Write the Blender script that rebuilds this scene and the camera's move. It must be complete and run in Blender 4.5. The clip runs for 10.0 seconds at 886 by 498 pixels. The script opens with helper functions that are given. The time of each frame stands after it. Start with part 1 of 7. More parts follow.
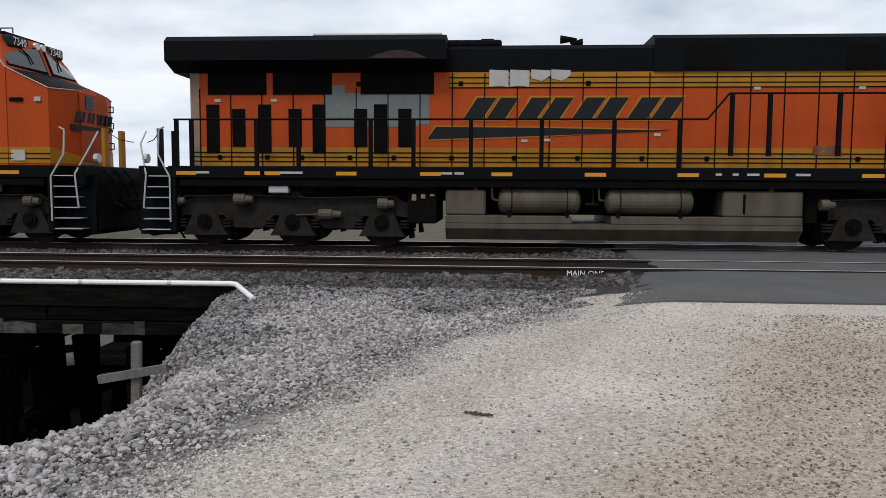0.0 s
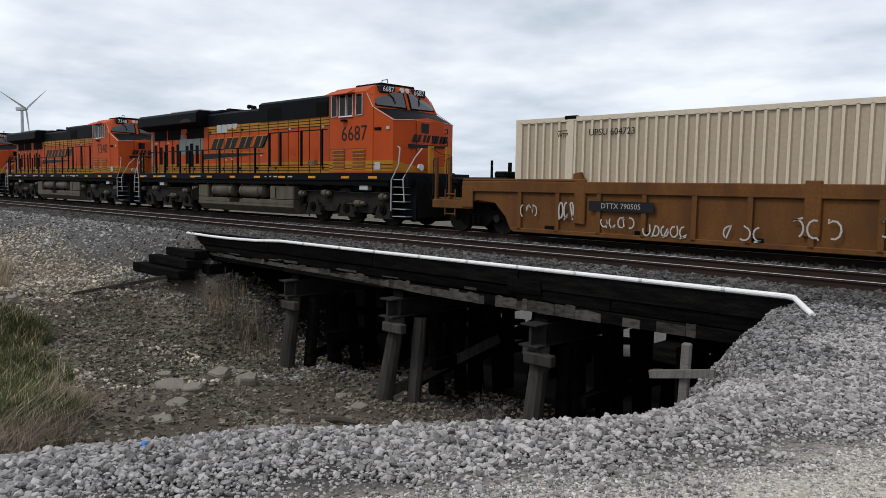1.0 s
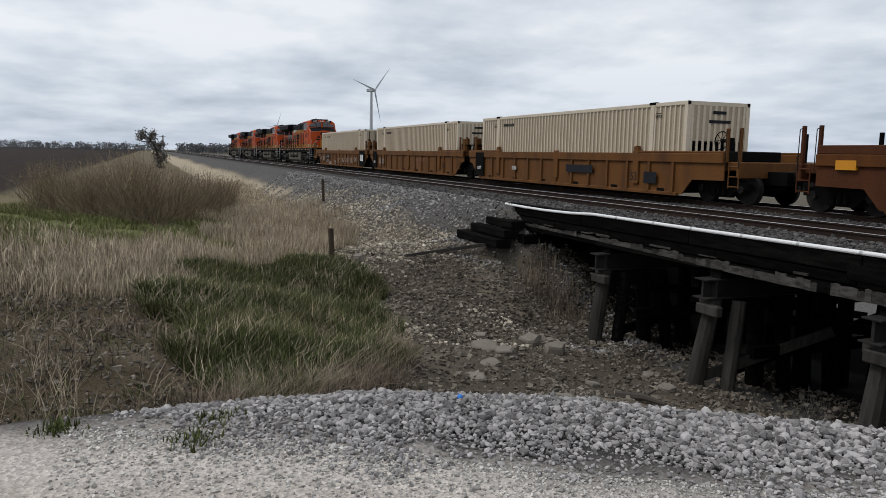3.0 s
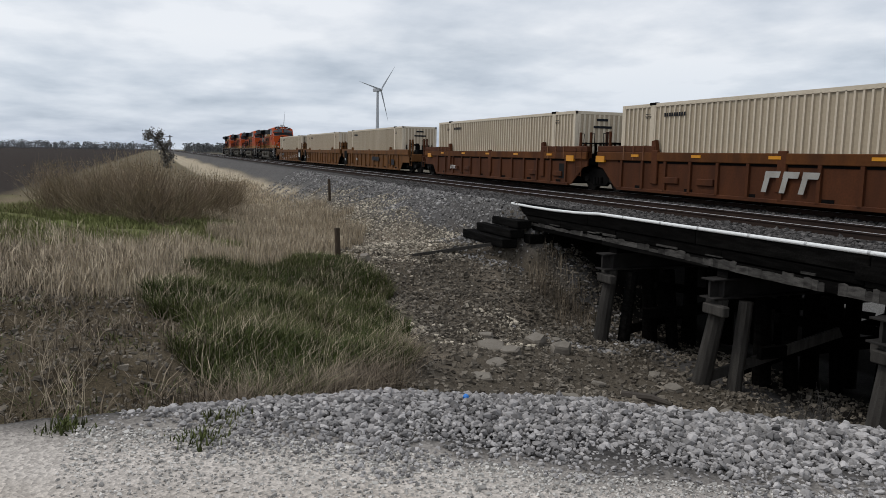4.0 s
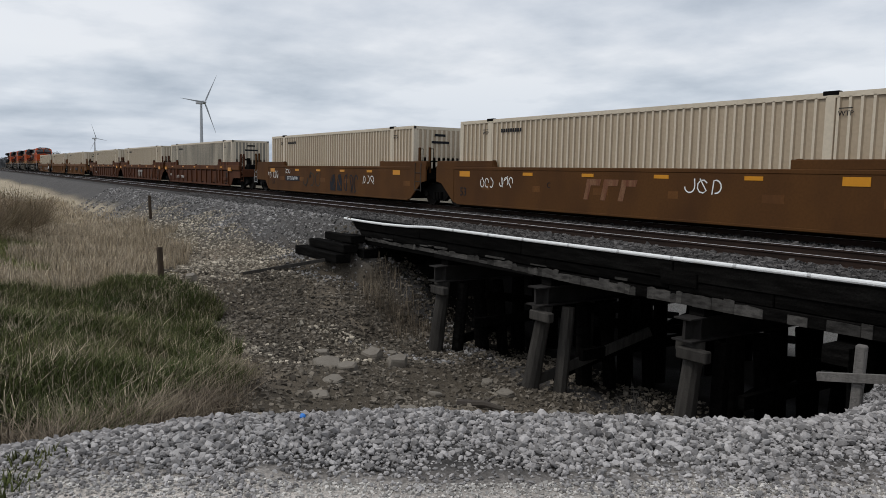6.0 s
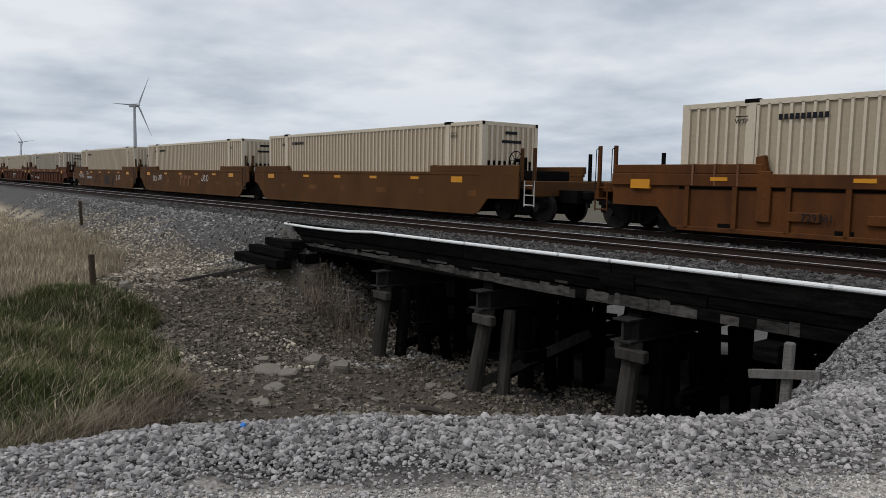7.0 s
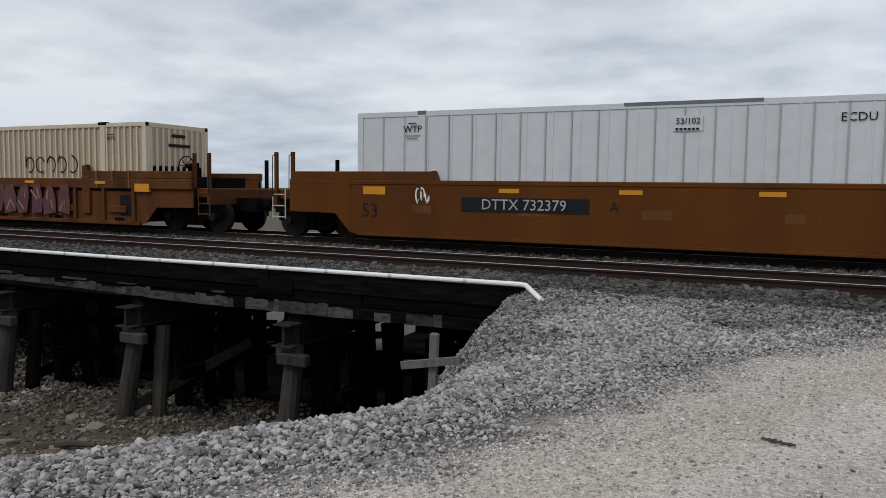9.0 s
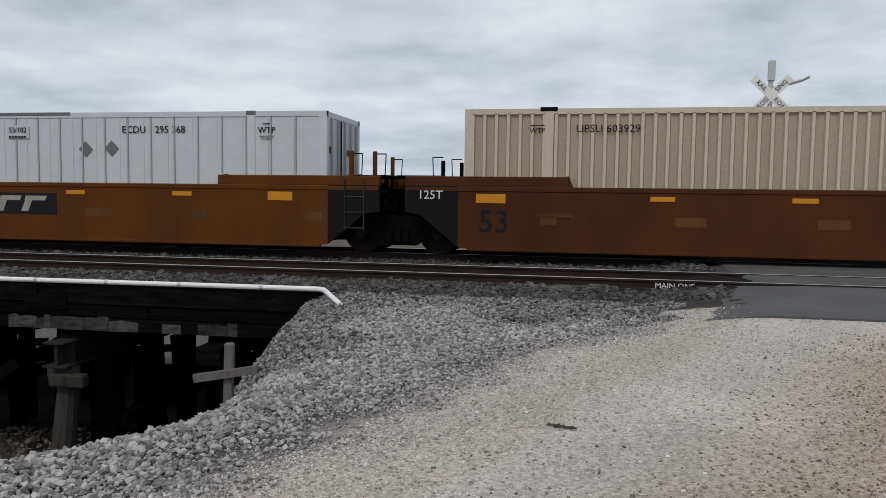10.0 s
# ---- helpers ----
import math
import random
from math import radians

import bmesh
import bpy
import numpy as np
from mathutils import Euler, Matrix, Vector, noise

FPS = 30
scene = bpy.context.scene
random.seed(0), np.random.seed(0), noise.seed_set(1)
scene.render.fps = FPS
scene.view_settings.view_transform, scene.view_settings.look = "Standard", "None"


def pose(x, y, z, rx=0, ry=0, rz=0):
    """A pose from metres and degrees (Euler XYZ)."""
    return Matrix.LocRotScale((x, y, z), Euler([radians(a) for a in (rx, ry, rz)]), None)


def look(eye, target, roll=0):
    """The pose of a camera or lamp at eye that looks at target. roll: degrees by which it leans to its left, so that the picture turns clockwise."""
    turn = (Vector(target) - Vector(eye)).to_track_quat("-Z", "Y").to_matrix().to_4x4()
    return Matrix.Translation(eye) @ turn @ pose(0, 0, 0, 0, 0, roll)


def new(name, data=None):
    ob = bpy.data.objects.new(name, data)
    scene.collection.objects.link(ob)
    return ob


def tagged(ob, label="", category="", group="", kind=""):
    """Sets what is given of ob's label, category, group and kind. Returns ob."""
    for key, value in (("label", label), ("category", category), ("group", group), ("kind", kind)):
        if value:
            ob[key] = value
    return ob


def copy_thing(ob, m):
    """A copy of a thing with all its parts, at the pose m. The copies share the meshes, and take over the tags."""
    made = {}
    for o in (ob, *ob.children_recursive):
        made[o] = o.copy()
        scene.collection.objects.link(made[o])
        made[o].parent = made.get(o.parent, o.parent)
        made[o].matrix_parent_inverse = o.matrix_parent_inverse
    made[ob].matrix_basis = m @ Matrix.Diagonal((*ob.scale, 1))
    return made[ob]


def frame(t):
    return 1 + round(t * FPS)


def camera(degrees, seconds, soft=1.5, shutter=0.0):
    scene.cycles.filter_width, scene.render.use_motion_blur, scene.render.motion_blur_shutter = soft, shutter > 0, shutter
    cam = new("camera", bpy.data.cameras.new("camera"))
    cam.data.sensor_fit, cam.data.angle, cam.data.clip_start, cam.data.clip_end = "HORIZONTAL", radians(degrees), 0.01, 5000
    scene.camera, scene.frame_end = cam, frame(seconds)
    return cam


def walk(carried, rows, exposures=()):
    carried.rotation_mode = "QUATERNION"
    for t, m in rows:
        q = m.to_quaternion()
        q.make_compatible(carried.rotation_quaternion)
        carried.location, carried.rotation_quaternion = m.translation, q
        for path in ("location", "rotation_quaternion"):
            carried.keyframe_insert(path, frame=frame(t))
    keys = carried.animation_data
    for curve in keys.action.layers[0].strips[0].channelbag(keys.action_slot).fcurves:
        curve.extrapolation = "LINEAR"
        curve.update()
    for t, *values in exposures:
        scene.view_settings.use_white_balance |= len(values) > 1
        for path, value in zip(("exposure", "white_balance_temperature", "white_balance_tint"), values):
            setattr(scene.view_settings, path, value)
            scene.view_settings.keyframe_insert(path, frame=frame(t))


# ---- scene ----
# ---------------- camera ----------------
H_EYE = 1.3456          # above the rail heads (z = 0)
cam = camera(61.28, 10.0, 0.8, 0.0)
TURNS = [
    (0.0, 3.83, -4.69, 0.33), (0.3, 14.25, -4.49, 0.75), (0.5, 24.07, -4.62, 0.75), (0.6, 29.0, -4.62, 0.8), (0.8, 37.4, -4.66, 0.9), (1.0, 44.77, -4.71, 1.01), (1.5, 56.02, -4.79, 1.1),
    (2.0, 61.82, -5.35, 1.08), (2.5, 66.25, -6.26, 1.15), (3.0, 68.42, -7.19, 1.13), (4.5, 68.91, -7.22, 1.12), (5.0, 66.3, -6.47, 1.14),
    (5.5, 60.36, -6.31, 1.12), (6.0, 56.15, -5.86, 1.03), (7.5, 47.73, -5.42, 0.98), (8.0, 40.56, -5.32, 0.97), (8.5, 32.06, -4.99, 0.87),
    (9.0, 25.79, -4.55, 0.75), (9.5, 17.72, -4.18, 0.71), (9.7, 15.07, -4.12, 0.65), (10.0, 10.33, -4.06, 0.7)]


def turned(yaw, pitch, roll):
    a, p = radians(yaw), radians(pitch)
    eye = Vector((0, 0, H_EYE))
    return look(eye, eye + Vector((-math.sin(a) * math.cos(p), math.cos(a) * math.cos(p), math.sin(p))), roll)


EXPOSURES = [(0.0, 0.2), (0.5, 0.3), (1.0, 0.22), (2.0, 0.03), (5.0, 0.0), (7.5, -0.1), (9.0, -0.1), (10.0, -0.14)]
walk(cam, [(t, turned(y, p, r)) for t, y, p, r in TURNS], EXPOSURES)

# ---------------- world and sun ----------------
world = bpy.data.worlds.new("overcast_sky")
scene.world = world
world.use_nodes = True
wn, wl = world.node_tree.nodes, world.node_tree.links
wn.clear()
SUN_EL, SUN_AZ = 52.0, 200.0


def sky_nodes():
    out, bg = wn.new("ShaderNodeOutputWorld"), wn.new("ShaderNodeBackground")
    sky = wn.new("ShaderNodeTexSky")
    sky.sky_type, sky.sun_disc = "NISHITA", False
    sky.sun_elevation, sky.sun_rotation = radians(SUN_EL), radians(SUN_AZ)
    tc, sep = wn.new("ShaderNodeTexCoord"), wn.new("ShaderNodeSeparateXYZ")
    wl.new(tc.outputs["Generated"], sep.inputs[0])
    zz = wn.new("ShaderNodeMath")
    zz.operation = "MAXIMUM"
    zz.inputs[1].default_value = 0.0
    wl.new(sep.outputs[2], zz.inputs[0])
    za = wn.new("ShaderNodeMath")
    za.operation = "ADD"
    za.inputs[1].default_value = 0.16
    wl.new(zz.outputs[0], za.inputs[0])
    comb = wn.new("ShaderNodeCombineXYZ")
    for k in range(2):
        d = wn.new("ShaderNodeMath")
        d.operation = "DIVIDE"
        wl.new(sep.outputs[k], d.inputs[0])
        wl.new(za.outputs[0], d.inputs[1])
        wl.new(d.outputs[0], comb.inputs[k])
    big, small = wn.new("ShaderNodeTexNoise"), wn.new("ShaderNodeTexNoise")
    big.inputs["Scale"].default_value, big.inputs["Detail"].default_value, big.inputs["Roughness"].default_value = 0.75, 8, 0.55
    small.inputs["Scale"].default_value, small.inputs["Detail"].default_value = 2.6, 6
    wl.new(comb.outputs[0], big.inputs["Vector"])
    wl.new(comb.outputs[0], small.inputs["Vector"])
    mix = wn.new("ShaderNodeMix")
    mix.data_type = "FLOAT"
    mix.inputs[0].default_value = 0.3
    wl.new(big.outputs["Fac"], mix.inputs[2])
    wl.new(small.outputs["Fac"], mix.inputs[3])
    ramp = wn.new("ShaderNodeValToRGB")
    el = ramp.color_ramp.elements
    el[0].position, el[0].color = 0.36, (0.53, 0.585, 0.665, 1)
    el[1].position, el[1].color = 0.58, (0.96, 0.98, 1.02, 1)
    mid = el.new(0.46)
    mid.color = (0.73, 0.775, 0.845, 1)
    wl.new(mix.outputs[0], ramp.inputs[0])
    tint = wn.new("ShaderNodeMix")
    tint.data_type, tint.blend_type = "RGBA", "ADD"
    tint.inputs[0].default_value = 0.02
    wl.new(ramp.outputs[0], tint.inputs[6])
    wl.new(sky.outputs[0], tint.inputs[7])
    # thicker, bluer cloud low over the horizon
    low, veil = wn.new("ShaderNodeMapRange"), wn.new("ShaderNodeMix")
    low.inputs[1].default_value, low.inputs[2].default_value, low.inputs[3].default_value, low.inputs[4].default_value = 0.0, 0.14, 1.0, 0.0
    wl.new(zz.outputs[0], low.inputs[0])
    veil.data_type, veil.blend_type = "RGBA", "MULTIPLY"
    veil.inputs[7].default_value = (0.74, 0.80, 0.89, 1)
    wl.new(low.outputs[0], veil.inputs[0])
    wl.new(tint.outputs[2], veil.inputs[6])
    wl.new(veil.outputs[2], bg.inputs[0])
    bg.inputs[1].default_value = 0.80
    wl.new(bg.outputs[0], out.inputs[0])


sky_nodes()
sun = new("sun", bpy.data.lights.new("sun", "SUN"))
sun.data.energy, sun.data.angle, sun.data.color = 1.2, radians(14), (1.0, 0.96, 0.9)
sun.matrix_world = look((0, 0, 60), Vector((0, 0, 60)) - Vector((math.sin(radians(SUN_AZ)) * math.cos(radians(SUN_EL)),
                                                                 math.cos(radians(SUN_AZ)) * math.cos(radians(SUN_EL)), math.sin(radians(SUN_EL)))))

# ---------------- materials ----------------


def material(name, base, other=None, rough=0.8, metal=0.0, scale=3.0, fine=40.0, amount=0.6, bump=0.0, streak=None, rand=0.0, spec=0.4):
    """Base colour with patches of another at two scales, fine relief, and vertical streaks where asked."""
    m = bpy.data.materials.new(name)
    m.use_nodes = True
    n, l = m.node_tree.nodes, m.node_tree.links
    b = n["Principled BSDF"]
    b.inputs["Roughness"].default_value, b.inputs["Metallic"].default_value = rough, metal
    b.inputs["Specular IOR Level"].default_value = spec
    other = other or [c * 0.6 for c in base]
    tc, mp = n.new("ShaderNodeTexCoord"), n.new("ShaderNodeMapping")
    l.new(tc.outputs["Object"], mp.inputs[0])
    if streak:
        mp.inputs["Scale"].default_value = streak
    a, c = n.new("ShaderNodeTexNoise"), n.new("ShaderNodeTexNoise")
    a.inputs["Scale"].default_value, a.inputs["Detail"].default_value = scale, 5
    c.inputs["Scale"].default_value, c.inputs["Detail"].default_value = fine, 3
    l.new(mp.outputs[0], a.inputs["Vector"])
    l.new(tc.outputs["Object"], c.inputs["Vector"])
    ra, rc = n.new("ShaderNodeMapRange"), n.new("ShaderNodeMapRange")
    ra.inputs[1].default_value, ra.inputs[2].default_value, ra.inputs[4].default_value = 0.4, 0.68, amount
    rc.inputs[1].default_value, rc.inputs[2].default_value, rc.inputs[4].default_value = 0.35, 0.7, amount * 0.55
    l.new(a.outputs["Fac"], ra.inputs[0])
    l.new(c.outputs["Fac"], rc.inputs[0])
    m1, m2 = n.new("ShaderNodeMix"), n.new("ShaderNodeMix")
    m1.data_type = m2.data_type = "RGBA"
    m1.inputs[6].default_value, m1.inputs[7].default_value = (*base, 1), (*other, 1)
    l.new(ra.outputs[0], m1.inputs[0])
    l.new(m1.outputs[2], m2.inputs[6])
    m2.inputs[7].default_value = (*[x * 0.55 for x in base], 1)
    l.new(rc.outputs[0], m2.inputs[0])
    last = m2.outputs[2]
    if rand:
        info, geo, hsv = n.new("ShaderNodeObjectInfo"), n.new("ShaderNodeNewGeometry"), n.new("ShaderNodeHueSaturation")
        add, fr, rr = n.new("ShaderNodeMath"), n.new("ShaderNodeMath"), n.new("ShaderNodeMapRange")
        fr.operation = "FRACT"
        l.new(info.outputs["Random"], add.inputs[0])
        l.new(geo.outputs["Random Per Island"], add.inputs[1])
        l.new(add.outputs[0], fr.inputs[0])
        l.new(fr.outputs[0], rr.inputs[0])
        rr.inputs[3].default_value, rr.inputs[4].default_value = 1 - rand, 1 + rand
        l.new(rr.outputs[0], hsv.inputs["Value"])
        l.new(last, hsv.inputs["Color"])
        last = hsv.outputs[0]
    l.new(last, b.inputs["Base Color"])
    if bump:
        bp = n.new("ShaderNodeBump")
        bp.inputs["Strength"].default_value, bp.inputs["Distance"].default_value = bump, 0.02
        l.new(c.outputs["Fac"], bp.inputs["Height"])
        l.new(bp.outputs[0], b.inputs["Normal"])
    return m


def glow(name, colour, strength):
    m = bpy.data.materials.new(name)
    m.use_nodes = True
    b = m.node_tree.nodes["Principled BSDF"]
    b.inputs["Base Color"].default_value = (*colour, 1)
    b.inputs["Emission Color"].default_value, b.inputs["Emission Strength"].default_value = (*colour, 1), strength
    return m


M_STONE = material("ballast_stone", (0.325, 0.311, 0.304), (0.225, 0.213, 0.208), 0.9, scale=0.7, fine=60, amount=0.6, rand=0.58, spec=0.15)
M_RAIL = material("rusty_rail", (0.034, 0.021, 0.016), (0.015, 0.011, 0.0095), 0.85, 0.0, 2, 40, spec=0.15)
M_RAILTOP = material("worn_steel", (0.75, 0.75, 0.76), (0.6, 0.6, 0.6), 0.28, 1.0, 2, 40, 0.2)
M_TIE = material("creosote_tie", (0.014, 0.012, 0.011), (0.03, 0.026, 0.022), 0.95, 0, 3, 50, 0.7, 0.5, rand=0.3, spec=0.12)
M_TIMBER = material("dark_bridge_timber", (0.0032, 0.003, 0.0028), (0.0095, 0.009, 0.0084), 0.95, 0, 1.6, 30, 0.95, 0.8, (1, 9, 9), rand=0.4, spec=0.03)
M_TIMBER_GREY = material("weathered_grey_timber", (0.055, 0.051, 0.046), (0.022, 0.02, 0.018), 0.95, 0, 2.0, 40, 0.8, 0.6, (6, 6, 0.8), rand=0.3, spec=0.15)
M_CROSS = material("bleached_cross_wood", (0.17, 0.16, 0.15), (0.10, 0.093, 0.085), 0.95, 0, 3.0, 40, 0.7, 0.6, (6, 6, 0.8), spec=0.15)
M_WORN = material("bleached_timber_edge", (0.072, 0.068, 0.063), (0.012, 0.011, 0.01), 0.95, 0, 2.5, 40, 0.9, 0.6, (2, 6, 6), rand=0.4, spec=0.15)
M_RUSTSTEEL = material("weathered_steel", (0.026, 0.024, 0.0225), (0.010, 0.0085, 0.008), 0.8, 0.0, 3, 30, 0.8, 0.3, spec=0.2)
M_PIPE = material("white_plastic_pipe", (0.80, 0.81, 0.80), (0.66, 0.66, 0.64), 0.45, 0, 2, 30, 0.3)
M_ASPHALT = material("crossing_asphalt", (0.078, 0.078, 0.08), (0.115, 0.115, 0.115), 0.85, 0, 1.2, 120, 0.6, 0.3)
M_BLACK = material("black_loco_paint", (0.0022, 0.0029, 0.0046), (0.0045, 0.0048, 0.0056), 0.6, 0, 1.5, 30, 0.6, spec=0.07)
M_ORANGE = material("orange_loco_paint", (0.42, 0.060, 0.007), (0.32, 0.045, 0.008), 0.6, 0, 1.2, 18, 0.6, streak=(2, 2, 0.35), spec=0.18)
M_YELLOW = material("yellow_loco_paint", (0.38, 0.165, 0.009), (0.24, 0.10, 0.010), 0.55, 0, 2, 20, 0.5, spec=0.2)
M_GREYPRIMER = material("grey_primer", (0.15, 0.17, 0.17), (0.1, 0.11, 0.11), 0.7, 0, 2, 20, 0.5)
M_TANK = material("dusty_tank_metal", (0.10, 0.086, 0.064), (0.045, 0.036, 0.026), 0.6, 0.0, 1.5, 25, 0.8, streak=(2, 2, 0.5), spec=0.2)
M_TRUCK = material("dusty_truck_iron", (0.019, 0.0155, 0.013), (0.0045, 0.004, 0.0038), 0.8, 0.0, 5, 40, 0.95, 0.3, spec=0.2)
# for grimy black parts, and strips and fills where shade is painted in
M_DARK = material("black_grime_and_shade", (0.003, 0.0028, 0.0027), (0.007, 0.0063, 0.0056), 0.9, 0, 2, 30, 0.6, spec=0.08)
M_CABGLASS = material("tinted_cab_glass", (0.004, 0.0045, 0.005), None, 0.12, 0, 2, 10, 0.2, spec=0.15)
M_GLASS = material("dark_window_glass", (0.02, 0.025, 0.03), None, 0.08, 0, 2, 10, 0.2, spec=0.8)
M_REDCAP = material("red_filler_cap", (0.16, 0.03, 0.03), None, 0.6, 0, 3, 30, 0.5)
M_SCORCH = material("exhaust_scorch", (0.055, 0.038, 0.033), (0.012, 0.011, 0.012), 0.8, 0, 4, 20, 0.9, spec=0.1)
M_SPRAYTAN = material("dusty_tan_paint", (0.3, 0.2, 0.13), None, 0.7)
M_SILVER = material("bare_aluminium", (0.55, 0.55, 0.54), (0.4, 0.4, 0.4), 0.4, 0.6, 3, 30, 0.3)
M_WHITE = material("white_paint", (0.78, 0.78, 0.76), (0.62, 0.62, 0.6), 0.6, 0, 3, 40, 0.35)
M_BEIGE = material("beige_container_tone", (0.43, 0.345, 0.245), (0.34, 0.265, 0.18), 0.6, 0, 0.8, 12, 0.5, streak=(2, 2, 0.25))
M_BEIGE2 = material("pale_container_tone", (0.43, 0.36, 0.265), (0.34, 0.275, 0.19), 0.6, 0, 0.8, 12, 0.5, streak=(2, 2, 0.25), spec=0.25)
M_RIDGE = material("cream_container_tone", (0.60, 0.525, 0.41), (0.50, 0.415, 0.305), 0.55, 0, 0.8, 12, 0.4, streak=(2, 2, 0.25), spec=0.25)
M_STAINED = material("rain_stained_container_paint", (0.36, 0.33, 0.27), (0.11, 0.11, 0.10), 0.65, 0, 0.6, 12, 1.0, streak=(2.5, 2.5, 0.1))
M_WHITEBOX = material("white_container_paint", (0.58, 0.61, 0.635), (0.50, 0.525, 0.54), 0.5, 0, 0.35, 3, 0.3, streak=(2, 2, 0.25))
M_RUST = material("rust_stain", (0.13, 0.04, 0.015), (0.22, 0.12, 0.06), 0.8, 0, 3, 20, 0.8, streak=(3, 3, 0.4))
M_CAR_A = material("mustard_car_paint", (0.142, 0.060, 0.0165), (0.07, 0.03, 0.012), 0.7, 0, 1.0, 16, 0.85, streak=(1.5, 1.5, 0.5), spec=0.15)
M_CAR_B = material("faded_rust_car_paint", (0.085, 0.029, 0.011), (0.04, 0.015, 0.008), 0.7, 0, 1.0, 16, 0.9, streak=(1.5, 1.5, 0.5), spec=0.13)
M_CAR_C = material("brown_orange_car_paint", (0.12, 0.039, 0.0055), (0.07, 0.023, 0.0055), 0.65, 0, 0.7, 16, 0.8, streak=(1.0, 1.0, 0.5), spec=0.12)
M_CAR_E = material("dusty_brown_car_paint", (0.092, 0.039, 0.0105), (0.05, 0.021, 0.008), 0.75, 0, 0.8, 16, 0.7, streak=(1.0, 1.0, 0.5), spec=0.15)
M_CAR_F = material("red_brown_car_paint", (0.086, 0.026, 0.006), (0.042, 0.014, 0.005), 0.7, 0, 0.8, 16, 0.7, streak=(1.0, 1.0, 0.5), spec=0.15)
M_CAR_D = material("ochre_car_paint", (0.112, 0.040, 0.010), (0.045, 0.017, 0.008), 0.7, 0, 1.0, 16, 0.9, streak=(1.5, 1.5, 0.5), spec=0.13)
M_TARP = material("reflector_yellow", (0.60, 0.25, 0.008), None, 0.35, 0, 3, 30, 0.2)
M_LETTER = material("dark_lettering", (0.012, 0.013, 0.017), None, 0.6, 0, 3, 30, 0.3, spec=0.15)
M_GRASS = material("green_grass", (0.060, 0.076, 0.024), (0.095, 0.098, 0.038), 0.9, 0, 0.5, 8, 0.8, rand=0.6, spec=0.12)
M_STRAW = material("dry_grass", (0.47, 0.395, 0.29), (0.29, 0.235, 0.165), 0.9, 0, 0.5, 8, 0.9, rand=0.6, spec=0.2)
M_TWIG = material("bare_twigs", (0.25, 0.19, 0.13), (0.22, 0.185, 0.105), 0.9, 0, 1, 10, 0.7, rand=0.4)
M_BARK = material("bark", (0.06, 0.05, 0.042), (0.09, 0.08, 0.06), 0.95, 0, 2, 20, 0.7)
M_LEAF = material("young_leaves", (0.085, 0.082, 0.06), (0.06, 0.058, 0.045), 0.9, 0, 0.3, 5, 0.7, rand=0.4)
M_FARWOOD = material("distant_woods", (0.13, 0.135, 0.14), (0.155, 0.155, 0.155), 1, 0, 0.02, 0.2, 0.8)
M_CONCRETE = material("broken_concrete", (0.20, 0.178, 0.148), (0.12, 0.102, 0.082), 0.9, 0, 3, 30, 0.6, 0.5)
M_TURBINE = material("turbine_white", (0.42, 0.44, 0.47), None, 0.6, 0, 0.1, 1, 0.1)
M_BLUE = material("blue_plastic", (0.03, 0.2, 0.62), None, 0.5, 0, 10, 60, 0.2)


def ground_material():
    """Gravel road, grey ballast, bare gully earth, pale strip along the toe and ploughed field, laid out by the plan."""
    m = bpy.data.materials.new("ground_surface")
    m.use_nodes = True
    n, l = m.node_tree.nodes, m.node_tree.links
    b = n["Principled BSDF"]
    b.inputs["Roughness"].default_value = 0.95
    b.inputs["Specular IOR Level"].default_value = 0.03
    at = n.new("ShaderNodeVertexColor")
    at.layer_name = "soil"
    tc = n.new("ShaderNodeTexCoord")
    big, peb, grit = n.new("ShaderNodeTexNoise"), n.new("ShaderNodeTexVoronoi"), n.new("ShaderNodeTexNoise")
    big.inputs["Scale"].default_value, big.inputs["Detail"].default_value = 0.9, 6
    peb.inputs["Scale"].default_value = 46
    grit.inputs["Scale"].default_value, grit.inputs["Detail"].default_value = 90, 4
    for x in (big, peb, grit):
        l.new(tc.outputs["Object"], x.inputs["Vector"])
    col = n.new("ShaderNodeSeparateColor")
    l.new(peb.outputs["Color"], col.inputs[0])
    r1, r2, r3 = n.new("ShaderNodeMapRange"), n.new("ShaderNodeMapRange"), n.new("ShaderNodeMapRange")
    for r, src, lo, hi in ((r1, big.outputs["Fac"], 0.82, 1.18), (r2, col.outputs[0], 0.72, 1.25), (r3, grit.outputs["Fac"], 0.6, 1.4)):
        l.new(src, r.inputs[0])
        r.inputs[3].default_value, r.inputs[4].default_value = lo, hi
    p1, p2 = n.new("ShaderNodeMath"), n.new("ShaderNodeMath")
    p1.operation = p2.operation = "MULTIPLY"
    l.new(r1.outputs[0], p1.inputs[0])
    l.new(r2.outputs[0], p1.inputs[1])
    l.new(p1.outputs[0], p2.inputs[0])
    l.new(r3.outputs[0], p2.inputs[1])
    mul = n.new("ShaderNodeVectorMath")
    mul.operation = "SCALE"
    l.new(at.outputs["Color"], mul.inputs[0])
    l.new(p2.outputs[0], mul.inputs["Scale"])
    l.new(mul.outputs[0], b.inputs["Base Color"])
    bp = n.new("ShaderNodeBump")
    bp.inputs["Strength"].default_value, bp.inputs["Distance"].default_value = 0.7, 0.015
    l.new(peb.outputs["Distance"], bp.inputs["Height"])
    l.new(bp.outputs[0], b.inputs["Normal"])
    return m


M_GROUND = ground_material()
# ballast on the bridge, with shade from the train darkening its colour
M_BEDSTONE = material("shaded_fine_ballast", (0.05, 0.048, 0.046), (0.03, 0.028, 0.027), 0.95, scale=20, fine=60, amount=0.8, bump=0.8)

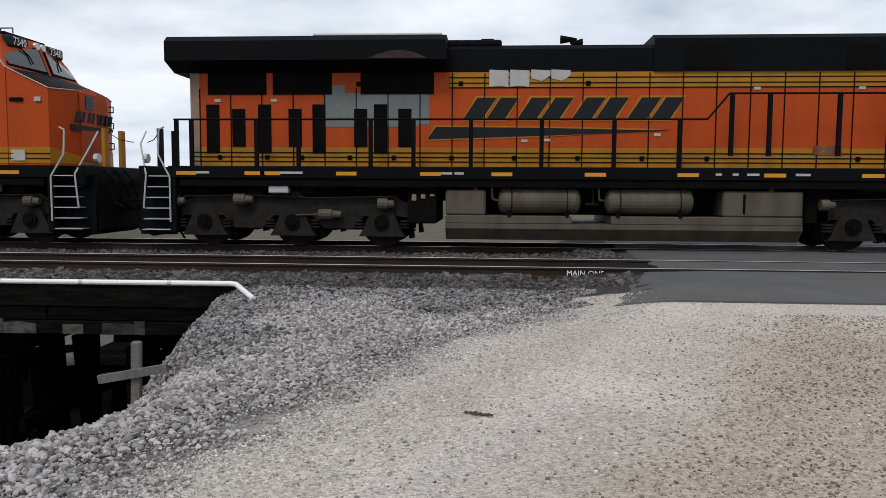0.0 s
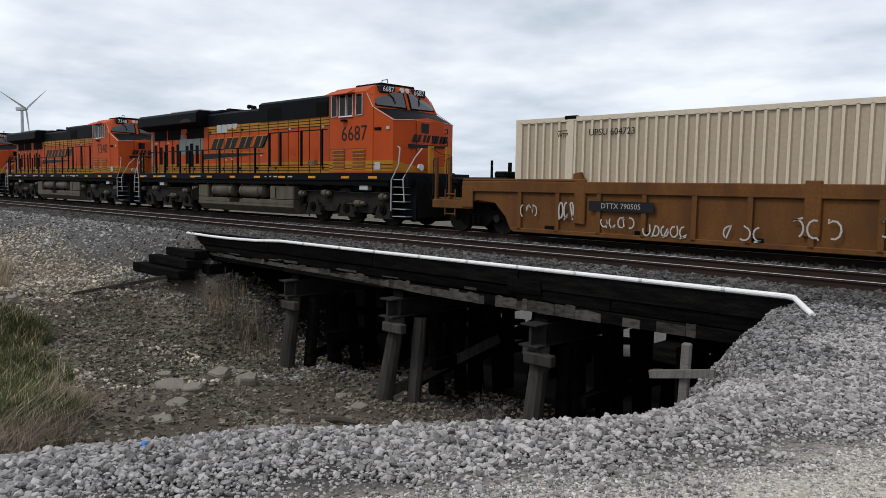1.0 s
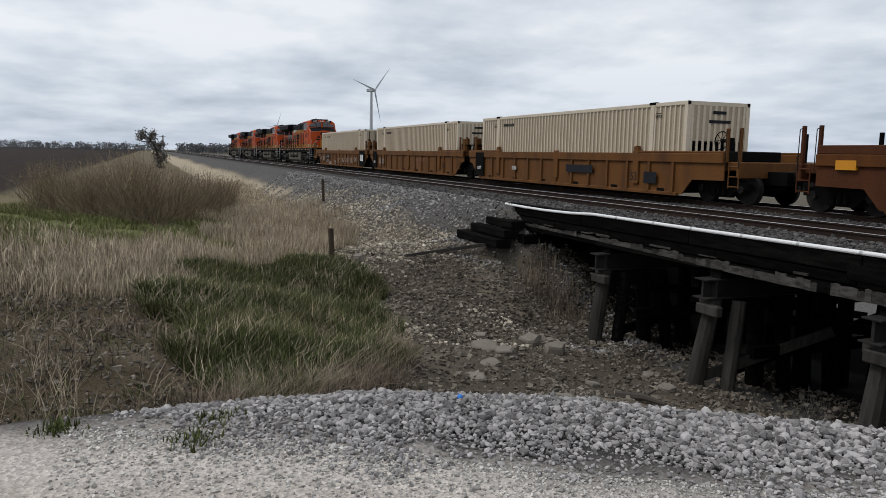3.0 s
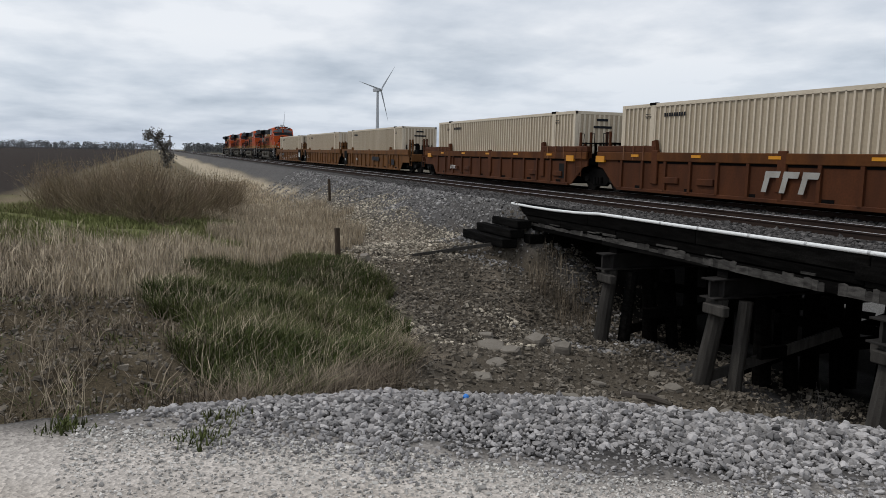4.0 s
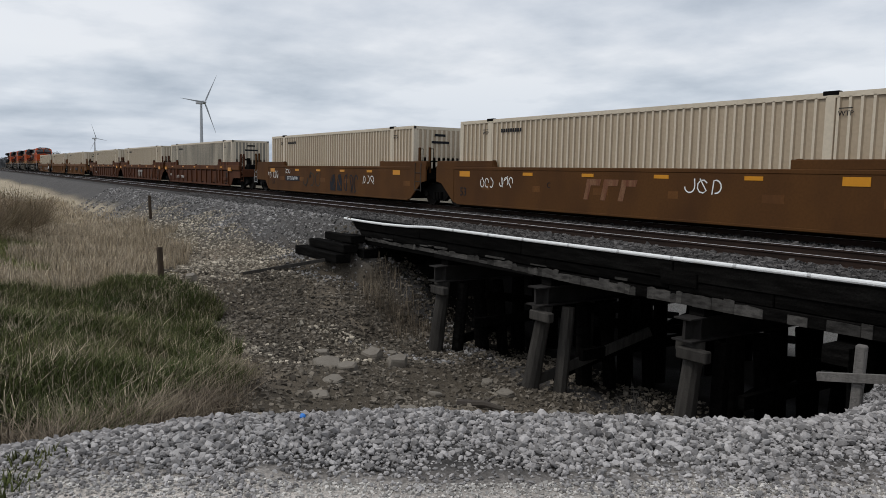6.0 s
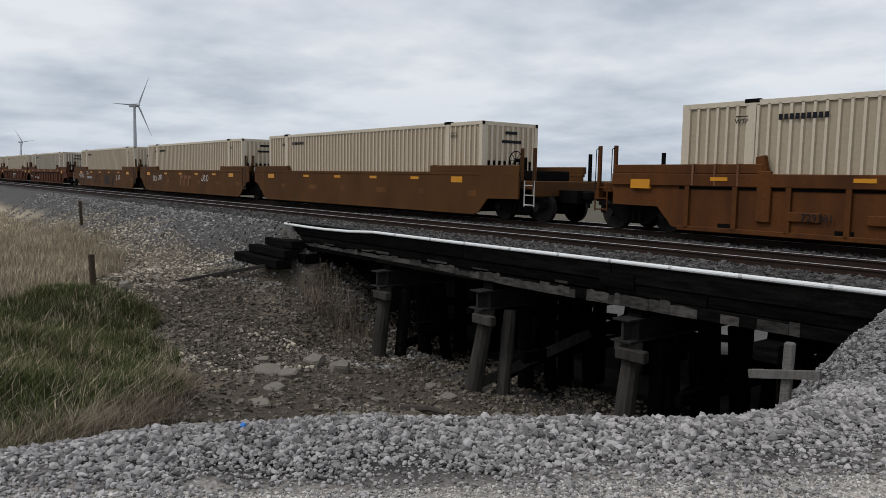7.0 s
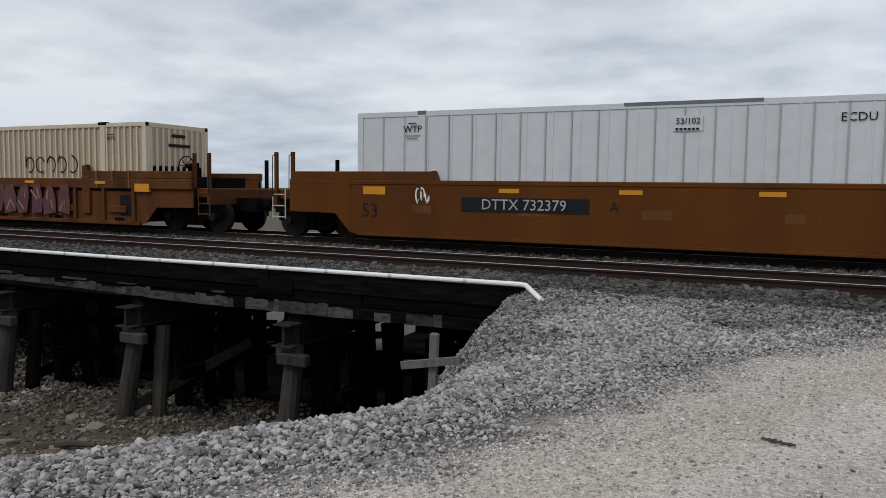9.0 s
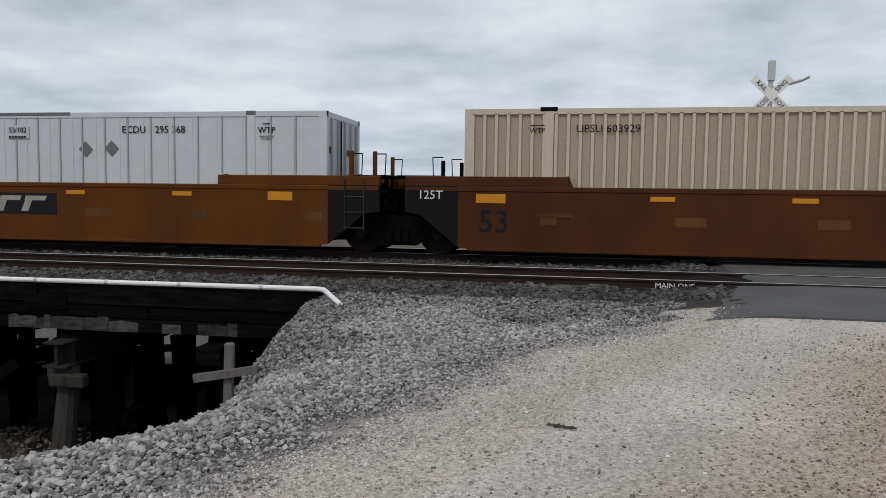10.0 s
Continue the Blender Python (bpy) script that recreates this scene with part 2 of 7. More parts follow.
# ---------------- mesh helpers ----------------


def mesh_of(name, bm, mat):
    me = bpy.data.meshes.new(name)
    bmesh.ops.recalc_face_normals(bm, faces=bm.faces)
    bm.to_mesh(me)
    bm.free()
    me.materials.append(mat)
    return me


def part(name, bm, mat, parent=None, label=""):
    ob = new(name, mesh_of(name, bm, mat) if isinstance(bm, bmesh.types.BMesh) else bm)
    ob.parent = parent
    return tagged(ob, label) if label else ob


def box(bm, x0, x1, y0, y1, z0, z1, cut=0.0):
    v = [bm.verts.new((x, y, z)) for x in (x0, x1) for y in (y0, y1) for z in (z0, z1)]
    fs = [bm.faces.new([v[i] for i in q]) for q in ((0, 1, 3, 2), (4, 6, 7, 5), (0, 4, 5, 1), (2, 3, 7, 6), (0, 2, 6, 4), (1, 5, 7, 3))]
    if cut:
        es = list({e for f in fs for e in f.edges})
        bmesh.ops.bevel(bm, geom=es, offset=cut, segments=1, affect="EDGES")
    return bm


def bx(*a, **k):
    return box(bmesh.new(), *a, **k)


def prism(bm, pts, y0, y1):
    """A side outline in x, z drawn out from y0 to y1."""
    a, c = [bm.verts.new((x, y0, z)) for x, z in pts], [bm.verts.new((x, y1, z)) for x, z in pts]
    bm.faces.new(a)
    bm.faces.new(c[::-1])
    for i in range(len(pts)):
        j = (i + 1) % len(pts)
        bm.faces.new((a[i], c[i], c[j], a[j]))
    return bm


def along(bm, pts, x0, x1):
    """An outline in y, z drawn out from x0 to x1."""
    a, c = [bm.verts.new((x0, y, z)) for y, z in pts], [bm.verts.new((x1, y, z)) for y, z in pts]
    bm.faces.new(a)
    bm.faces.new(c[::-1])
    for i in range(len(pts)):
        j = (i + 1) % len(pts)
        bm.faces.new((a[i], c[i], c[j], a[j]))
    return bm


def rod(bm, p, q, r, n=8, r2=None):
    p, q = Vector(p), Vector(q)
    d = (q - p).normalized()
    u = d.orthogonal().normalized()
    w = d.cross(u)
    r2 = r if r2 is None else r2
    ring = [[bm.verts.new(c + (u * math.cos(2 * math.pi * k / n) + w * math.sin(2 * math.pi * k / n)) * rr) for k in range(n)] for c, rr in ((p, r), (q, r2))]
    bm.faces.new(ring[0])
    bm.faces.new(ring[1][::-1])
    for k in range(n):
        bm.faces.new((ring[0][k], ring[0][k - 1], ring[1][k - 1], ring[1][k]))
    return bm


def rods(pts, r, n=6, bm=None):
    bm = bm or bmesh.new()
    for p, q in zip(pts, pts[1:]):
        rod(bm, p, q, r, n)
    return bm


def beam(bm, p, q, w, d):
    """A squared timber from p to q."""
    p, q = Vector(p), Vector(q)
    a = (q - p).normalized()
    u = a.cross(Vector((0, 0, 1)))
    u = (Vector((1, 0, 0)) if u.length < 0.1 else u.normalized())
    u = (u - a * u.dot(a)).normalized()
    v = a.cross(u)
    c = [[bm.verts.new(e + u * sx * w / 2 + v * sy * d / 2) for sx, sy in ((-1, -1), (1, -1), (1, 1), (-1, 1))] for e in (p, q)]
    bm.faces.new(c[0])
    bm.faces.new(c[1][::-1])
    for k in range(4):
        bm.faces.new((c[0][k], c[0][k - 1], c[1][k - 1], c[1][k]))
    return bm


def hull(pts, mirror=True):
    """The convex body round points, mirrored across the centre line."""
    bm = bmesh.new()
    seen = []
    for p in pts:
        for q in ((p[0], -p[1], p[2]), p) if mirror else (p,):
            if q not in seen:
                seen.append(q)
    r = bmesh.ops.convex_hull(bm, input=[bm.verts.new(q) for q in seen])
    bmesh.ops.delete(bm, geom=[v for v in r["geom_interior"] if isinstance(v, bmesh.types.BMVert)], context="VERTS")
    bmesh.ops.recalc_face_normals(bm, faces=bm.faces)
    return bm


def empty(name, m, label, category, group="", kind=""):
    ob = new(name)
    ob.matrix_world = m
    return tagged(ob, label, category, group, kind)


def lettering(name, text, size, m, mat, parent, slant=0.0, wide=1.0):
    """Painted words on a side: flat letters 3 mm thick, facing -y of the matrix."""
    cu = bpy.data.curves.new(name, "FONT")
    cu.body, cu.size, cu.extrude, cu.shear, cu.align_x, cu.align_y = text, size, 0.003, slant, "CENTER", "CENTER"
    cu.resolution_u = 2
    tmp = bpy.data.objects.new(name, cu)
    me = bpy.data.meshes.new_from_object(tmp)
    bpy.data.objects.remove(tmp)
    me.transform(m @ Matrix.Rotation(radians(90), 4, "X") @ Matrix.Diagonal((wide, 1, 1, 1)))
    me.materials.append(mat)
    return part(name, me, mat, parent)


def soup(name, verts, faces, mat):
    me = bpy.data.meshes.new(name)
    verts, faces = np.asarray(verts, np.float32), np.asarray(faces, np.int32)
    me.vertices.add(len(verts))
    me.vertices.foreach_set("co", verts.ravel())
    k = faces.shape[1]
    me.loops.add(faces.size)
    me.loops.foreach_set("vertex_index", faces.ravel())
    me.polygons.add(len(faces))
    me.polygons.foreach_set("loop_start", np.arange(0, faces.size, k, dtype=np.int32))
    me.polygons.foreach_set("use_smooth", np.zeros(len(faces), bool))
    me.update(calc_edges=True)
    me.materials.append(mat)
    return me


# ---------------- ground ----------------
TRACK_NEAR, TRACK_FAR = 13.59, 17.80
BR0, BR1, BR_Y = -22.2, -3.85, 11.0


def crest_x(y):
    return np.interp(y, [-60, -6, 1.5, 2.7, 3.6, 4.2, 5, 5.6, 6.5, 7.6, 8.3, 9, 10.9, 14, 60], [-8, -5.6, -5.0, -4.45, -3.75, -3.25, -2.83, -2.65, -2.7, -2.95, -3.32, -3.58, -3.95, -4.4, -4.4])


def road_edge(y):
    return np.interp(y, [-60, -1, 0.3, 1.4, 2.1, 3.4, 4.6, 6.2, 7.3, 8.4, 10, 60], [-6, -4.8, -4.3, -3.5, -3.0, -2.25, -1.4, -1.05, -0.5, 0.2, 1.3, 1.9])


def smooth(a, b, x):
    t = np.clip((x - a) / (b - a), 0, 1)
    return t * t * (3 - 2 * t)


def ground_z(x, y):
    x, y = np.asarray(x, float), np.asarray(y, float)
    wig = 0.06 * np.sin(x * 1.7 + y * 0.9) + 0.05 * np.sin(x * 0.8 - y * 2.1 + 1) + 0.03 * np.sin(3.1 * x + 2.2 * y)
    plat = np.interp(y, [-60, 0, 6, 9.5, 11.4, 12.2, 12.78, 12.85, 14.35, 14.45, 17.0, 17.1, 18.5, 18.6, 20.3, 23.5, 60], [-0.30, -0.30, -0.27, -0.24, -0.20, -0.165, -0.165, -0.2, -0.2, -0.165, -0.165, -0.2, -0.2, -0.165, -0.2, -0.9, -0.9])
    road = np.interp(y, [-60, 5, 10.0, 11.3, 20.5, 26, 60], [-0.3, -0.3, -0.09, -0.05, -0.05, -0.3, -0.6])
    plat = plat + (road - plat) * smooth(0.8, 2.4, x)
    out = np.maximum(0, crest_x(y) - x + 0.5 + wig * 0.7)
    plat = plat - np.where(out < 0.7, out * out * 0.36, 0.176 + (out - 0.7) * (0.9 + 0.45 * smooth(4.5, 6.5, y)))
    gully = np.interp(y, [-60, -6, -2, 0, 1.5, 3, 5, 7.5, 11, 16, 20.4, 23, 26, 60], [-1.0, -1.0, -1.05, -1.25, -1.6, -2.1, -2.65, -3.05, -3.5, -3.9, -3.75, -2.7, -1.7, -1.2])
    ditch = np.interp(y, [-60, -7, -3, 0, 3, 5, 6, 60], [-1.0, -1.0, -1.1, -1.3, -1.7, -1.9, -1.95, -1.95])
    w = smooth(-16, -21.5, x)
    floor = gully * (1 - w) + ditch * w + wig * 0.8
    bank = np.interp(y, [5.0, 7.8, 10.2, 11.0, 12.2, 12.78, 12.85, 14.35, 14.45, 17.0, 17.1, 18.5, 18.6, 20.3, 23.5, 26], [-2.4, -1.75, -0.42, -0.22, -0.165, -0.165, -0.2, -0.2, -0.165, -0.165, -0.2, -0.2, -0.165, -0.2, -1.0, -1.05]) + wig * 0.5 * (y < 10.5)
    wing = np.interp(y, [5.0, 7.6, 10.25, 10.75, 11.0, 12.2, 20.3, 23.5, 26], [-2.6, -2.08, -1.5, -0.5, -0.22, -0.165, -0.2, -1.0, -1.05])
    bank = bank + (wing - bank) * smooth(-29, -24.8, x)
    bank = bank - np.maximum(0, x + 22.0 + wig * 3) * 0.78
    bank = np.where(y < 5.0, -9, bank)
    far = np.where(y > 26, np.where((x > -22) & (x < -4.4), -9, -1.05), -9)
    return np.maximum.reduce([floor, plat, bank, far])


def bed_z(x, y):
    """The ground, or the ballast on the bridge deck."""
    x, y = np.asarray(x, float), np.asarray(y, float)
    on = (x > BR0 - 0.1) & (x < BR1 + 0.1) & (y > 11.2) & (y < 20.2)
    return np.where(on, np.maximum(ground_z(x, y), -0.175), ground_z(x, y))


def ground_colour(x, y, z):
    n = np.array([noise.fractal(Vector((a * 0.35, b * 0.35, 0)), 1, 2, 4) for a, b in zip(x, y)]) * 0.5
    def mixc(c, k, t):
        return c * (1 - t[:, None]) + np.array(k) * t[:, None]
    c = np.tile(np.array([0.10, 0.096, 0.093]), (len(x), 1))
    edge = road_edge(y)
    # dark underlay nearby, painting the shade in the gaps between stones
    c = mixc(c, (0.055, 0.052, 0.05), smooth(-12, -8, x))
    road = smooth(-0.55, 0.45, x - edge + n * 0.8) * (y < 10.6)
    c = mixc(c, (0.478, 0.438, 0.398), road)
    rut = road * smooth(0.15, 0.5, n + 0.25 * np.sin((x - 0.55 * y) * 2.2))
    c = mixc(c, (0.37, 0.345, 0.315), rut * 0.6)
    c = mixc(c, (0.39, 0.345, 0.295), road * smooth(0.2, 0.9, np.sin((x - 0.5 * y) * 2.4 + 3.1) + n * 1.5) * 0.6)
    c = mixc(c, (0.355, 0.30, 0.248), road * smooth(-0.7, 1.1, x - 0.5 * y + 1.45 + n * 0.9) * smooth(9.6, 7.0, y) * 0.85)
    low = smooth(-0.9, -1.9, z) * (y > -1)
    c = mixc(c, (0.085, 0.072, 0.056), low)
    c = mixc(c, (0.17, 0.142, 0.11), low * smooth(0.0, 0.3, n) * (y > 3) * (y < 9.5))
    green = smooth(5.6, 4.4, y + n * 2 + np.maximum(0, x + 17) * 0.25) * smooth(-5.3, -6.6, x) * smooth(-40, -24, x)
    c = mixc(c, (0.075, 0.06, 0.04), green)
    c = mixc(c, (0.15, 0.125, 0.09), green * smooth(0.0, 0.35, n) * (y < 0.5))
    toe = np.interp(x, [-80, -46, -39, -30, -22], [8.6, 8.2, 8.6, 8.2, 5.6])
    straw = smooth(-15, -22, x + n * 4) * smooth(toe + 0.6, toe - 1.0, y + n * 1.5)
    c = mixc(c, (0.17, 0.138, 0.09), straw)
    c = mixc(c, (0.10, 0.12, 0.04), straw * smooth(0.02, 0.25, n) * (y < 3) * 0.8)
    c = mixc(c, (0.15, 0.125, 0.085), straw * smooth(-30, -48, x + n * 8))
    c = mixc(c, (0.13, 0.145, 0.055), straw * smooth(-20, -23, x) * smooth(-33, -29, x) * smooth(1.5, 0.0, y + n * 3) * 0.8)
    pale = smooth(-40, -52, x + n * 9) * smooth(4.8, 5.8, y + n) * smooth(9.2, 8.2, y + n)
    c = mixc(c, (0.36, 0.31, 0.23), pale)
    field = smooth(-6.3, -7.3, y + n * 0.6) * smooth(-9, -14, x)
    c = mixc(c, (0.038, 0.031, 0.027), field)
    # both track beds near black: shade of rails and train put into the soil
    bed_shade = np.maximum(smooth(12.1, 12.4, y) * smooth(14.9, 14.6, y), smooth(16.4, 16.7, y) * smooth(19.4, 19.0, y))
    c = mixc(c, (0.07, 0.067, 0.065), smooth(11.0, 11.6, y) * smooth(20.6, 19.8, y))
    c = mixc(c, (0.02, 0.018, 0.016), bed_shade)
    # past the bridge the soil is paler, daylight behind the piles put into colour
    c = mixc(c, (0.36, 0.34, 0.31), smooth(20.4, 20.8, y) * (x > -24) * (x < -2))
    back = smooth(20.8, 22.5, y)
    c = mixc(c, (0.12, 0.108, 0.085), back * np.where((x > -24) & (x < -2) & (y < 30), 0.25, 1))
    c = mixc(c, (0.10, 0.098, 0.062), back * smooth(40, 70, y))
    return c


def ground():
    def axis(fine0, fine1, step, lo, hi):
        a = list(np.arange(fine0, fine1, step))
        s, v = step, fine0
        left = []
        while v > lo:
            s *= 1.13
            v -= s
            left.append(v)
        s, v, right = step, fine1, []
        while v < hi:
            right.append(v)
            s *= 1.13
            v += s
        return np.array(left[::-1] + a + right)
    xs, ys = axis(-27, 5, 0.16, -3800, 3800), axis(-3, 14, 0.13, -3800, 3800)
    gx, gy = np.meshgrid(xs, ys, indexing="ij")
    x, y = gx.ravel(), gy.ravel()
    z = ground_z(x, y)
    near = (np.abs(x + 10) < 25) & (np.abs(y - 6) < 12) & ((x < road_edge(y) - 0.2) | (y > 10.6))
    z = z + np.where(near, 0.018 * np.sin(x * 9.1 + 3 * np.sin(y * 5)) * np.sin(y * 8.3 + 2 * np.sin(x * 4)), 0)
    nx, ny = len(xs), len(ys)
    i, j = np.meshgrid(np.arange(nx - 1), np.arange(ny - 1), indexing="ij")
    a = (i * ny + j).ravel()
    me = soup("ground", np.stack([x, y, z], 1), np.stack([a, a + ny, a + ny + 1, a + 1], 1), M_GROUND)
    at = me.color_attributes.new("soil", "FLOAT_COLOR", "POINT")
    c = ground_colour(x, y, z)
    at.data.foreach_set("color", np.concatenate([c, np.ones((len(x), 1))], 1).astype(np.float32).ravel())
    me.polygons.foreach_set("use_smooth", np.ones(len(me.polygons), bool))
    tagged(new("ground", me), "gravel road, grey ballast banks, bare gully and dark ploughed field", "ground", kind="structure")


ground()

# ---------------- track ----------------


def rail_outline(y):
    return [(y - 0.07, -0.18), (y + 0.07, -0.18), (y + 0.07, -0.165), (y + 0.012, -0.14), (y + 0.012, -0.045), (y + 0.037, -0.035), (y + 0.037, -0.002),
            (y - 0.037, -0.002), (y - 0.037, -0.035), (y - 0.012, -0.045), (y - 0.012, -0.14), (y - 0.07, -0.165)]


def track(yc, label):
    root = empty("railway_track", pose(0, yc, 0), label, "track", "main line tracks", "structure")
    for s in (-1, 1):
        yr = s * 0.755
        r = part("rail", along(bmesh.new(), rail_outline(yr), -1500, 700), M_RAIL, root)
        part("running_surface", along(bmesh.new(), [(yr - 0.03, -0.001), (yr + 0.03, -0.001), (yr + 0.026, 0.003), (yr - 0.026, 0.003)], -1500, 700), M_RAILTOP, r)
    tie = mesh_of("tie", bx(-0.115, 0.115, -1.3, 1.3, -0.36, -0.185, cut=0.012), M_TIE)
    rnd = random.Random(4)
    for k in range(140):
        ob = new("tie", tie)
        ob.parent = root
        ob.matrix_basis = pose(1.3 - 0.5 * k, rnd.uniform(-0.04, 0.04), rnd.uniform(-0.006, 0.004), 0, 0, rnd.uniform(-1, 1))
    return root


near_track = track(TRACK_NEAR, "steel rails on dark wooden ties in grey ballast")
far_track = track(TRACK_FAR, "steel rails on dark wooden ties under the passing train")
# stencilled names on the rail webs
lettering("track_name", "MAIN ONE", 0.125, Matrix.Translation((1.57, -0.83, -0.095)), M_WHITE, near_track, wide=1.05)
lettering("track_name", "MAIN TWO", 0.115, Matrix.Translation((4.0, -0.83, -0.095)), M_WHITE, far_track, wide=1.05)


def crossing():
    """Asphalt approach and panels between the rails."""
    root = empty("road_crossing", pose(0, 0, 0), "grey asphalt level crossing between the rails", "road", kind="structure")
    bm = bmesh.new()
    rows = []
    for y in np.linspace(9.7, 12.72, 12):
        x0 = float(np.interp(y, [9.7, 11.2, 12.72], [1.6, 2.1, 2.55])) + 0.08 * math.sin(y * 9)
        top = float(np.interp(y, [9.7, 10.2, 11.3], [-0.09, -0.066, -0.02]))
        row = []
        for x in list(np.linspace(x0, x0 + 1.0, 7)) + [5.0, 9.5]:
            f = float(smooth(0.0, 1.0, x - x0))
            row.append(bm.verts.new((x, y, max(float(ground_z(x, y)) + 0.006 + 0.02 * f, top * f + (1 - f) * -0.3))))
        rows.append(row)
    for lo, hi in zip(rows, rows[1:]):
        for k in range(len(lo) - 1):
            bm.faces.new((lo[k], lo[k + 1], hi[k + 1], hi[k]))
    base = bmesh.ops.extrude_face_region(bm, geom=list(bm.faces))
    bmesh.ops.translate(bm, vec=(0, 0, -0.25), verts=[v for v in base["geom"] if isinstance(v, bmesh.types.BMVert)])
    part("approach", bm, M_ASPHALT, root)
    for y0, y1 in ((12.9, 14.27), (14.43, 16.95), (17.12, 18.48), (18.64, 24.0)):
        bm = bmesh.new()
        prism(bm, [(2.4, -0.3), (3.0, -0.012), (10.5, -0.012), (10.5, -0.3)], y0, y1)
        part("panel", bm, M_ASPHALT, root)


crossing()

# ---------------- timber bridge ----------------


def timber_bridge():
    root = empty("timber_bridge", pose(0, 0, 0), "old creosoted timber trestle bridge with sagging deck edge", "bridge", kind="structure")
    rnd = random.Random(7)
    # ballast curb and facing planks, in lengths with ragged joints
    def face(name, z0, z1, y0, y1, cuts, mat):
        for a, b in zip(cuts, cuts[1:]):
            d = rnd.uniform(-0.012, 0.012)
            bm = bx(a + 0.008, b - 0.008, y0 + d, y1 + d, z0 + rnd.uniform(-0.015, 0.015), z1 + rnd.uniform(-0.01, 0.01), cut=0.012)
            part(name, bm, mat, root)
    face("curb_timber", -0.50, -0.17, 11.02, 11.22, [BR0, -17.6, -13.2, -8.9, BR1 - 0.1], M_TIMBER)
    face("facing_plank", -0.72, -0.52, 11.05, 11.2, [BR0 + 0.2, -19.1, -16.3, -12.4, -9.0, -6.9, BR1 - 0.3], M_TIMBER)
    face("stringer", -0.95, -0.74, 11.04, 11.24, [BR0 + 0.3, -16.9, -12.75, -8.6, BR1 - 0.2], M_TIMBER)
    # weather-bleached lower strip in short worn pieces
    x = BR0 + 0.6
    while x < BR1 - 0.9:
        ln = rnd.uniform(0.12, 0.55)
        top = -0.72 + rnd.uniform(-0.07, 0.01)
        low = float(np.interp(x, [-20, -15, -11, -4.5], [-0.82, -0.86, -0.955, -0.94]))
        if rnd.random() < (0.97 if x < -7.4 else 0.4):
            edge = [(x, low + rnd.uniform(-0.006, 0.006)), (x + ln, low + rnd.uniform(-0.006, 0.006)), (x + ln, top - rnd.uniform(0, 0.02)), (x + ln * rnd.uniform(0.4, 0.6), top + rnd.uniform(-0.02, 0.02)), (x, top - rnd.uniform(0, 0.02))]
            part("worn_edge", prism(bmesh.new(), edge, 11.02 + rnd.uniform(0, 0.008), 11.05), M_WORN, root)
        x += ln + 0.004
    # splintered ledges higher on the facing
    for k in range(7):
        x = rnd.uniform(BR0 + 0.5, BR1 - 2.0)
        part("splinter", bx(x, x + rnd.uniform(0.3, 0.9), 11.008, 11.04, -0.70, -0.66 + rnd.uniform(-0.02, 0.02), cut=0.004), M_WORN, root)
    part("patch_board", bx(-9.15, -8.35, 10.985, 11.02, -0.62, -0.36, cut=0.01), M_TIMBER, root)
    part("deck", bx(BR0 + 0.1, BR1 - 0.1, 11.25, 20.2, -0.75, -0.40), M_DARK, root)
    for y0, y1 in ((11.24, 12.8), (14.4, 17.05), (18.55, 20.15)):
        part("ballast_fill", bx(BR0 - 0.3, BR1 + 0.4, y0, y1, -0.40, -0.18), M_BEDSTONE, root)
    # between the rails the fill is black, standing in for shade there
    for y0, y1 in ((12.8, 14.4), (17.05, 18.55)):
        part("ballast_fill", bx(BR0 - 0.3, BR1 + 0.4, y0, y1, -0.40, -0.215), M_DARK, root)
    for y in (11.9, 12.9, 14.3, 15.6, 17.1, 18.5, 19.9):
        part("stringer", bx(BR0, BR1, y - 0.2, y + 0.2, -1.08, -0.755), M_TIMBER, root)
    part("curb_timber", bx(BR0, BR1, 20.2, 20.4, -1.0, -0.15), M_TIMBER, root)
    for bent in (-16.45, -12.4, -8.4):
        # steel I-beam cap with its two flanges, on a timber sash and round posts
        part("cap", bx(bent - 0.03, bent + 0.03, 10.78, 20.6, -1.51, -1.15), M_RUSTSTEEL, root)
        for z, w in ((-1.14, 0.19), (-1.53, 0.22)):
            part("cap_flange", bx(bent - w, bent + w, 10.72, 20.6, z - 0.018, z + 0.018, cut=0.006), M_RUSTSTEEL, root)
        part("web_stiffener", bx(bent - 0.19, bent + 0.19, 11.0, 11.03, -1.51, -1.16), M_RUSTSTEEL, root)
        part("bearing_block", bx(bent - 0.16, bent + 0.16, 11.1, 20.3, -1.12, -0.96), M_TIMBER, root)
        part("sash_cap", bx(bent - 0.12, bent + 0.52, 10.72, 10.9, -1.86, -1.64, cut=0.025), M_TIMBER_GREY, root)
        part("sash_cap", bx(bent - 0.36, bent - 0.06, 11.0, 11.2, -1.80, -1.56, cut=0.025), M_TIMBER_GREY, root)
        for k, y in enumerate((11.05, 12.2, 13.6, 14.9, 16.2, 17.5, 18.8, 20.0)):
            lean = (k - 3.5) * -0.09 if k else -0.28
            foot = bent + rnd.uniform(-0.05, 0.05) - (0.18 if k == 0 and bent == -12.4 else 0)
            # first post in the grey timber, rows further under the deck near black
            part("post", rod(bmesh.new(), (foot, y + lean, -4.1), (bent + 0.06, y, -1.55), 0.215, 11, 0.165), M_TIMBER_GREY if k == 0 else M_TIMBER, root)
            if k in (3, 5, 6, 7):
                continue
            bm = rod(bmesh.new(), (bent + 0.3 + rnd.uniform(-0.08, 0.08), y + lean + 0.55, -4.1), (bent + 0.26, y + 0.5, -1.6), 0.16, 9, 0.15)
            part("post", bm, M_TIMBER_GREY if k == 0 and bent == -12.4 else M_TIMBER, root)
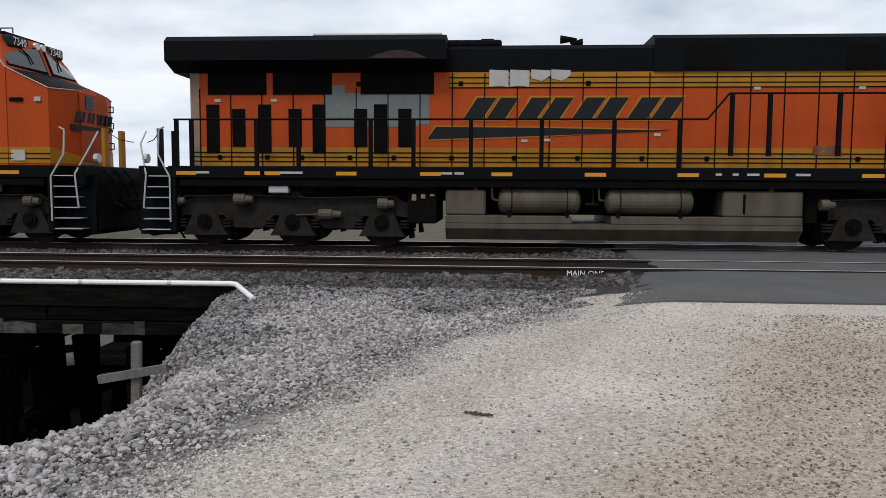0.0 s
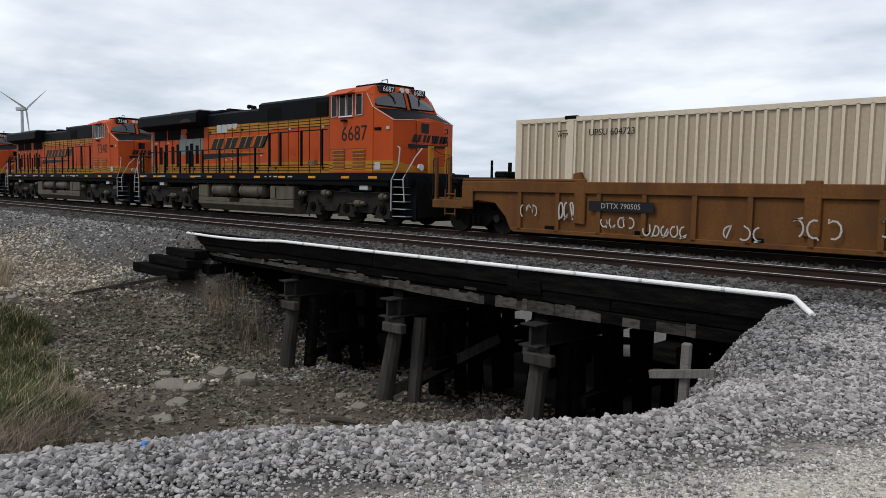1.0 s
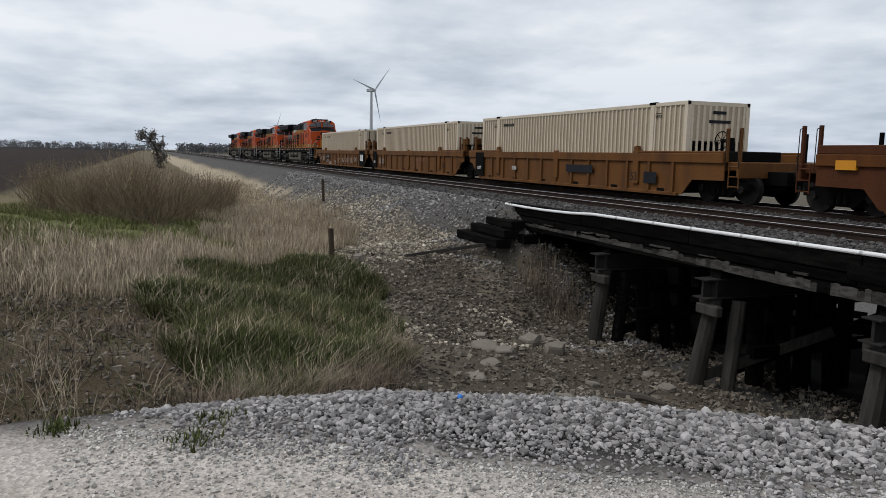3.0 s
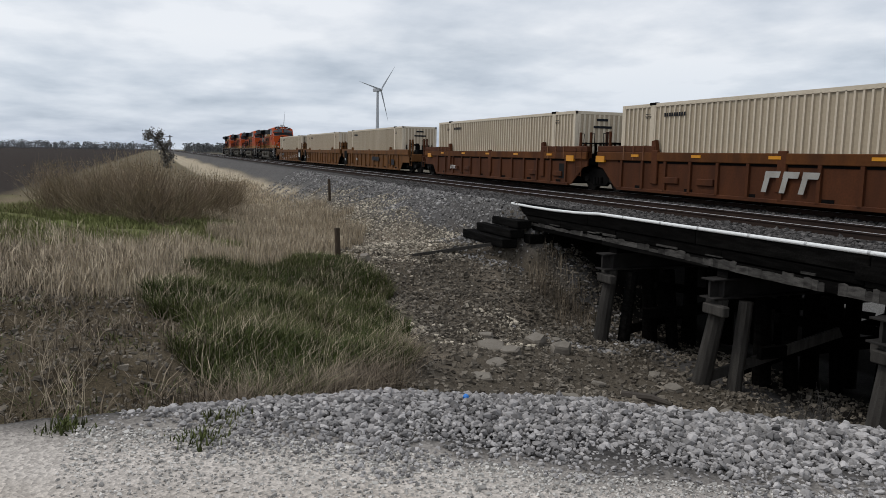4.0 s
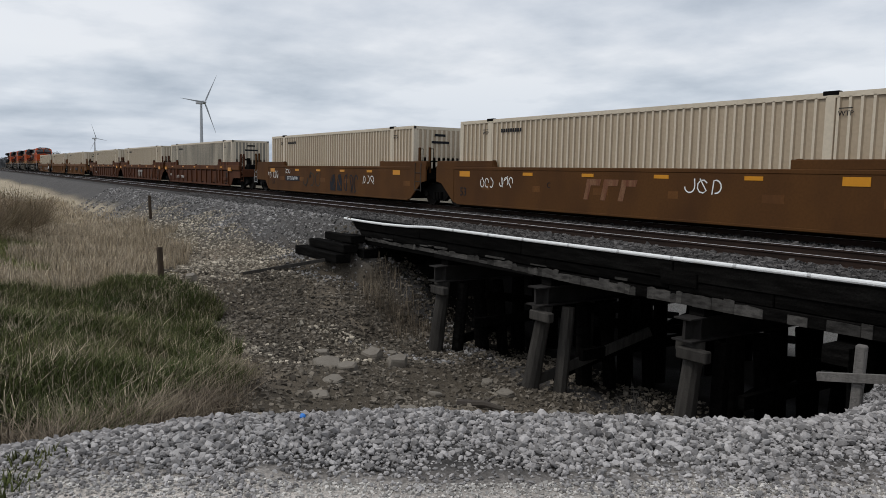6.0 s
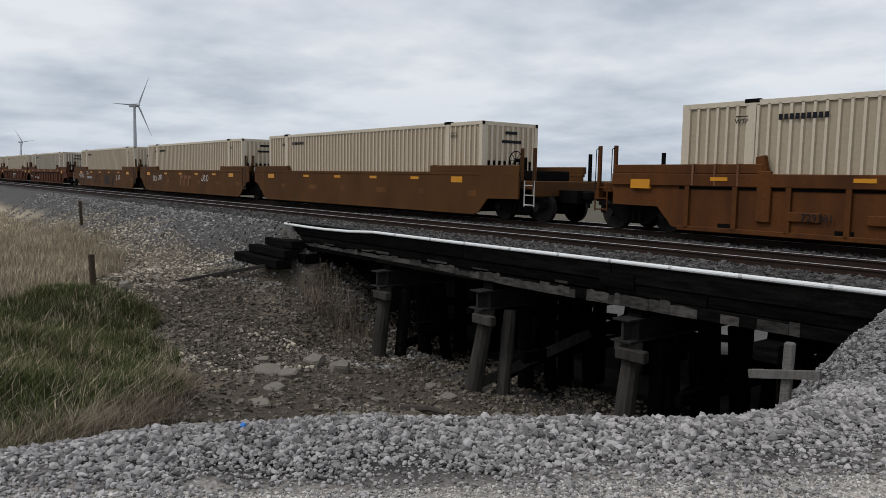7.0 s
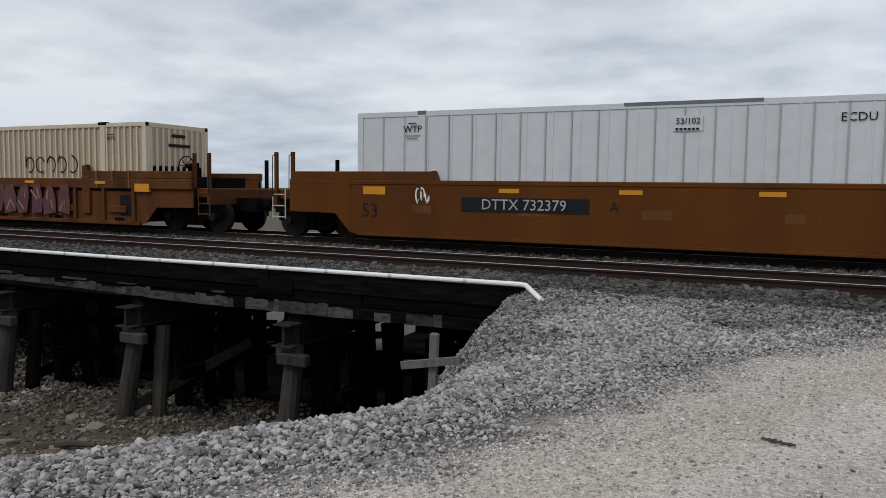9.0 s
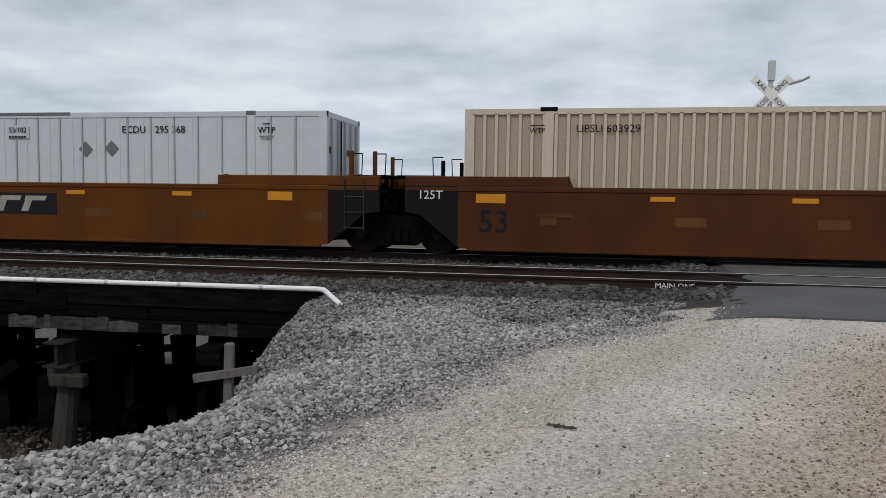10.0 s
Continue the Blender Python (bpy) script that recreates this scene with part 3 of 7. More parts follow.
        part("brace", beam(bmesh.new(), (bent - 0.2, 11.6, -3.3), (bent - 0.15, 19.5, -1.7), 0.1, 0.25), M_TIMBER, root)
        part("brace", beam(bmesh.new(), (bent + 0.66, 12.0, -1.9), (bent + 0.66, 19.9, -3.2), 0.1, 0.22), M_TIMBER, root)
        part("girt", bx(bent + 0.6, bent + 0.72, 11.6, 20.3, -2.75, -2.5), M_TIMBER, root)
    part("brace", beam(bmesh.new(), (-12.75, 10.6, -3.5), (-11.2, 13.2, -2.15), 0.1, 0.2), M_TIMBER_GREY, root)
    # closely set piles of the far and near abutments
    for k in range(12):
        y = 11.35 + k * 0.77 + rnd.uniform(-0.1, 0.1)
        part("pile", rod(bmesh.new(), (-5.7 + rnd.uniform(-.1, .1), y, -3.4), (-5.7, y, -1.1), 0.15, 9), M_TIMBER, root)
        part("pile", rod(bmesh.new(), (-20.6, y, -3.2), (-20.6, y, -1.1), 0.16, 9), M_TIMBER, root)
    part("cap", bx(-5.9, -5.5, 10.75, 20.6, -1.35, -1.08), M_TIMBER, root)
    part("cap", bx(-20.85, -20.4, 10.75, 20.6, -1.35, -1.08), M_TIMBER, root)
    # wing timbers at the far abutment
    for x0, x1, y0, z0, z1 in ((-23.9, -20.7, 9.95, -1.5, -1.22), (-23.3, -20.7, 10.2, -1.19, -0.93), (-22.6, -20.7, 10.45, -0.9, -0.66)):
        part("wing_timber", bx(x0, x1, y0, y0 + 0.5, z0, z1, cut=0.02), M_TIMBER, root)
    part("wing_timber", beam(bmesh.new(), (-4.6, 10.9, -1.15), (-3.9, 10.7, -0.92), 0.2, 0.22), M_TIMBER_GREY, root)
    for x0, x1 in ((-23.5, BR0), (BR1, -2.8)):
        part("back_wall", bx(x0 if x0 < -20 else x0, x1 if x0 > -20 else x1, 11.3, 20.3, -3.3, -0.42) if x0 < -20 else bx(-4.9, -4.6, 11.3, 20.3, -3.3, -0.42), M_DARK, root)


timber_bridge()


def white_pipe():
    root = empty("white_pipe", pose(0, 0, 0), "white plastic conduit clipped along the bridge edge", "pipe")
    pts = [(BR0 - 0.05, 11.0, -0.22), (-20.9, 11.0, -0.24), (-19.6, 11.0, -0.24), (-18.2, 11.0, -0.21), (-17.0, 11.0, -0.15), (-13, 11.0, -0.15), (-8.7, 11.0, -0.135), (-3.97, 11.0, -0.12), (-3.85, 10.95, -0.125), (-3.29, 10.03, -0.2)]
    part("conduit", rods(pts, 0.039, 10), M_PIPE, root)
    for x in (-15.9, -14.4, -13.1, -11.6, -10.2, -8.9, -7.6, -6.3, -4.9):
        zc = float(np.interp(x, [-17, -13, -8.7, -3.95], [-0.15, -0.15, -0.135, -0.12]))
        part("coupling", rods([(x - 0.03, 11.0, zc), (x + 0.03, 11.0, zc)], 0.044, 10), M_SILVER, root)


white_pipe()


def wooden_cross():
    root = empty("wooden_cross", pose(-3.79, 7.6, -1.2, 0, 1.5, 10), "grey weathered wooden cross leaning on the gravel bank", "cross")
    part("upright", bx(-0.052, 0.052, -0.04, 0.04, -0.2, 0.9, cut=0.015), M_CROSS, root)
    part("crossbar", beam(bmesh.new(), (-0.37, -0.06, 0.50), (0.33, -0.06, 0.63), 0.05, 0.088), M_CROSS, root)


wooden_cross()

# ---------------- train ----------------
SPEED, START = 31.0, 17.45      # metres a second to the left; place of the first container's left end at the start
movers = []                     # (thing, place along the train, height)


def truck(parent, xc, wheelbase, r, mat, side=1.0):
    """One bogie: side frame with bolster and springs, four wheels."""
    t = part("truck", bx(xc - 0.25, xc + 0.25, -0.95, 0.95, 0.45, 0.85), mat, parent)
    h = wheelbase / 2
    for y in (-1.08, 0.92):
        bm = prism(bmesh.new(), [(xc - h - 0.32, r - 0.02), (xc - h - 0.32, r + 0.2), (xc - h + 0.15, r + 0.24), (xc - 0.45, r + 0.42), (xc + 0.45, r + 0.42),
                                 (xc + h - 0.15, r + 0.24), (xc + h + 0.32, r + 0.2), (xc + h + 0.32, r - 0.02), (xc + h - 0.2, r - 0.05), (xc + 0.42, 0.2), (xc - 0.42, 0.2), (xc - h + 0.2, r - 0.05)], y, y + 0.16)
        part("side_frame", bm, mat, t)
        for k in (-0.2, 0, 0.2):
            part("spring", rod(bmesh.new(), (xc + k, y - 0.03, 0.28), (xc + k, y - 0.03, 0.55), 0.08, 8), M_DARK, t)
        for s in (-1, 1):
            part("axle_cap", rod(bmesh.new(), (xc + s * h, y - 0.04, r), (xc + s * h, y + 0.1, r), 0.12, 10), M_TRUCK, t)
    for s in (-1, 1):
        for y in (-0.82, 0.68):
            bm = rod(bmesh.new(), (xc + s * h, y, r), (xc + s * h, y + 0.13, r), r, 24)
            rod(bm, (xc + s * h, y if y > 0 else y + 0.13, r), (xc + s * h, y + 0.03 if y > 0 else y + 0.16, r), r + 0.025, 24)
            part("wheel", bm, M_TRUCK, t)
        part("axle", rod(bmesh.new(), (xc + s * h, -0.8, r), (xc + s * h, 0.8, r), 0.08, 8), M_DARK, t)


L = 16.154
M_CARDARK = material("dark_grey_end_paint", (0.0075, 0.0072, 0.0075), (0.013, 0.011, 0.0095), 0.75, 0, 2, 20, 0.6, spec=0.15)


def scribble(parent, x, z, w, hgt, mat, seed, y=-1.512):
    """A sprayed tag: a run of plain hooked strokes, each a piece of its own."""
    rnd = random.Random(seed)
    n = max(3, int(w / (hgt * 0.75)))
    for k in range(n):
        cx, rx = x + (k + 0.5) * w / n, w / n * 0.4
        a0, a1 = rnd.uniform(0, 6.28), rnd.uniform(2.6, 5.6)
        pts = [Vector((cx + math.cos(a0 + a1 * t / 7) * rx, y, z + math.sin(a0 + a1 * t / 7) * hgt * 0.42)) for t in range(8)]
        pts.append(Vector((cx + rnd.uniform(-1, 1) * rx, y, z + rnd.choice((-0.5, 0.5)) * hgt)))
        bm, hw = bmesh.new(), max(0.018, hgt * 0.045)
        rows = []
        for i, p in enumerate(pts):
            d = (pts[min(i + 1, len(pts) - 1)] - pts[max(i - 1, 0)]).normalized()
            o = Vector((-d.z, 0, d.x)) * hw
            rows.append((bm.verts.new(p + o), bm.verts.new(p - o)))
        for (a, b), (c, e) in zip(rows, rows[1:]):
            bm.faces.new((a, b, e, c))
        part("graffiti_stroke", bm, mat, parent)


def piece(x, z, w, hgt, n, mat, dark, seed, y):
    """A filled sprayed piece of plain jagged blocks with a thin slit in each."""
    def f(root):
        rnd = random.Random(seed)
        for k in range(n):
            a, b = x + k * w / n, x + (k + 0.94) * w / n
            pts = [(a + rnd.uniform(0, .1), z - hgt / 2 + rnd.uniform(0, .15)), (b - rnd.uniform(0, .15), z - hgt / 2 + rnd.uniform(0, .1)), (b + rnd.uniform(-.05, .08), z + rnd.uniform(-.1, .1)),
                   (b - rnd.uniform(0, .2), z + hgt / 2), (a + rnd.uniform(0, .25), z + hgt / 2 - rnd.uniform(0, .12)), (a + rnd.uniform(-.06, .1), z + rnd.uniform(-.1, .1))]
            blk = part("graffiti_block", prism(bmesh.new(), pts, y - 0.003, y), mat, root)
            for c, d in (((a * 2 + b) / 3, rnd.choice((-0.2, 0.15))), ((a + b * 2) / 3, rnd.choice((-0.15, 0.2)))):
                t = rnd.uniform(-0.16, 0.16)
                part("graffiti_slit", beam(bmesh.new(), (c - t, y - 0.006, z + d - 0.14), (c + t, y - 0.006, z + d + 0.16), 0.006, rnd.uniform(0.03, 0.07)), dark, blk)
    return f


def well_car(u, style, left, right, paint, label, words=(), seed=0):
    """One unit of an articulated well car; x runs from the container's left end."""
    root = empty("well_car", pose(0, TRACK_FAR, 0), label, "railway car", "container train")
    ya, yb = -1.5, 1.5
    side = [(-2.0, 1.52), (-2.0, 0.72), (-0.55, 0.70), (-0.1, 0.22), (0.3, 0.16), (L - 0.3, 0.16), (L + 0.1, 0.22), (L + 0.55, 0.70), (L + 2.0, 0.72), (L + 2.0, 1.52)]
    lead = paint is M_CAR_A and left == "E"
    if lead:
        side[0:4] = [(-1.85, 1.52), (-1.85, 0.76), (-1.3, 1.0), (-0.6, 0.93), (-0.2, 0.55), (0.0, 0.18)]
    if left == "A":
        side[0], side[1], side[2] = (-1.3, 1.52), (-1.3, 0.98), (-0.95, 0.92)
    if right == "A":
        side[-1], side[-2], side[-3] = (L + 1.3, 1.52), (L + 1.3, 0.98), (L + 0.95, 0.92)
    x0, x1 = side[0][0], side[-1][0]
    for y, s in ((ya, 1), (yb - 0.05, -1)):
        part("side_sheet", prism(bmesh.new(), side, y + (0.06 if style == "rib" and s > 0 else 0), y + 0.05 + (0.06 if style == "rib" and s > 0 else 0)), paint, root)
        if style == "rib":
            part("top_chord", bx(x0, x1, y - 0.02, y + 0.16, 1.24, 1.55, cut=0.02), M_CAR_D if paint is M_CAR_B else paint, root)
            part("bottom_chord", bx(0.1, L - 0.1, y - 0.01, y + 0.12, 0.14, 0.26, cut=0.015), paint, root)
        else:
            part("top_chord", bx(x0, x1, y - 0.015, y + 0.13, 1.44, 1.56, cut=0.02), paint, root)
            part("bottom_chord", bx(0.1, L - 0.1, y - 0.008, y + 0.12, 0.14, 0.22, cut=0.015), paint, root)
        for a, b in ((x0, 2.3), (L - 2.6, x1)):
            part("raised_coaming", bx(a, b, y + 0.01, y + 0.2, 1.55, 1.62 if paint is M_CAR_A else 1.78, cut=0.02), paint, root)
        gz = 1.98 if style == "rib" and paint is not M_CAR_A else 1.8
        for xg in (2.2, L - 2.5):
            part("container_guide", prism(bmesh.new(), [(xg - 0.1, 1.55), (xg - 0.1, gz - 0.04), (xg + 0.1, gz), (xg + 0.2, 1.55)], y + 0.03, y + 0.17), paint, root)
        if style == "rib" and s > 0:
            n = 13
            rib = mesh_of("rib", prism(bmesh.new(), [(-0.06, 0.2), (-0.06, 1.26), (0.06, 1.26), (0.06, 0.2)], -0.01, 0.075), paint)
            for k in range(n):
                ob = part("rib", rib, paint, root)
                ob.matrix_basis = pose(0.35 + k * (L - 0.7) / (n - 1), y, 0)
            for xs in (2.35, L - 2.4, L / 2):
                part("stiffener", bx(xs - 0.17, xs + 0.17, y - 0.025, y + 0.06, 0.45, 1.62, cut=0.02), paint, root)
        elif s > 0:
            for pts, joint in ((side[:4] + [(-0.1, 1.57), (side[0][0], 1.57)], left), (side[-4:] + [(side[-1][0], 1.57), (L + 0.1, 1.57)], right)):
                part("end_plate", prism(bmesh.new(), pts[1:] if pts[0] == side[0] else pts[:3] + pts[4:], y - 0.012, y - 0.003), paint if paint is M_CAR_E or joint == "E" else M_CARDARK, root)
            rnd = random.Random(seed)
            for k in range(6):
                xs = 1.2 + k * 2.8
                if 0 < k < 5:
                    part("reflector", bx(xs, xs + 0.5, y - 0.012, y, 1.28, 1.38), M_TARP, root)
                part("faded_patch", bx(xs + 0.5, xs + 0.5 + rnd.uniform(0.3, 0.8), y - 0.004, y, 0.75, 0.95), M_CAR_A if paint is not M_CAR_A else M_RUST, root)
    if paint is not M_CAR_A:
        plates = ((-1.35, -0.75), (L - 0.25, L + 0.35)) if style == "rib" else ((0.3, 0.95), (L - 1.35, L - 0.75))
        z0, z1 = (1.16, 1.4) if style == "rib" else (1.2, 1.4)
        for a, b in plates:
            part("reflector", bx(a, b, -1.535 if style == "rib" else -1.514, -1.43, z0, z1), M_TARP, root)
    if style == "rib" and paint is not M_CAR_A:
        for xs in (2.9, 4.6, L - 3.7, L - 1.4):
            part("tool_box", bx(xs, xs + 0.75, -1.52, -1.42, 0.5, 0.72, cut=0.02), paint, root)
        part("dark_hatch", bx(L - 0.95, L - 0.4, -1.455, -1.43, 0.42, 1.05), M_CARDARK, root)
        for xs in (0.5, 1.1, 1.7, L - 1.9, L - 1.2, L - 0.5):
            part("chord_strap", bx(xs - 0.025, xs + 0.025, -1.53, -1.3, 1.26, 1.79), M_RUST, root)
        # dark strip below the top chord, painting the shade it casts
        part("chord_shadow_strip", bx(0.1, L - 0.1, -1.455, -1.43, 1.17, 1.24), M_DARK, root)
        for k in range(5):
            part("reflector", bx(1.0 + k * 3.3, 1.45 + k * 3.3, -1.535, -1.521, 1.38, 1.47), M_TARP, root)
    for k in range(6):
        part("floor_beam", bx(1.2 + k * 2.75, 1.6 + k * 2.75, -1.45, 1.45, 0.2, 0.36), M_DARK, root)
    for end, kind, d in ((0.0, left, -1), (L, right, 1)):
        e1 = end + d * (1.15 if kind == "A" else 3.15 if lead and d < 0 else 2.6)
        a, b = sorted((end + d * 0.12, e1))
        low = lead and d < 0
        part("end_platform", bx(a, b, -1.3, 1.3, *((0.92, 1.04) if low else (1.02, 1.3)), cut=0.03), paint if kind == "E" else M_DARK, root)
        part("end_bulkhead", bx(*sorted((end + d * 0.08, end + d * 0.22)), -1.38, 1.38, 0.3, 1.5), M_DARK, root)
        part("center_sill", bx(*sorted((end + d * 0.1, end + d * (1.6 if kind == "A" else 3.4))), -0.35, 0.35, 0.62, 1.02), M_DARK, root)
        if kind == "E":
            truck(root, end + d * (1.68 if low else 1.5), 1.75, 0.46, M_DARK)
            part("coupler", bx(*sorted((end + d * 3.3, end + d * 3.72)), -0.14, 0.14, 0.72, 1.0, cut=0.04), M_DARK, root)
            part("end_sill", bx(*sorted((end + d * (3.0 if low else 2.5), end + d * (3.15 if low else 2.65))), -1.45, 1.45, *((0.72, 1.0) if low else (0.8, 1.3)), cut=0.03), paint, root)
            for xs in (3.08, 2.5) if low else (2.55, 2.0):
                post = part("corner_post", bx(end + d * xs - 0.045, end + d * xs + 0.045, -1.42, -1.32, 0.95 if low else 1.28, 2.3, cut=0.01), paint, root)
                part("grab_iron", rods([(end + d * xs, -1.42, 2.24), (end + d * (xs + 0.05), -1.47, 2.2), (end + d * (xs + 0.06), -1.47, 1.1)], 0.012), M_TRUCK, post)
            part("far_post", bx(end + d * 2.4 - 0.05, end + d * 2.4 + 0.05, 1.3, 1.4, 1.28, 2.2, cut=0.01), M_DARK, root)
            if low:
                for y in (-1.48, 1.36):
                    part("side_sill", bx(-3.15, -1.5, y, y + 0.12, 0.72, 0.98, cut=0.015), paint, root)
                for y in (-1.4, 1.3):
                    part("end_walkway", bx(-2.5, -0.2, y, y + 0.55, 1.60, 1.66), M_CARDARK, root)
                part("valve_stand", bx(-1.5, -1.05, -0.5, 0.1, 1.66, 1.86, cut=0.05), M_DARK, root)
                part("valve_pipe", rods([(-1.75, -0.3, 1.4), (-1.75, -0.3, 2.2)], 0.04, 8), M_DARK, root)
                part("bulkhead_post", bx(-0.75, -0.32, 0.75, 1.15, 1.5, 2.2, cut=0.03), paint, root)
                part("brake_box", bx(-2.75, -1.9, -0.7, 0.7, 1.04, 1.36, cut=0.04), M_DARK, root)
                part("sill_plate", bx(-1.84, -1.4, -1.53, -1.5, 0.78, 1.4, cut=0.01), paint, root)
            else:
                part("deck_box", bx(*sorted((end + d * 1.5, end + d * 2.2)), -0.9, 0.6, 1.3, 1.62, cut=0.03), M_DARK, root)
            bm = rods([(end + d * 2.62, -1.44, 0.5), (end + d * 2.62, -1.44, 1.3)], 0.02)
            rods([(end + d * 2.2, -1.44, 0.5), (end + d * 2.2, -1.44, 1.3)], 0.02, bm=bm)
            for z in (0.55, 0.85, 1.15):
                rods([(end + d * 2.62, -1.44, z), (end + d * 2.2, -1.44, z)], 0.02, bm=bm)
            part("ladder", bm, M_SILVER if style != "rib" else paint, root)
            if d > 0 or low:
                bm = bmesh.new()
                wx, wz = (end - 2.85, 1.5) if low else (end + 1.25, 1.95)
                c = Vector((wx, -0.95, wz))
                ring = [c + Vector((0, math.cos(k * math.pi / 8) * 0.02, 0)) + Vector((math.sin(k * math.pi / 8) * 0.29, 0, math.cos(k * math.pi / 8) * 0.29)) for k in range(17)]
                rods(ring, 0.018, bm=bm)
                for k in range(0, 16, 2):
                    rod(bm, c, ring[k], 0.012, 5)
                rod(bm, (wx, -0.95, wz), (wx, -0.5, wz), 0.06, 8)
                box(bm, wx - 0.07, wx + 0.09, -0.7, -0.5, 1.02 if low else 1.28, wz + 0.1)
                part("brake_wheel", bm, M_DARK, root)
        else:
            if d > 0:
                truck(root, end + 1.65, 1.8, 0.46, M_DARK)
            tall = style == "rib" or d > 0
            for xs, yy in ((0.62, -1.38), (1.12, -1.2), (0.9, 1.3)) if tall else ((0.75, 0.2), (0.45, 1.2)):
                post = part("corner_post", bx(end + d * xs - 0.045, end + d * xs + 0.045, yy - 0.045, yy + 0.045, 1.0 if yy < -1.3 else 1.3, 2.34 if tall else 2.2, cut=0.01), paint if tall else M_DARK, root)
                part("grab_iron", rods([(end + d * xs, yy, 2.28), (end + d * (xs + 0.26), yy, 2.28), (end + d * (xs + 0.24), yy, 1.8), (end + d * xs, yy, 1.78)], 0.014), M_DARK, post)
            for k, yy in enumerate((-0.7, -0.2, 0.4)):
                part("air_hose", rods([(end + d * 0.6, yy, 1.45), (end + d * 1.1, yy, 1.62 - 0.1 * k), (end + d * 1.6, yy, 1.35), (end + d * 1.9, yy, 1.2)], 0.035, 6), M_DARK, root)
            part("hinge_casting", bx(*sorted((end + d * 1.0, end + d * 1.75)), -0.55, 0.55, 0.95, 1.3, cut=0.06), M_TRUCK, root)
            part("stanchion", bx(*sorted((end + d * 0.8, end + d * 1.05)), -0.5, 0.2, 1.3, 1.62, cut=0.02), M_TRUCK, root)
            if paint is M_CAR_A:
                part("bulkhead_post", bx(*sorted((end + d * 0.75, end + d * 1.1)), -1.3, -1.0, 1.3, 2.25, cut=0.03), paint, root)
            lad = rods([(end + d * 0.5, -1.52, 0.55), (end + d * 0.5, -1.52, 1.7)], 0.018)
            rods([(end + d * 0.95, -1.52, 0.55), (end + d * 0.95, -1.52, 1.7)], 0.018, bm=lad)
            for z in (0.6, 0.95, 1.3):
                rods([(end + d * 0.5, -1.52, z), (end + d * 0.95, -1.52, z)], 0.016, bm=lad)
            if d > 0:
                part("ladder", lad, paint if style == "rib" else M_TIMBER_GREY, root)
            else:
                lad.free()
            part("walkway", bx(*sorted((end + d * 0.5, end + d * 1.55)), -1.3, 1.3, *((1.88, 1.92) if style == "rib" else (1.76, 1.80)), cut=0.008), M_DARK, root)
            for yy in (-1.25, 1.25):
                part("walkway_leg", bx(*sorted((end + d * 0.7, end + d * 0.8)), yy - 0.035, yy + 0.035, 1.3, 1.88 if style == "rib" else 1.76), paint if style == "rib" else M_DARK, root)
    for w in words:
        w(root)
    movers.append((root, u))
    return root


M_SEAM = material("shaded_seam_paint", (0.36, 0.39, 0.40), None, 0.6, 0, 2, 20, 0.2)


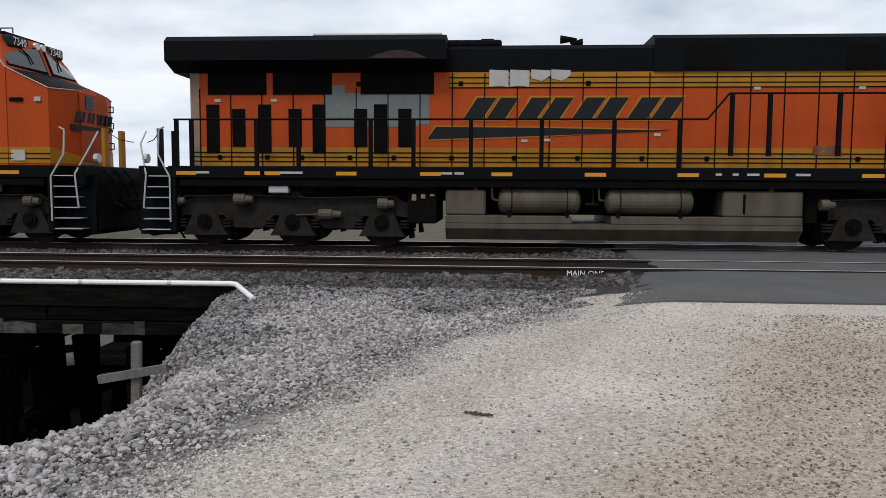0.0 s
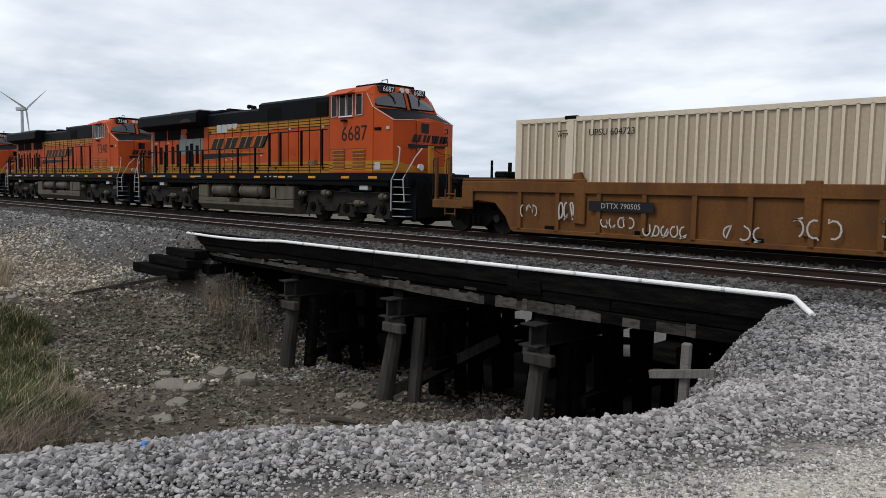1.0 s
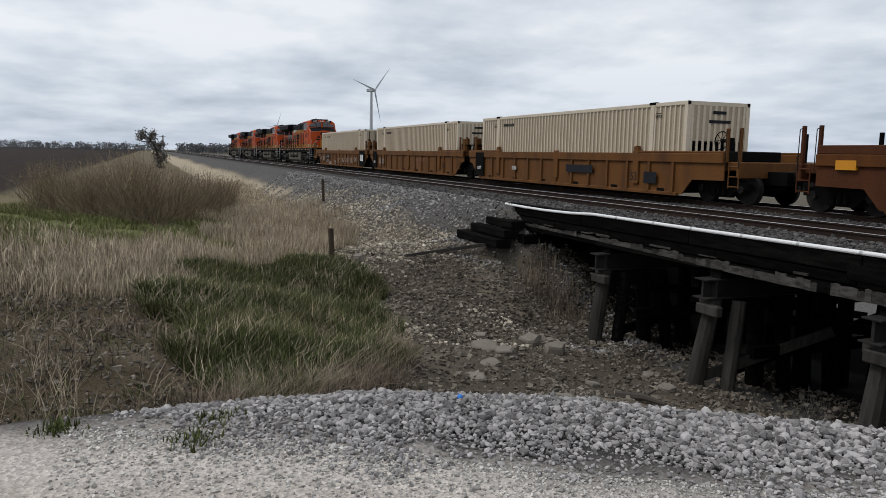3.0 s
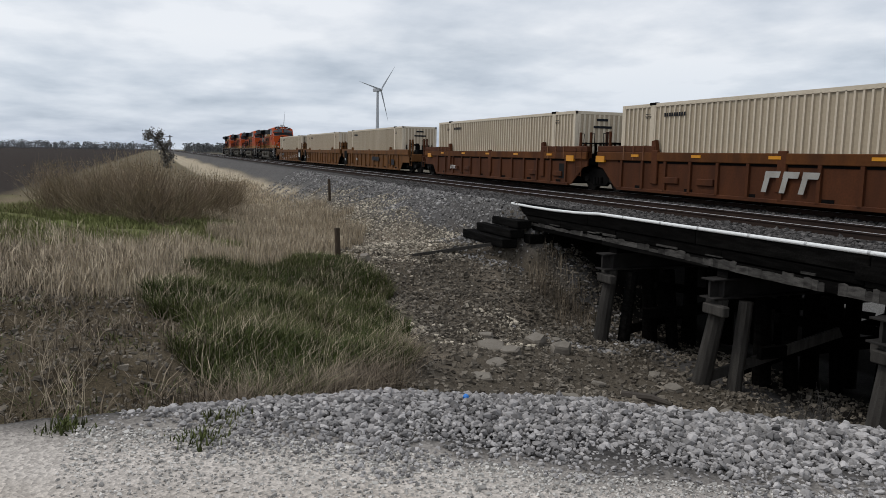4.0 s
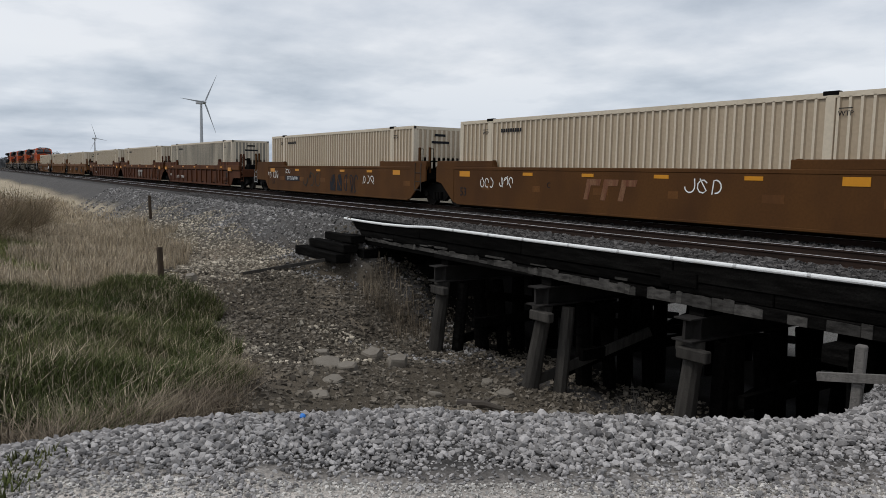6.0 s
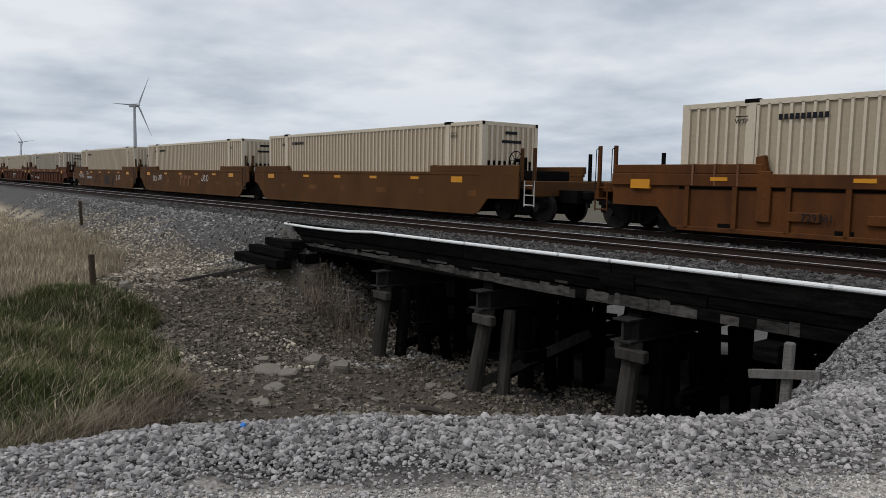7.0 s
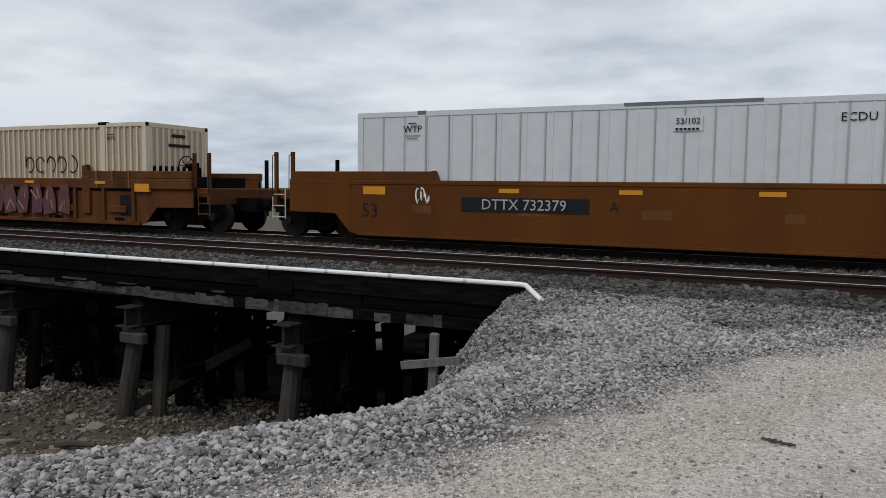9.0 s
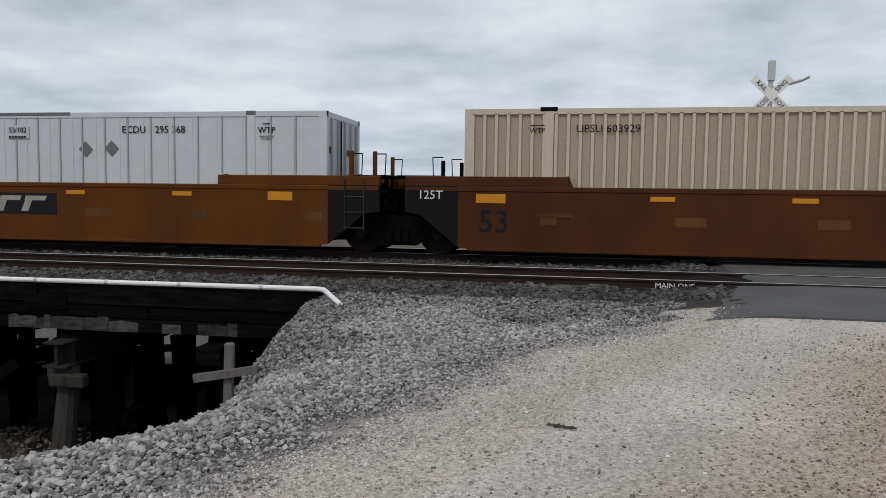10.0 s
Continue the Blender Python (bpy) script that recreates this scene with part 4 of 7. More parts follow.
def container(u, paint, label, style="corrugated", words=(), doors=False):
    root = empty("shipping_container", pose(0, TRACK_FAR, 0.36), label, "container", "container train")
    hh, hw = 2.9, 1.295
    bm = bmesh.new()
    spots = []
    pitch = 0.256 if style == "corrugated" else 0.61
    pat = [(0, 0.0), (0.24, 0.0), (0.34, 0.045), (0.9, 0.045)] if style == "corrugated" else [(0, 0.012), (0.92, 0.012), (0.935, 0.0), (0.985, 0.0)]
    for y, s in ((-hw, 1), (hw, -1)):
        n = int((L - 0.3) / pitch)
        p = (L - 0.3) / n
        prev = None
        for k in range(n):
            for f, d in pat:
                x = 0.15 + (k + f) * p
                cur = (bm.verts.new((x, y + s * d, 0.16)), bm.verts.new((x, y + s * d, hh - 0.1)))
                if prev:
                    bm.faces.new((prev[0], cur[0], cur[1], prev[1]))
                prev = cur
            if style == "corrugated" and s > 0:
                x = 0.15 + k * p
                spots.append(x)
    part("side_panel", bm, paint, root)
    # ridges, frame and posts paler than the recessed panel between them
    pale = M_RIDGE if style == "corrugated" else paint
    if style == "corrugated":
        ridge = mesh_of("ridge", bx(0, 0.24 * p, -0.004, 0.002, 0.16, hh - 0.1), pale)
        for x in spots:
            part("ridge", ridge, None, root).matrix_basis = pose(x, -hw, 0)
    # thin bars along the panel joints, the shade of each seam in their colour
    if style == "panel":
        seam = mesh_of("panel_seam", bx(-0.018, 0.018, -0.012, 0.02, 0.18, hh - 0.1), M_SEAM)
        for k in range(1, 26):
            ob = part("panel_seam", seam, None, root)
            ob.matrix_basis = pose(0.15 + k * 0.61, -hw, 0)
    part("roof", bx(0.05, L - 0.05, -hw + 0.02, hw - 0.02, hh - 0.06, hh - 0.01), paint, root)
    fr = bmesh.new()
    for y in (-hw - 0.004, hw - 0.116):
        box(fr, 0, L, y, y + 0.12, hh - 0.12, hh)
        box(fr, 0, L, y, y + 0.12, 0, 0.18)
    for x in (0, L - 0.16):
        for y in (-hw - 0.006, hw - 0.154):
            box(fr, x, x + 0.16, y, y + 0.16, 0.0, hh - 0.002)
        box(fr, x + 0.02, x + 0.14, -hw, hw, hh - 0.13, hh - 0.003)
        box(fr, x + 0.02, x + 0.14, -hw, hw, 0, 0.2)
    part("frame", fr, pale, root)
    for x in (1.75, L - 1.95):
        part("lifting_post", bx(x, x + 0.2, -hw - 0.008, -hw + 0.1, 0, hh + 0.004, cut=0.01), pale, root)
        part("lifting_casting", bx(x - 0.02, x + 0.22, -hw - 0.014, -hw + 0.14, hh - 0.09, hh + 0.012, cut=0.01), M_GREYPRIMER, root) if style == "panel" else part("lifting_casting", bx(x - 0.1, x + 0.28, -hw - 0.012, -hw + 0.14, hh - 0.07, hh + 0.035, cut=0.015), M_DARK, root)
    for x in (0.04, L - 0.07):
        part("end_wall", bx(x, x + 0.03, -hw + 0.1, hw - 0.1, 0.1, hh - 0.1), paint, root)
    if doors:
        for y in (-0.92, -0.45, 0.08, 0.55, 1.0):
            part("locking_bar", rods([(L + 0.0, y, 0.2), (L + 0.0, y, hh - 0.15)], 0.028, 8), M_SEAM if style == "panel" else M_TRUCK, root)
        part("door_gap", bx(L - 0.03, L - 0.004, -0.2, -0.17, 0.2, hh - 0.14), M_DARK, root)
        for y in (-1.05, 0.3):
            part("door_label", bx(L - 0.03, L - 0.022, y, y + 0.25, 1.95, 2.1), M_RUST, root)
    else:
        for k in range(10):
            y = -1.08 + k * 0.24
            part("end_rib", bx(L - 0.05, L - 0.006, y - 0.05, y + 0.05, 0.2, hh - 0.14, cut=0.012), pale, root)
        part("end_mark", bx(L - 0.008, L + 0.004, -0.25, 0.3, 2.5, 2.6, cut=0.002), M_LETTER, root)
        part("end_marking", bx(L - 0.008, L + 0.004, -0.4, 0.5, 2.2, 2.3, cut=0.002), M_LETTER, root)
        part("end_rust", bx(L - 0.046, L - 0.04, -1.15, 1.15, 0.9, 1.6), M_RUST, root)
    for w in words:
        w(root)
    movers.append((root, u))
    return root


def put(text, x, z, size, mat=M_LETTER, y=-1.302, slant=0.0, wide=1.0, name="lettering"):
    return lambda root: lettering(name, text, size, Matrix.Translation((x, y, z)), mat, root, slant, wide)


def plate(x0, x1, z0, z1, mat, y=-1.5, name="panel"):
    return lambda root: part(name, bx(x0, x1, y - 0.01, y - 0.002, z0, z1), mat, root)


def diamond(x, z):
    return lambda root: part("placard", prism(bmesh.new(), [(x - 0.19, z), (x, z - 0.19), (x + 0.19, z), (x, z + 0.19)], -1.301, -1.296), M_GREYPRIMER, root)


def bars(x, z, w, hgt, n, mat=M_LETTER, y=-1.304):
    def f(root):
        bm = bmesh.new()
        for k in range(n):
            box(bm, x + k * w / n, x + (k + 0.72) * w / n, y - 0.003, y, z - hgt / 2, z + hgt / 2)
        part("marking", bm, mat, root)
    return f


def slants(x, z, w, hgt, n, mat, y):
    def f(root):
        for k in range(n):
            a = x + k * w / n
            part("emblem_block", prism(bmesh.new(), [(a, z), (a + 0.28 * w / n, z), (a + 0.28 * w / n + 0.16, z + hgt), (a + 0.16, z + hgt)], y - 0.003, y), mat, root)
            part("emblem_block", prism(bmesh.new(), [(a + 0.1, z + hgt * 0.7), (a + 0.95 * w / n, z + hgt * 0.7), (a + 0.95 * w / n + 0.06, z + hgt), (a + 0.14, z + hgt)], y - 0.004, y), mat, root)
    return f


M_SPRAY = material("white_spray", (0.42, 0.41, 0.39), (0.3, 0.29, 0.27), 0.7, 0, 4, 30, 0.5)
M_EMBLEM = material("faded_white_emblem", (0.36, 0.35, 0.32), (0.24, 0.22, 0.19), 0.7, 0, 3, 30, 0.6)


def tags(items, mat=M_SPRAY, y=-1.535):
    def f(root):
        for k, (x, z, w, hgt) in enumerate(items):
            scribble(root, x, z, w, hgt, mat, k * 7 + int(x * 10), y)
    return f


OFF = [0, 19.6, 39.2, 62.75, 82.3, 101.9, 125.45, 145.0, 164.5, 188.3, 207.9, 227.45, 251.1, 270.65, 290.0, 313.5]
ENDS = ["EA", "AA", "AE"] * 5 + ["EA"]
CAR = ["rib"] * 6 + ["smooth"] * 3 + ["rib"] * 3 + ["smooth"] * 4
PAINT = [M_CAR_A] * 3 + [M_CAR_B] * 3 + [M_CAR_E] * 3 + [M_CAR_D] * 3 + [M_CAR_C] * 2 + [M_CAR_F] * 2
BOX = [M_BEIGE2, M_BEIGE, M_BEIGE2, M_BEIGE2, M_BEIGE2, M_STAINED, M_BEIGE, M_BEIGE, M_BEIGE, M_BEIGE2, M_BEIGE2, M_BEIGE, M_WHITEBOX, M_WHITEBOX, M_BEIGE2, M_BEIGE2]
CAR_LABEL = {"rib": "ribbed ochre well car carrying a container", "smooth": "smooth-sided brown-orange well car carrying a container"}


M_PURPLE = material("purple_spray", (0.085, 0.026, 0.04), (0.14, 0.05, 0.025), 0.7, 0, 3, 30, 0.9)


def train_words():
    car, box_ = {k: [] for k in range(16)}, {k: [] for k in range(16)}
    for k in range(16):
        if k in (12, 13):
            continue
        box_[k] += [bars(2.5, 2.48, 1.15, 0.13, 9), put("WTP", 1.6, 2.42, 0.16), put("WTP", L - 1.5, 2.42, 0.16), plate(1.45, 1.75, 2.53, 2.55, M_LETTER, -1.302), plate(L - 1.65, L - 1.35, 2.53, 2.55, M_LETTER, -1.302)]
    box_[0][0] = put("UPSU 604723", 3.1, 2.46, 0.24)
    box_[14][0] = put("UPSU 603929", 3.1, 2.46, 0.24)
    for k in (12, 13):
        box_[k] += [put("WTP", 1.6, 2.46, 0.24, y=-1.31), put("WTP", 14.69, 2.46, 0.2), plate(1.48, 1.7, 2.6, 2.62, M_LETTER, -1.3), plate(14.6, 14.78, 2.6, 2.62, M_LETTER, -1.3), put("ECDU", 11.3, 2.48, 0.24), put("53/102", 8.15, 2.48, 0.18, y=-1.325),
                    bars(1.4, 2.3, 0.42, 0.03, 8, M_GREYPRIMER, y=-1.31), bars(1.45, 2.23, 0.3, 0.025, 6, M_GREYPRIMER, y=-1.31), bars(14.52, 2.32, 0.36, 0.03, 8, M_GREYPRIMER), bars(14.56, 2.26, 0.26, 0.025, 6, M_GREYPRIMER), bars(7.9, 2.32, 0.5, 0.04, 6, y=-1.325), plate(7.85, 8.45, 2.28, 2.6, M_WHITEBOX, -1.298),
                    plate(6.8, 9.6, 2.84, 2.91, M_GREYPRIMER, -1.3)]
    box_[13] += [put("295 368", 12.25, 2.48, 0.24), diamond(10.0, 2.02), diamond(10.7, 2.04)]
    box_[12] += [put("295 976", 12.25, 2.48, 0.24)]
    car[0] += [plate(2.65, 4.5, 0.82, 1.07, M_LETTER, -1.525), put("DTTX 790505", 3.58, 0.945, 0.19, M_EMBLEM, -1.54),
               tags([(0.4, 0.75, 0.6, 0.35), (1.7, 0.8, 0.5, 0.5), (3, 0.55, 1.0, 0.3), (4.2, 0.4, 1.2, 0.3), (6.2, 0.45, 1.0, 0.35), (7.6, 0.62, 1.1, 0.45), (9.3, 0.7, 0.9, 0.4), (10.7, 0.72, 1.0, 0.42), (12.2, 0.72, 0.9, 0.42), (13.5, 0.8, 1.0, 0.4)]),
               put("53", 14.9, 0.75, 0.42, M_LETTER, -1.53), plate(15.3, 16.9, 0.3, 1.5, M_DARK, -1.53), bars(15.6, 0.95, 0.9, 0.5, 4, M_WHITE, -1.55)]
    car[1] += [plate(-0.3, 0.7, 0.3, 1.5, M_DARK, -1.53), put("125T", 0.2, 0.7, 0.24, M_WHITE, -1.55), slants(8.9, 0.4, 2.3, 0.7, 3, M_RUST, -1.445), put("53", 14.6, 0.7, 0.42, M_LETTER, -1.53), tags([(1.4, 0.8, 0.5, 0.4), (2.2, 0.8, 0.5, 0.4)])]
    car[2] += [plate(-0.3, 0.7, 0.3, 1.5, M_DARK, -1.53), put("125T", 0.2, 0.7, 0.24, M_WHITE, -1.55), plate(4.0, 4.45, 0.7, 0.88, M_EMBLEM, -1.53), plate(9.0, 11.0, 0.75, 1.05, M_LETTER, -1.53), put("53", 13.7, 0.7, 0.42, M_LETTER, -1.53), plate(14.3, 15.0, 0.5, 0.9, M_LETTER, -1.53)]
    car[3] += [put("DTTX", 3.0, 0.62, 0.3, M_WHITE, -1.53)]
    car[4] += [slants(7.4, 0.45, 2.0, 0.6, 3, M_EMBLEM, -1.53)]
    car[5] += [put("125T", 0.75, 0.75, 0.26, M_WHITE, -1.53), put("DTTX", 2.95, 0.62, 0.3, M_WHITE, -1.53), put("729564", 4.35, 0.62, 0.3, M_WHITE, -1.53)]
    car[6] += [plate(2.6, 4.6, 0.72, 1.0, M_LETTER), put("DTTX 767749", 3.6, 0.86, 0.25, M_WHITE, -1.515), put("53", 0.75, 0.62, 0.4, M_LETTER, -1.506), put("B", 6.1, 1.0, 0.24, M_LETTER, -1.506),
               tags([(-0.4, 1.0, 0.8, 0.4), (0.7, 1.05, 0.8, 0.45), (2.6, 1.25, 0.7, 0.25), (11.9, 0.95, 1.2, 0.4)], M_WHITE, -1.508), tags([(5.0, 0.85, 2.4, 0.8)], M_TIMBER_GREY, -1.507), piece(8.5, 0.75, 1.4, 0.85, 2, M_LETTER, M_CAR_E, 4, -1.507), tags([(10.0, 0.75, 1.6, 0.9)], M_LETTER, -1.507)]
    car[7] += [put("53", 0.55, 0.62, 0.45, M_LETTER, -1.506), put("C", 5.3, 0.98, 0.26, M_LETTER, -1.506), slants(6.9, 0.6, 2.1, 0.62, 3, M_RUST, -1.504), tags([(1.6, 1.0, 0.8, 0.38), (2.7, 1.05, 0.8, 0.38), (10.6, 1.1, 1.2, 0.4)], M_WHITE, -1.508)]
    car[9] += [put("729381", 3.6, 0.6, 0.24, M_LETTER, -1.53), tags([(11.8, 1.42, 1.0, 0.2), (13.2, 1.42, 1.6, 0.22)], M_WHITE, -1.54)]
    car[10] += [put("53", 2.5, 0.55, 0.36, M_LETTER, -1.505), slants(9.5, 0.35, 1.8, 0.6, 3, M_RUST, -1.445)]
    car[11] += [plate(2.4, 4.8, 0.35, 0.7, M_LETTER, -1.435), put("729381", 4.1, 0.52, 0.28, M_SPRAYTAN, -1.45), piece(5.2, 0.85, 3.4, 1.0, 5, M_SPRAY, M_LETTER, 3, -1.545), piece(9.2, 0.85, 3.9, 1.0, 6, M_PURPLE, M_SPRAYTAN, 5, -1.545)]
    box_[11] += [tags([(10.6, 1.62, 2.6, 0.6)], M_LETTER, -1.306)]
    car[12] += [plate(3.05, 6.15, 0.83, 1.17, M_LETTER), put("DTTX 732379", 4.6, 1.0, 0.35, M_SPRAY, -1.515), put("53", 0.5, 0.78, 0.5, M_LETTER, -1.506), put("A", 6.7, 1.0, 0.3, M_LETTER, -1.506), tags([(1.8, 1.2, 0.4, 0.4)], M_WHITE, -1.506), plate(-0.55, -0.35, 1.0, 1.25, M_WHITE)]
    car[13] += [put("53", 0.7, 0.78, 0.7, M_LETTER, -1.506), put("125T", -0.72, 1.36, 0.27, M_WHITE, -1.522), put("C", 5.0, 0.98, 0.3, M_LETTER, -1.506, 0.2), plate(6.76, 9.32, 0.78, 1.3, M_LETTER), slants(6.95, 0.85, 2.1, 0.38, 3, M_EMBLEM, -1.512)]
    car[14] += [put("53", 0.7, 0.78, 0.7, M_LETTER, -1.506), put("125T", -0.72, 1.36, 0.27, M_WHITE, -1.522), plate(1.6, 2.4, 0.9, 1.0, M_CAR_D)]
    return car, box_


CAR_W, BOX_W = train_words()
for k, u in enumerate(OFF):
    kind = CAR[k]
    well_car(u, kind, ENDS[k][0], ENDS[k][1], PAINT[k], {M_CAR_A: "mustard ribbed well car with white sprayed tags", M_CAR_B: "faded rusty ribbed well car", M_CAR_C: "smooth brown-orange well car with yellow reflectors", M_CAR_D: "ochre ribbed well car with rusty streaks", M_CAR_E: "smooth dusty brown well car with sprayed tags", M_CAR_F: "smooth red-brown well car with yellow reflectors"}[PAINT[k]], CAR_W[k], k)
    bxm = BOX[k]
    container(u, bxm, "white smooth-panelled container riding in a well car" if bxm is M_WHITEBOX else ("rain-stained beige corrugated container in a well car" if bxm is M_STAINED else "beige corrugated container riding in a well car"), "panel" if bxm is M_WHITEBOX else "corrugated", BOX_W[k], k in (0, 12, 13))


def locomotive(u, number, patched):
    """A six-axle road locomotive, nose to +x; x = 0 at its middle."""
    root = empty("locomotive", pose(0, TRACK_FAR, 0), "orange and black diesel locomotive with yellow stripes" + (", grey primed patch" if patched else ""), "locomotive", "locomotives")
    P = lambda n, bm, m, par=root, lab="": part(n, bm, m, par, lab)
    P("frame", bx(-9.85, 9.8, -1.5, 1.5, 1.52, 1.80, cut=0.02), M_BLACK)
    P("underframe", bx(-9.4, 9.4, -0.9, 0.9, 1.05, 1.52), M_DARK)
    hw = 0.95
    # long hood: lower yellow band, orange body, upper yellow band, black top
    P("lower_band", bx(-9.5, 8.7, -hw, hw, 1.80, 2.24), M_YELLOW)
    P("hood", bx(-9.5, 6.5, -hw, hw, 2.24, 3.56), M_ORANGE)
    P("radiator_wall", bx(-9.5, -3.6, -hw, hw, 3.56, 3.96), M_ORANGE)
    P("upper_band", bx(-3.6, 6.5, -hw - 0.004, hw + 0.004, 3.56, 3.90), M_YELLOW)
    P("hood_top", along(bmesh.new(), [(-hw - 0.006, 3.90), (-hw - 0.006, 4.40), (-hw + 0.12, 4.50), (hw - 0.12, 4.50), (hw + 0.006, 4.40), (hw + 0.006, 3.90)], -3.7, 0.9), M_BLACK)
    P("engine_hood_top", along(bmesh.new(), [(-hw - 0.05, 3.90), (-hw - 0.05, 4.60), (-hw + 0.1, 4.70), (hw - 0.1, 4.70), (hw + 0.05, 4.60), (hw + 0.05, 3.90)], 0.85, 6.5), M_BLACK)
    for z in (1.92, 2.02, 2.12, 3.56, 3.66, 3.78):
        x0 = -9.5 if z < 3 else -3.6
        P("pinstripe", bx(x0, 6.5, -hw - 0.012, -hw + 0.01, z - 0.012, z + 0.012), M_BLACK)
    for k in range(22):
        x = -9.3 + k * 0.72
        P("door_seam", bx(x - 0.012, x + 0.012, -hw - 0.014, -hw, 1.82, 3.56 if x < -3.6 else 3.88), M_DARK)
    # radiator wings
    wing = [(-1.5, 4.10), (-1.5, 4.52), (-1.35, 4.64), (1.35, 4.64), (1.5, 4.52), (1.5, 4.10), (0.98, 3.90), (-0.98, 3.90)]
    P("radiator_housing", along(bmesh.new(), wing, -9.87, -3.65), M_BLACK)
    P("roof_screen", bx(-6.6, -3.75, -1.3, 1.3, 4.64, 4.70, cut=0.02), M_SILVER)
    for a, b in ((-9.1, -7.75), (-7.6, -6.25), (-5.6, -3.95)):
        P("intake_grille", bx(a, b, -hw - 0.02, -hw, 3.42, 3.92), M_DARK)
    for k, x in enumerate((-9.0, -8.4, -7.8, -7.1, -6.55, -5.6, -5.15, -4.6)):
        P("door_louver", bx(x - 0.15, x + 0.15, -hw - 0.016, -hw, 2.1 if k % 2 == 0 else 2.25, 3.2 if k % 2 == 0 else 3.1), M_DARK)
    for k, x in enumerate((-8.9, -7.8, -7.0, -5.9, -4.9, -3.6, -2.2, -0.8, 0.6, 2.0, 5.2)):
        P("door_latch", bx(x, x + 0.1, -hw - 0.03, -hw, 1.96, 2.06, cut=0.01), M_DARK)
        if k % 2 and x < 1:
            P("door_latch", bx(x + 0.2, x + 0.3, -hw - 0.03, -hw, 3.6, 3.7, cut=0.01), M_DARK)
    for x, z in ((-8.95, 3.26), (-7.65, 3.26), (-2.0, 2.36), (-1.5, 2.38), (3.0, 3.5), (5.2, 3.5), (0.9, 2.5)):
        P("notice_plate", bx(x, x + 0.14, -hw - 0.02, -hw, z, z + 0.06), M_SPRAY)
    P("vent_grille", bx(4.3, 4.9, -hw - 0.02, -hw, 2.1, 2.3), M_RUST)
    P("stack_housing", bx(-3.7, -2.45, -0.85, 0.85, 4.48, 4.63, cut=0.04), M_BLACK)
    for x, w in ((-9.25, 0.35), (-7.5, 0.7), (-3.75, 0.25), (-3.45, 0.2), (2.1, 0.12), (2.45, 0.12), (2.75, 0.25), (3.75, 0.3)):
        P("sill_plate", bx(x, x + w, -1.51, -1.5, 1.63, 1.68), M_SPRAY)
    P("corner_panel", bx(-9.52, -9.3, -hw - 0.006, -hw + 0.2, 1.82, 3.9), M_SPRAYTAN)
    if patched:
        P("primer_patch", bx(-6.4, -4.3, -hw - 0.01, -hw, 2.7, 3.45), M_GREYPRIMER)
        P("exhaust_scorch", prism(bmesh.new(), [(-5.35, 4.13), (-5.1, 4.22), (-4.85, 4.29), (-4.6, 4.3), (-4.35, 4.25), (-4.05, 4.13)], -1.508, -1.495), M_SCORCH)
        P("primer_patch", bx(-6.35, -5.95, -hw - 0.012, -hw, 3.45, 3.62), M_GREYPRIMER)
        P("primer_patch", bx(-5.6, -4.05, -hw - 0.008, -hw, 2.75, 3.5), M_GREYPRIMER)
        for x in (-2.72, -2.26, -1.8, -1.36):
            P("notice", prism(bmesh.new(), [(x, 3.58 if x < -2 else 3.76), (x + 0.24, 3.6 if x < -2 else 3.7), (x + 0.42, 3.57 if x < -2 else 3.82), (x + 0.42, 3.93), (x, 3.95)], -hw - 0.018, -hw), M_SPRAY)
    for x, w, z0, z1 in ((1.5, 1.0, 3.95, 4.42), (4.9, 0.7, 3.92, 4.44), (5.75, 0.6, 4.25, 4.44)):
        P("vent", bx(x, x + w, -hw - 0.062, -hw - 0.02, z0, z1), M_DARK)
    # emblem drawn as plain slanted blocks over a long tapering bar
    for k in range(4):
        x, z0, z1 = -3.3 + k * 1.2, 2.86, 3.34
        for col, g, yy in ((M_YELLOW, 0.04, 0.012), (M_LETTER, 0.0, 0.016)):
            for a, b in ((0.0, 0.42), (0.52, 0.92)):
                P("emblem_block" if col is M_LETTER else "emblem_outline", prism(bmesh.new(), [(x + a - g, z0 - g), (x + b + g, z0 - g), (x + b + 0.32 + g, z1 + g), (x + a + 0.32 - g, z1 + g)], -hw - yy, -hw), col)
    for col, g, yy in ((M_YELLOW, 0.03, 0.012), (M_LETTER, 0.0, 0.016)):
        P("emblem_bar" if col is M_LETTER else "emblem_outline", prism(bmesh.new(), [(-4.1 - g, 2.42 - g), (-3.9 - g, 2.70 + g), (-1.6, 2.68 + g), (1.2, 2.62 + g), (-1.6, 2.5 - g)], -hw - yy, -hw), col)
    # cab
    behind = set(root.children)
    P("cab", hull([(6.5, 1.5, 1.8), (6.5, 1.5, 4.5), (6.5, 1.15, 4.72), (8.5, 1.5, 4.5), (8.55, 1.1, 4.74), (8.78, 0, 4.74), (8.93, 1.5, 3.96), (9.1, 0, 3.9), (8.93, 1.5, 1.8)]), M_ORANGE)
    P("cab_band", bx(6.52, 8.93, -1.508, -1.5, 1.84, 2.2), M_YELLOW)
    for x in (6.72, 7.85):
        for k in range(11):
            P("louver", bx(x, x + 0.7, -1.53, -1.505, 1.92 + k * 0.062, 1.955 + k * 0.062), M_RUST if k % 2 else M_YELLOW)
    for z in (1.95, 2.06):
        P("pinstripe", bx(6.52, 8.93, -1.513, -1.5, z - 0.01, z + 0.01), M_BLACK)
    P("cab_seam", bx(6.52, 8.6, -1.506, -1.5, 2.60, 2.625), M_RUST)
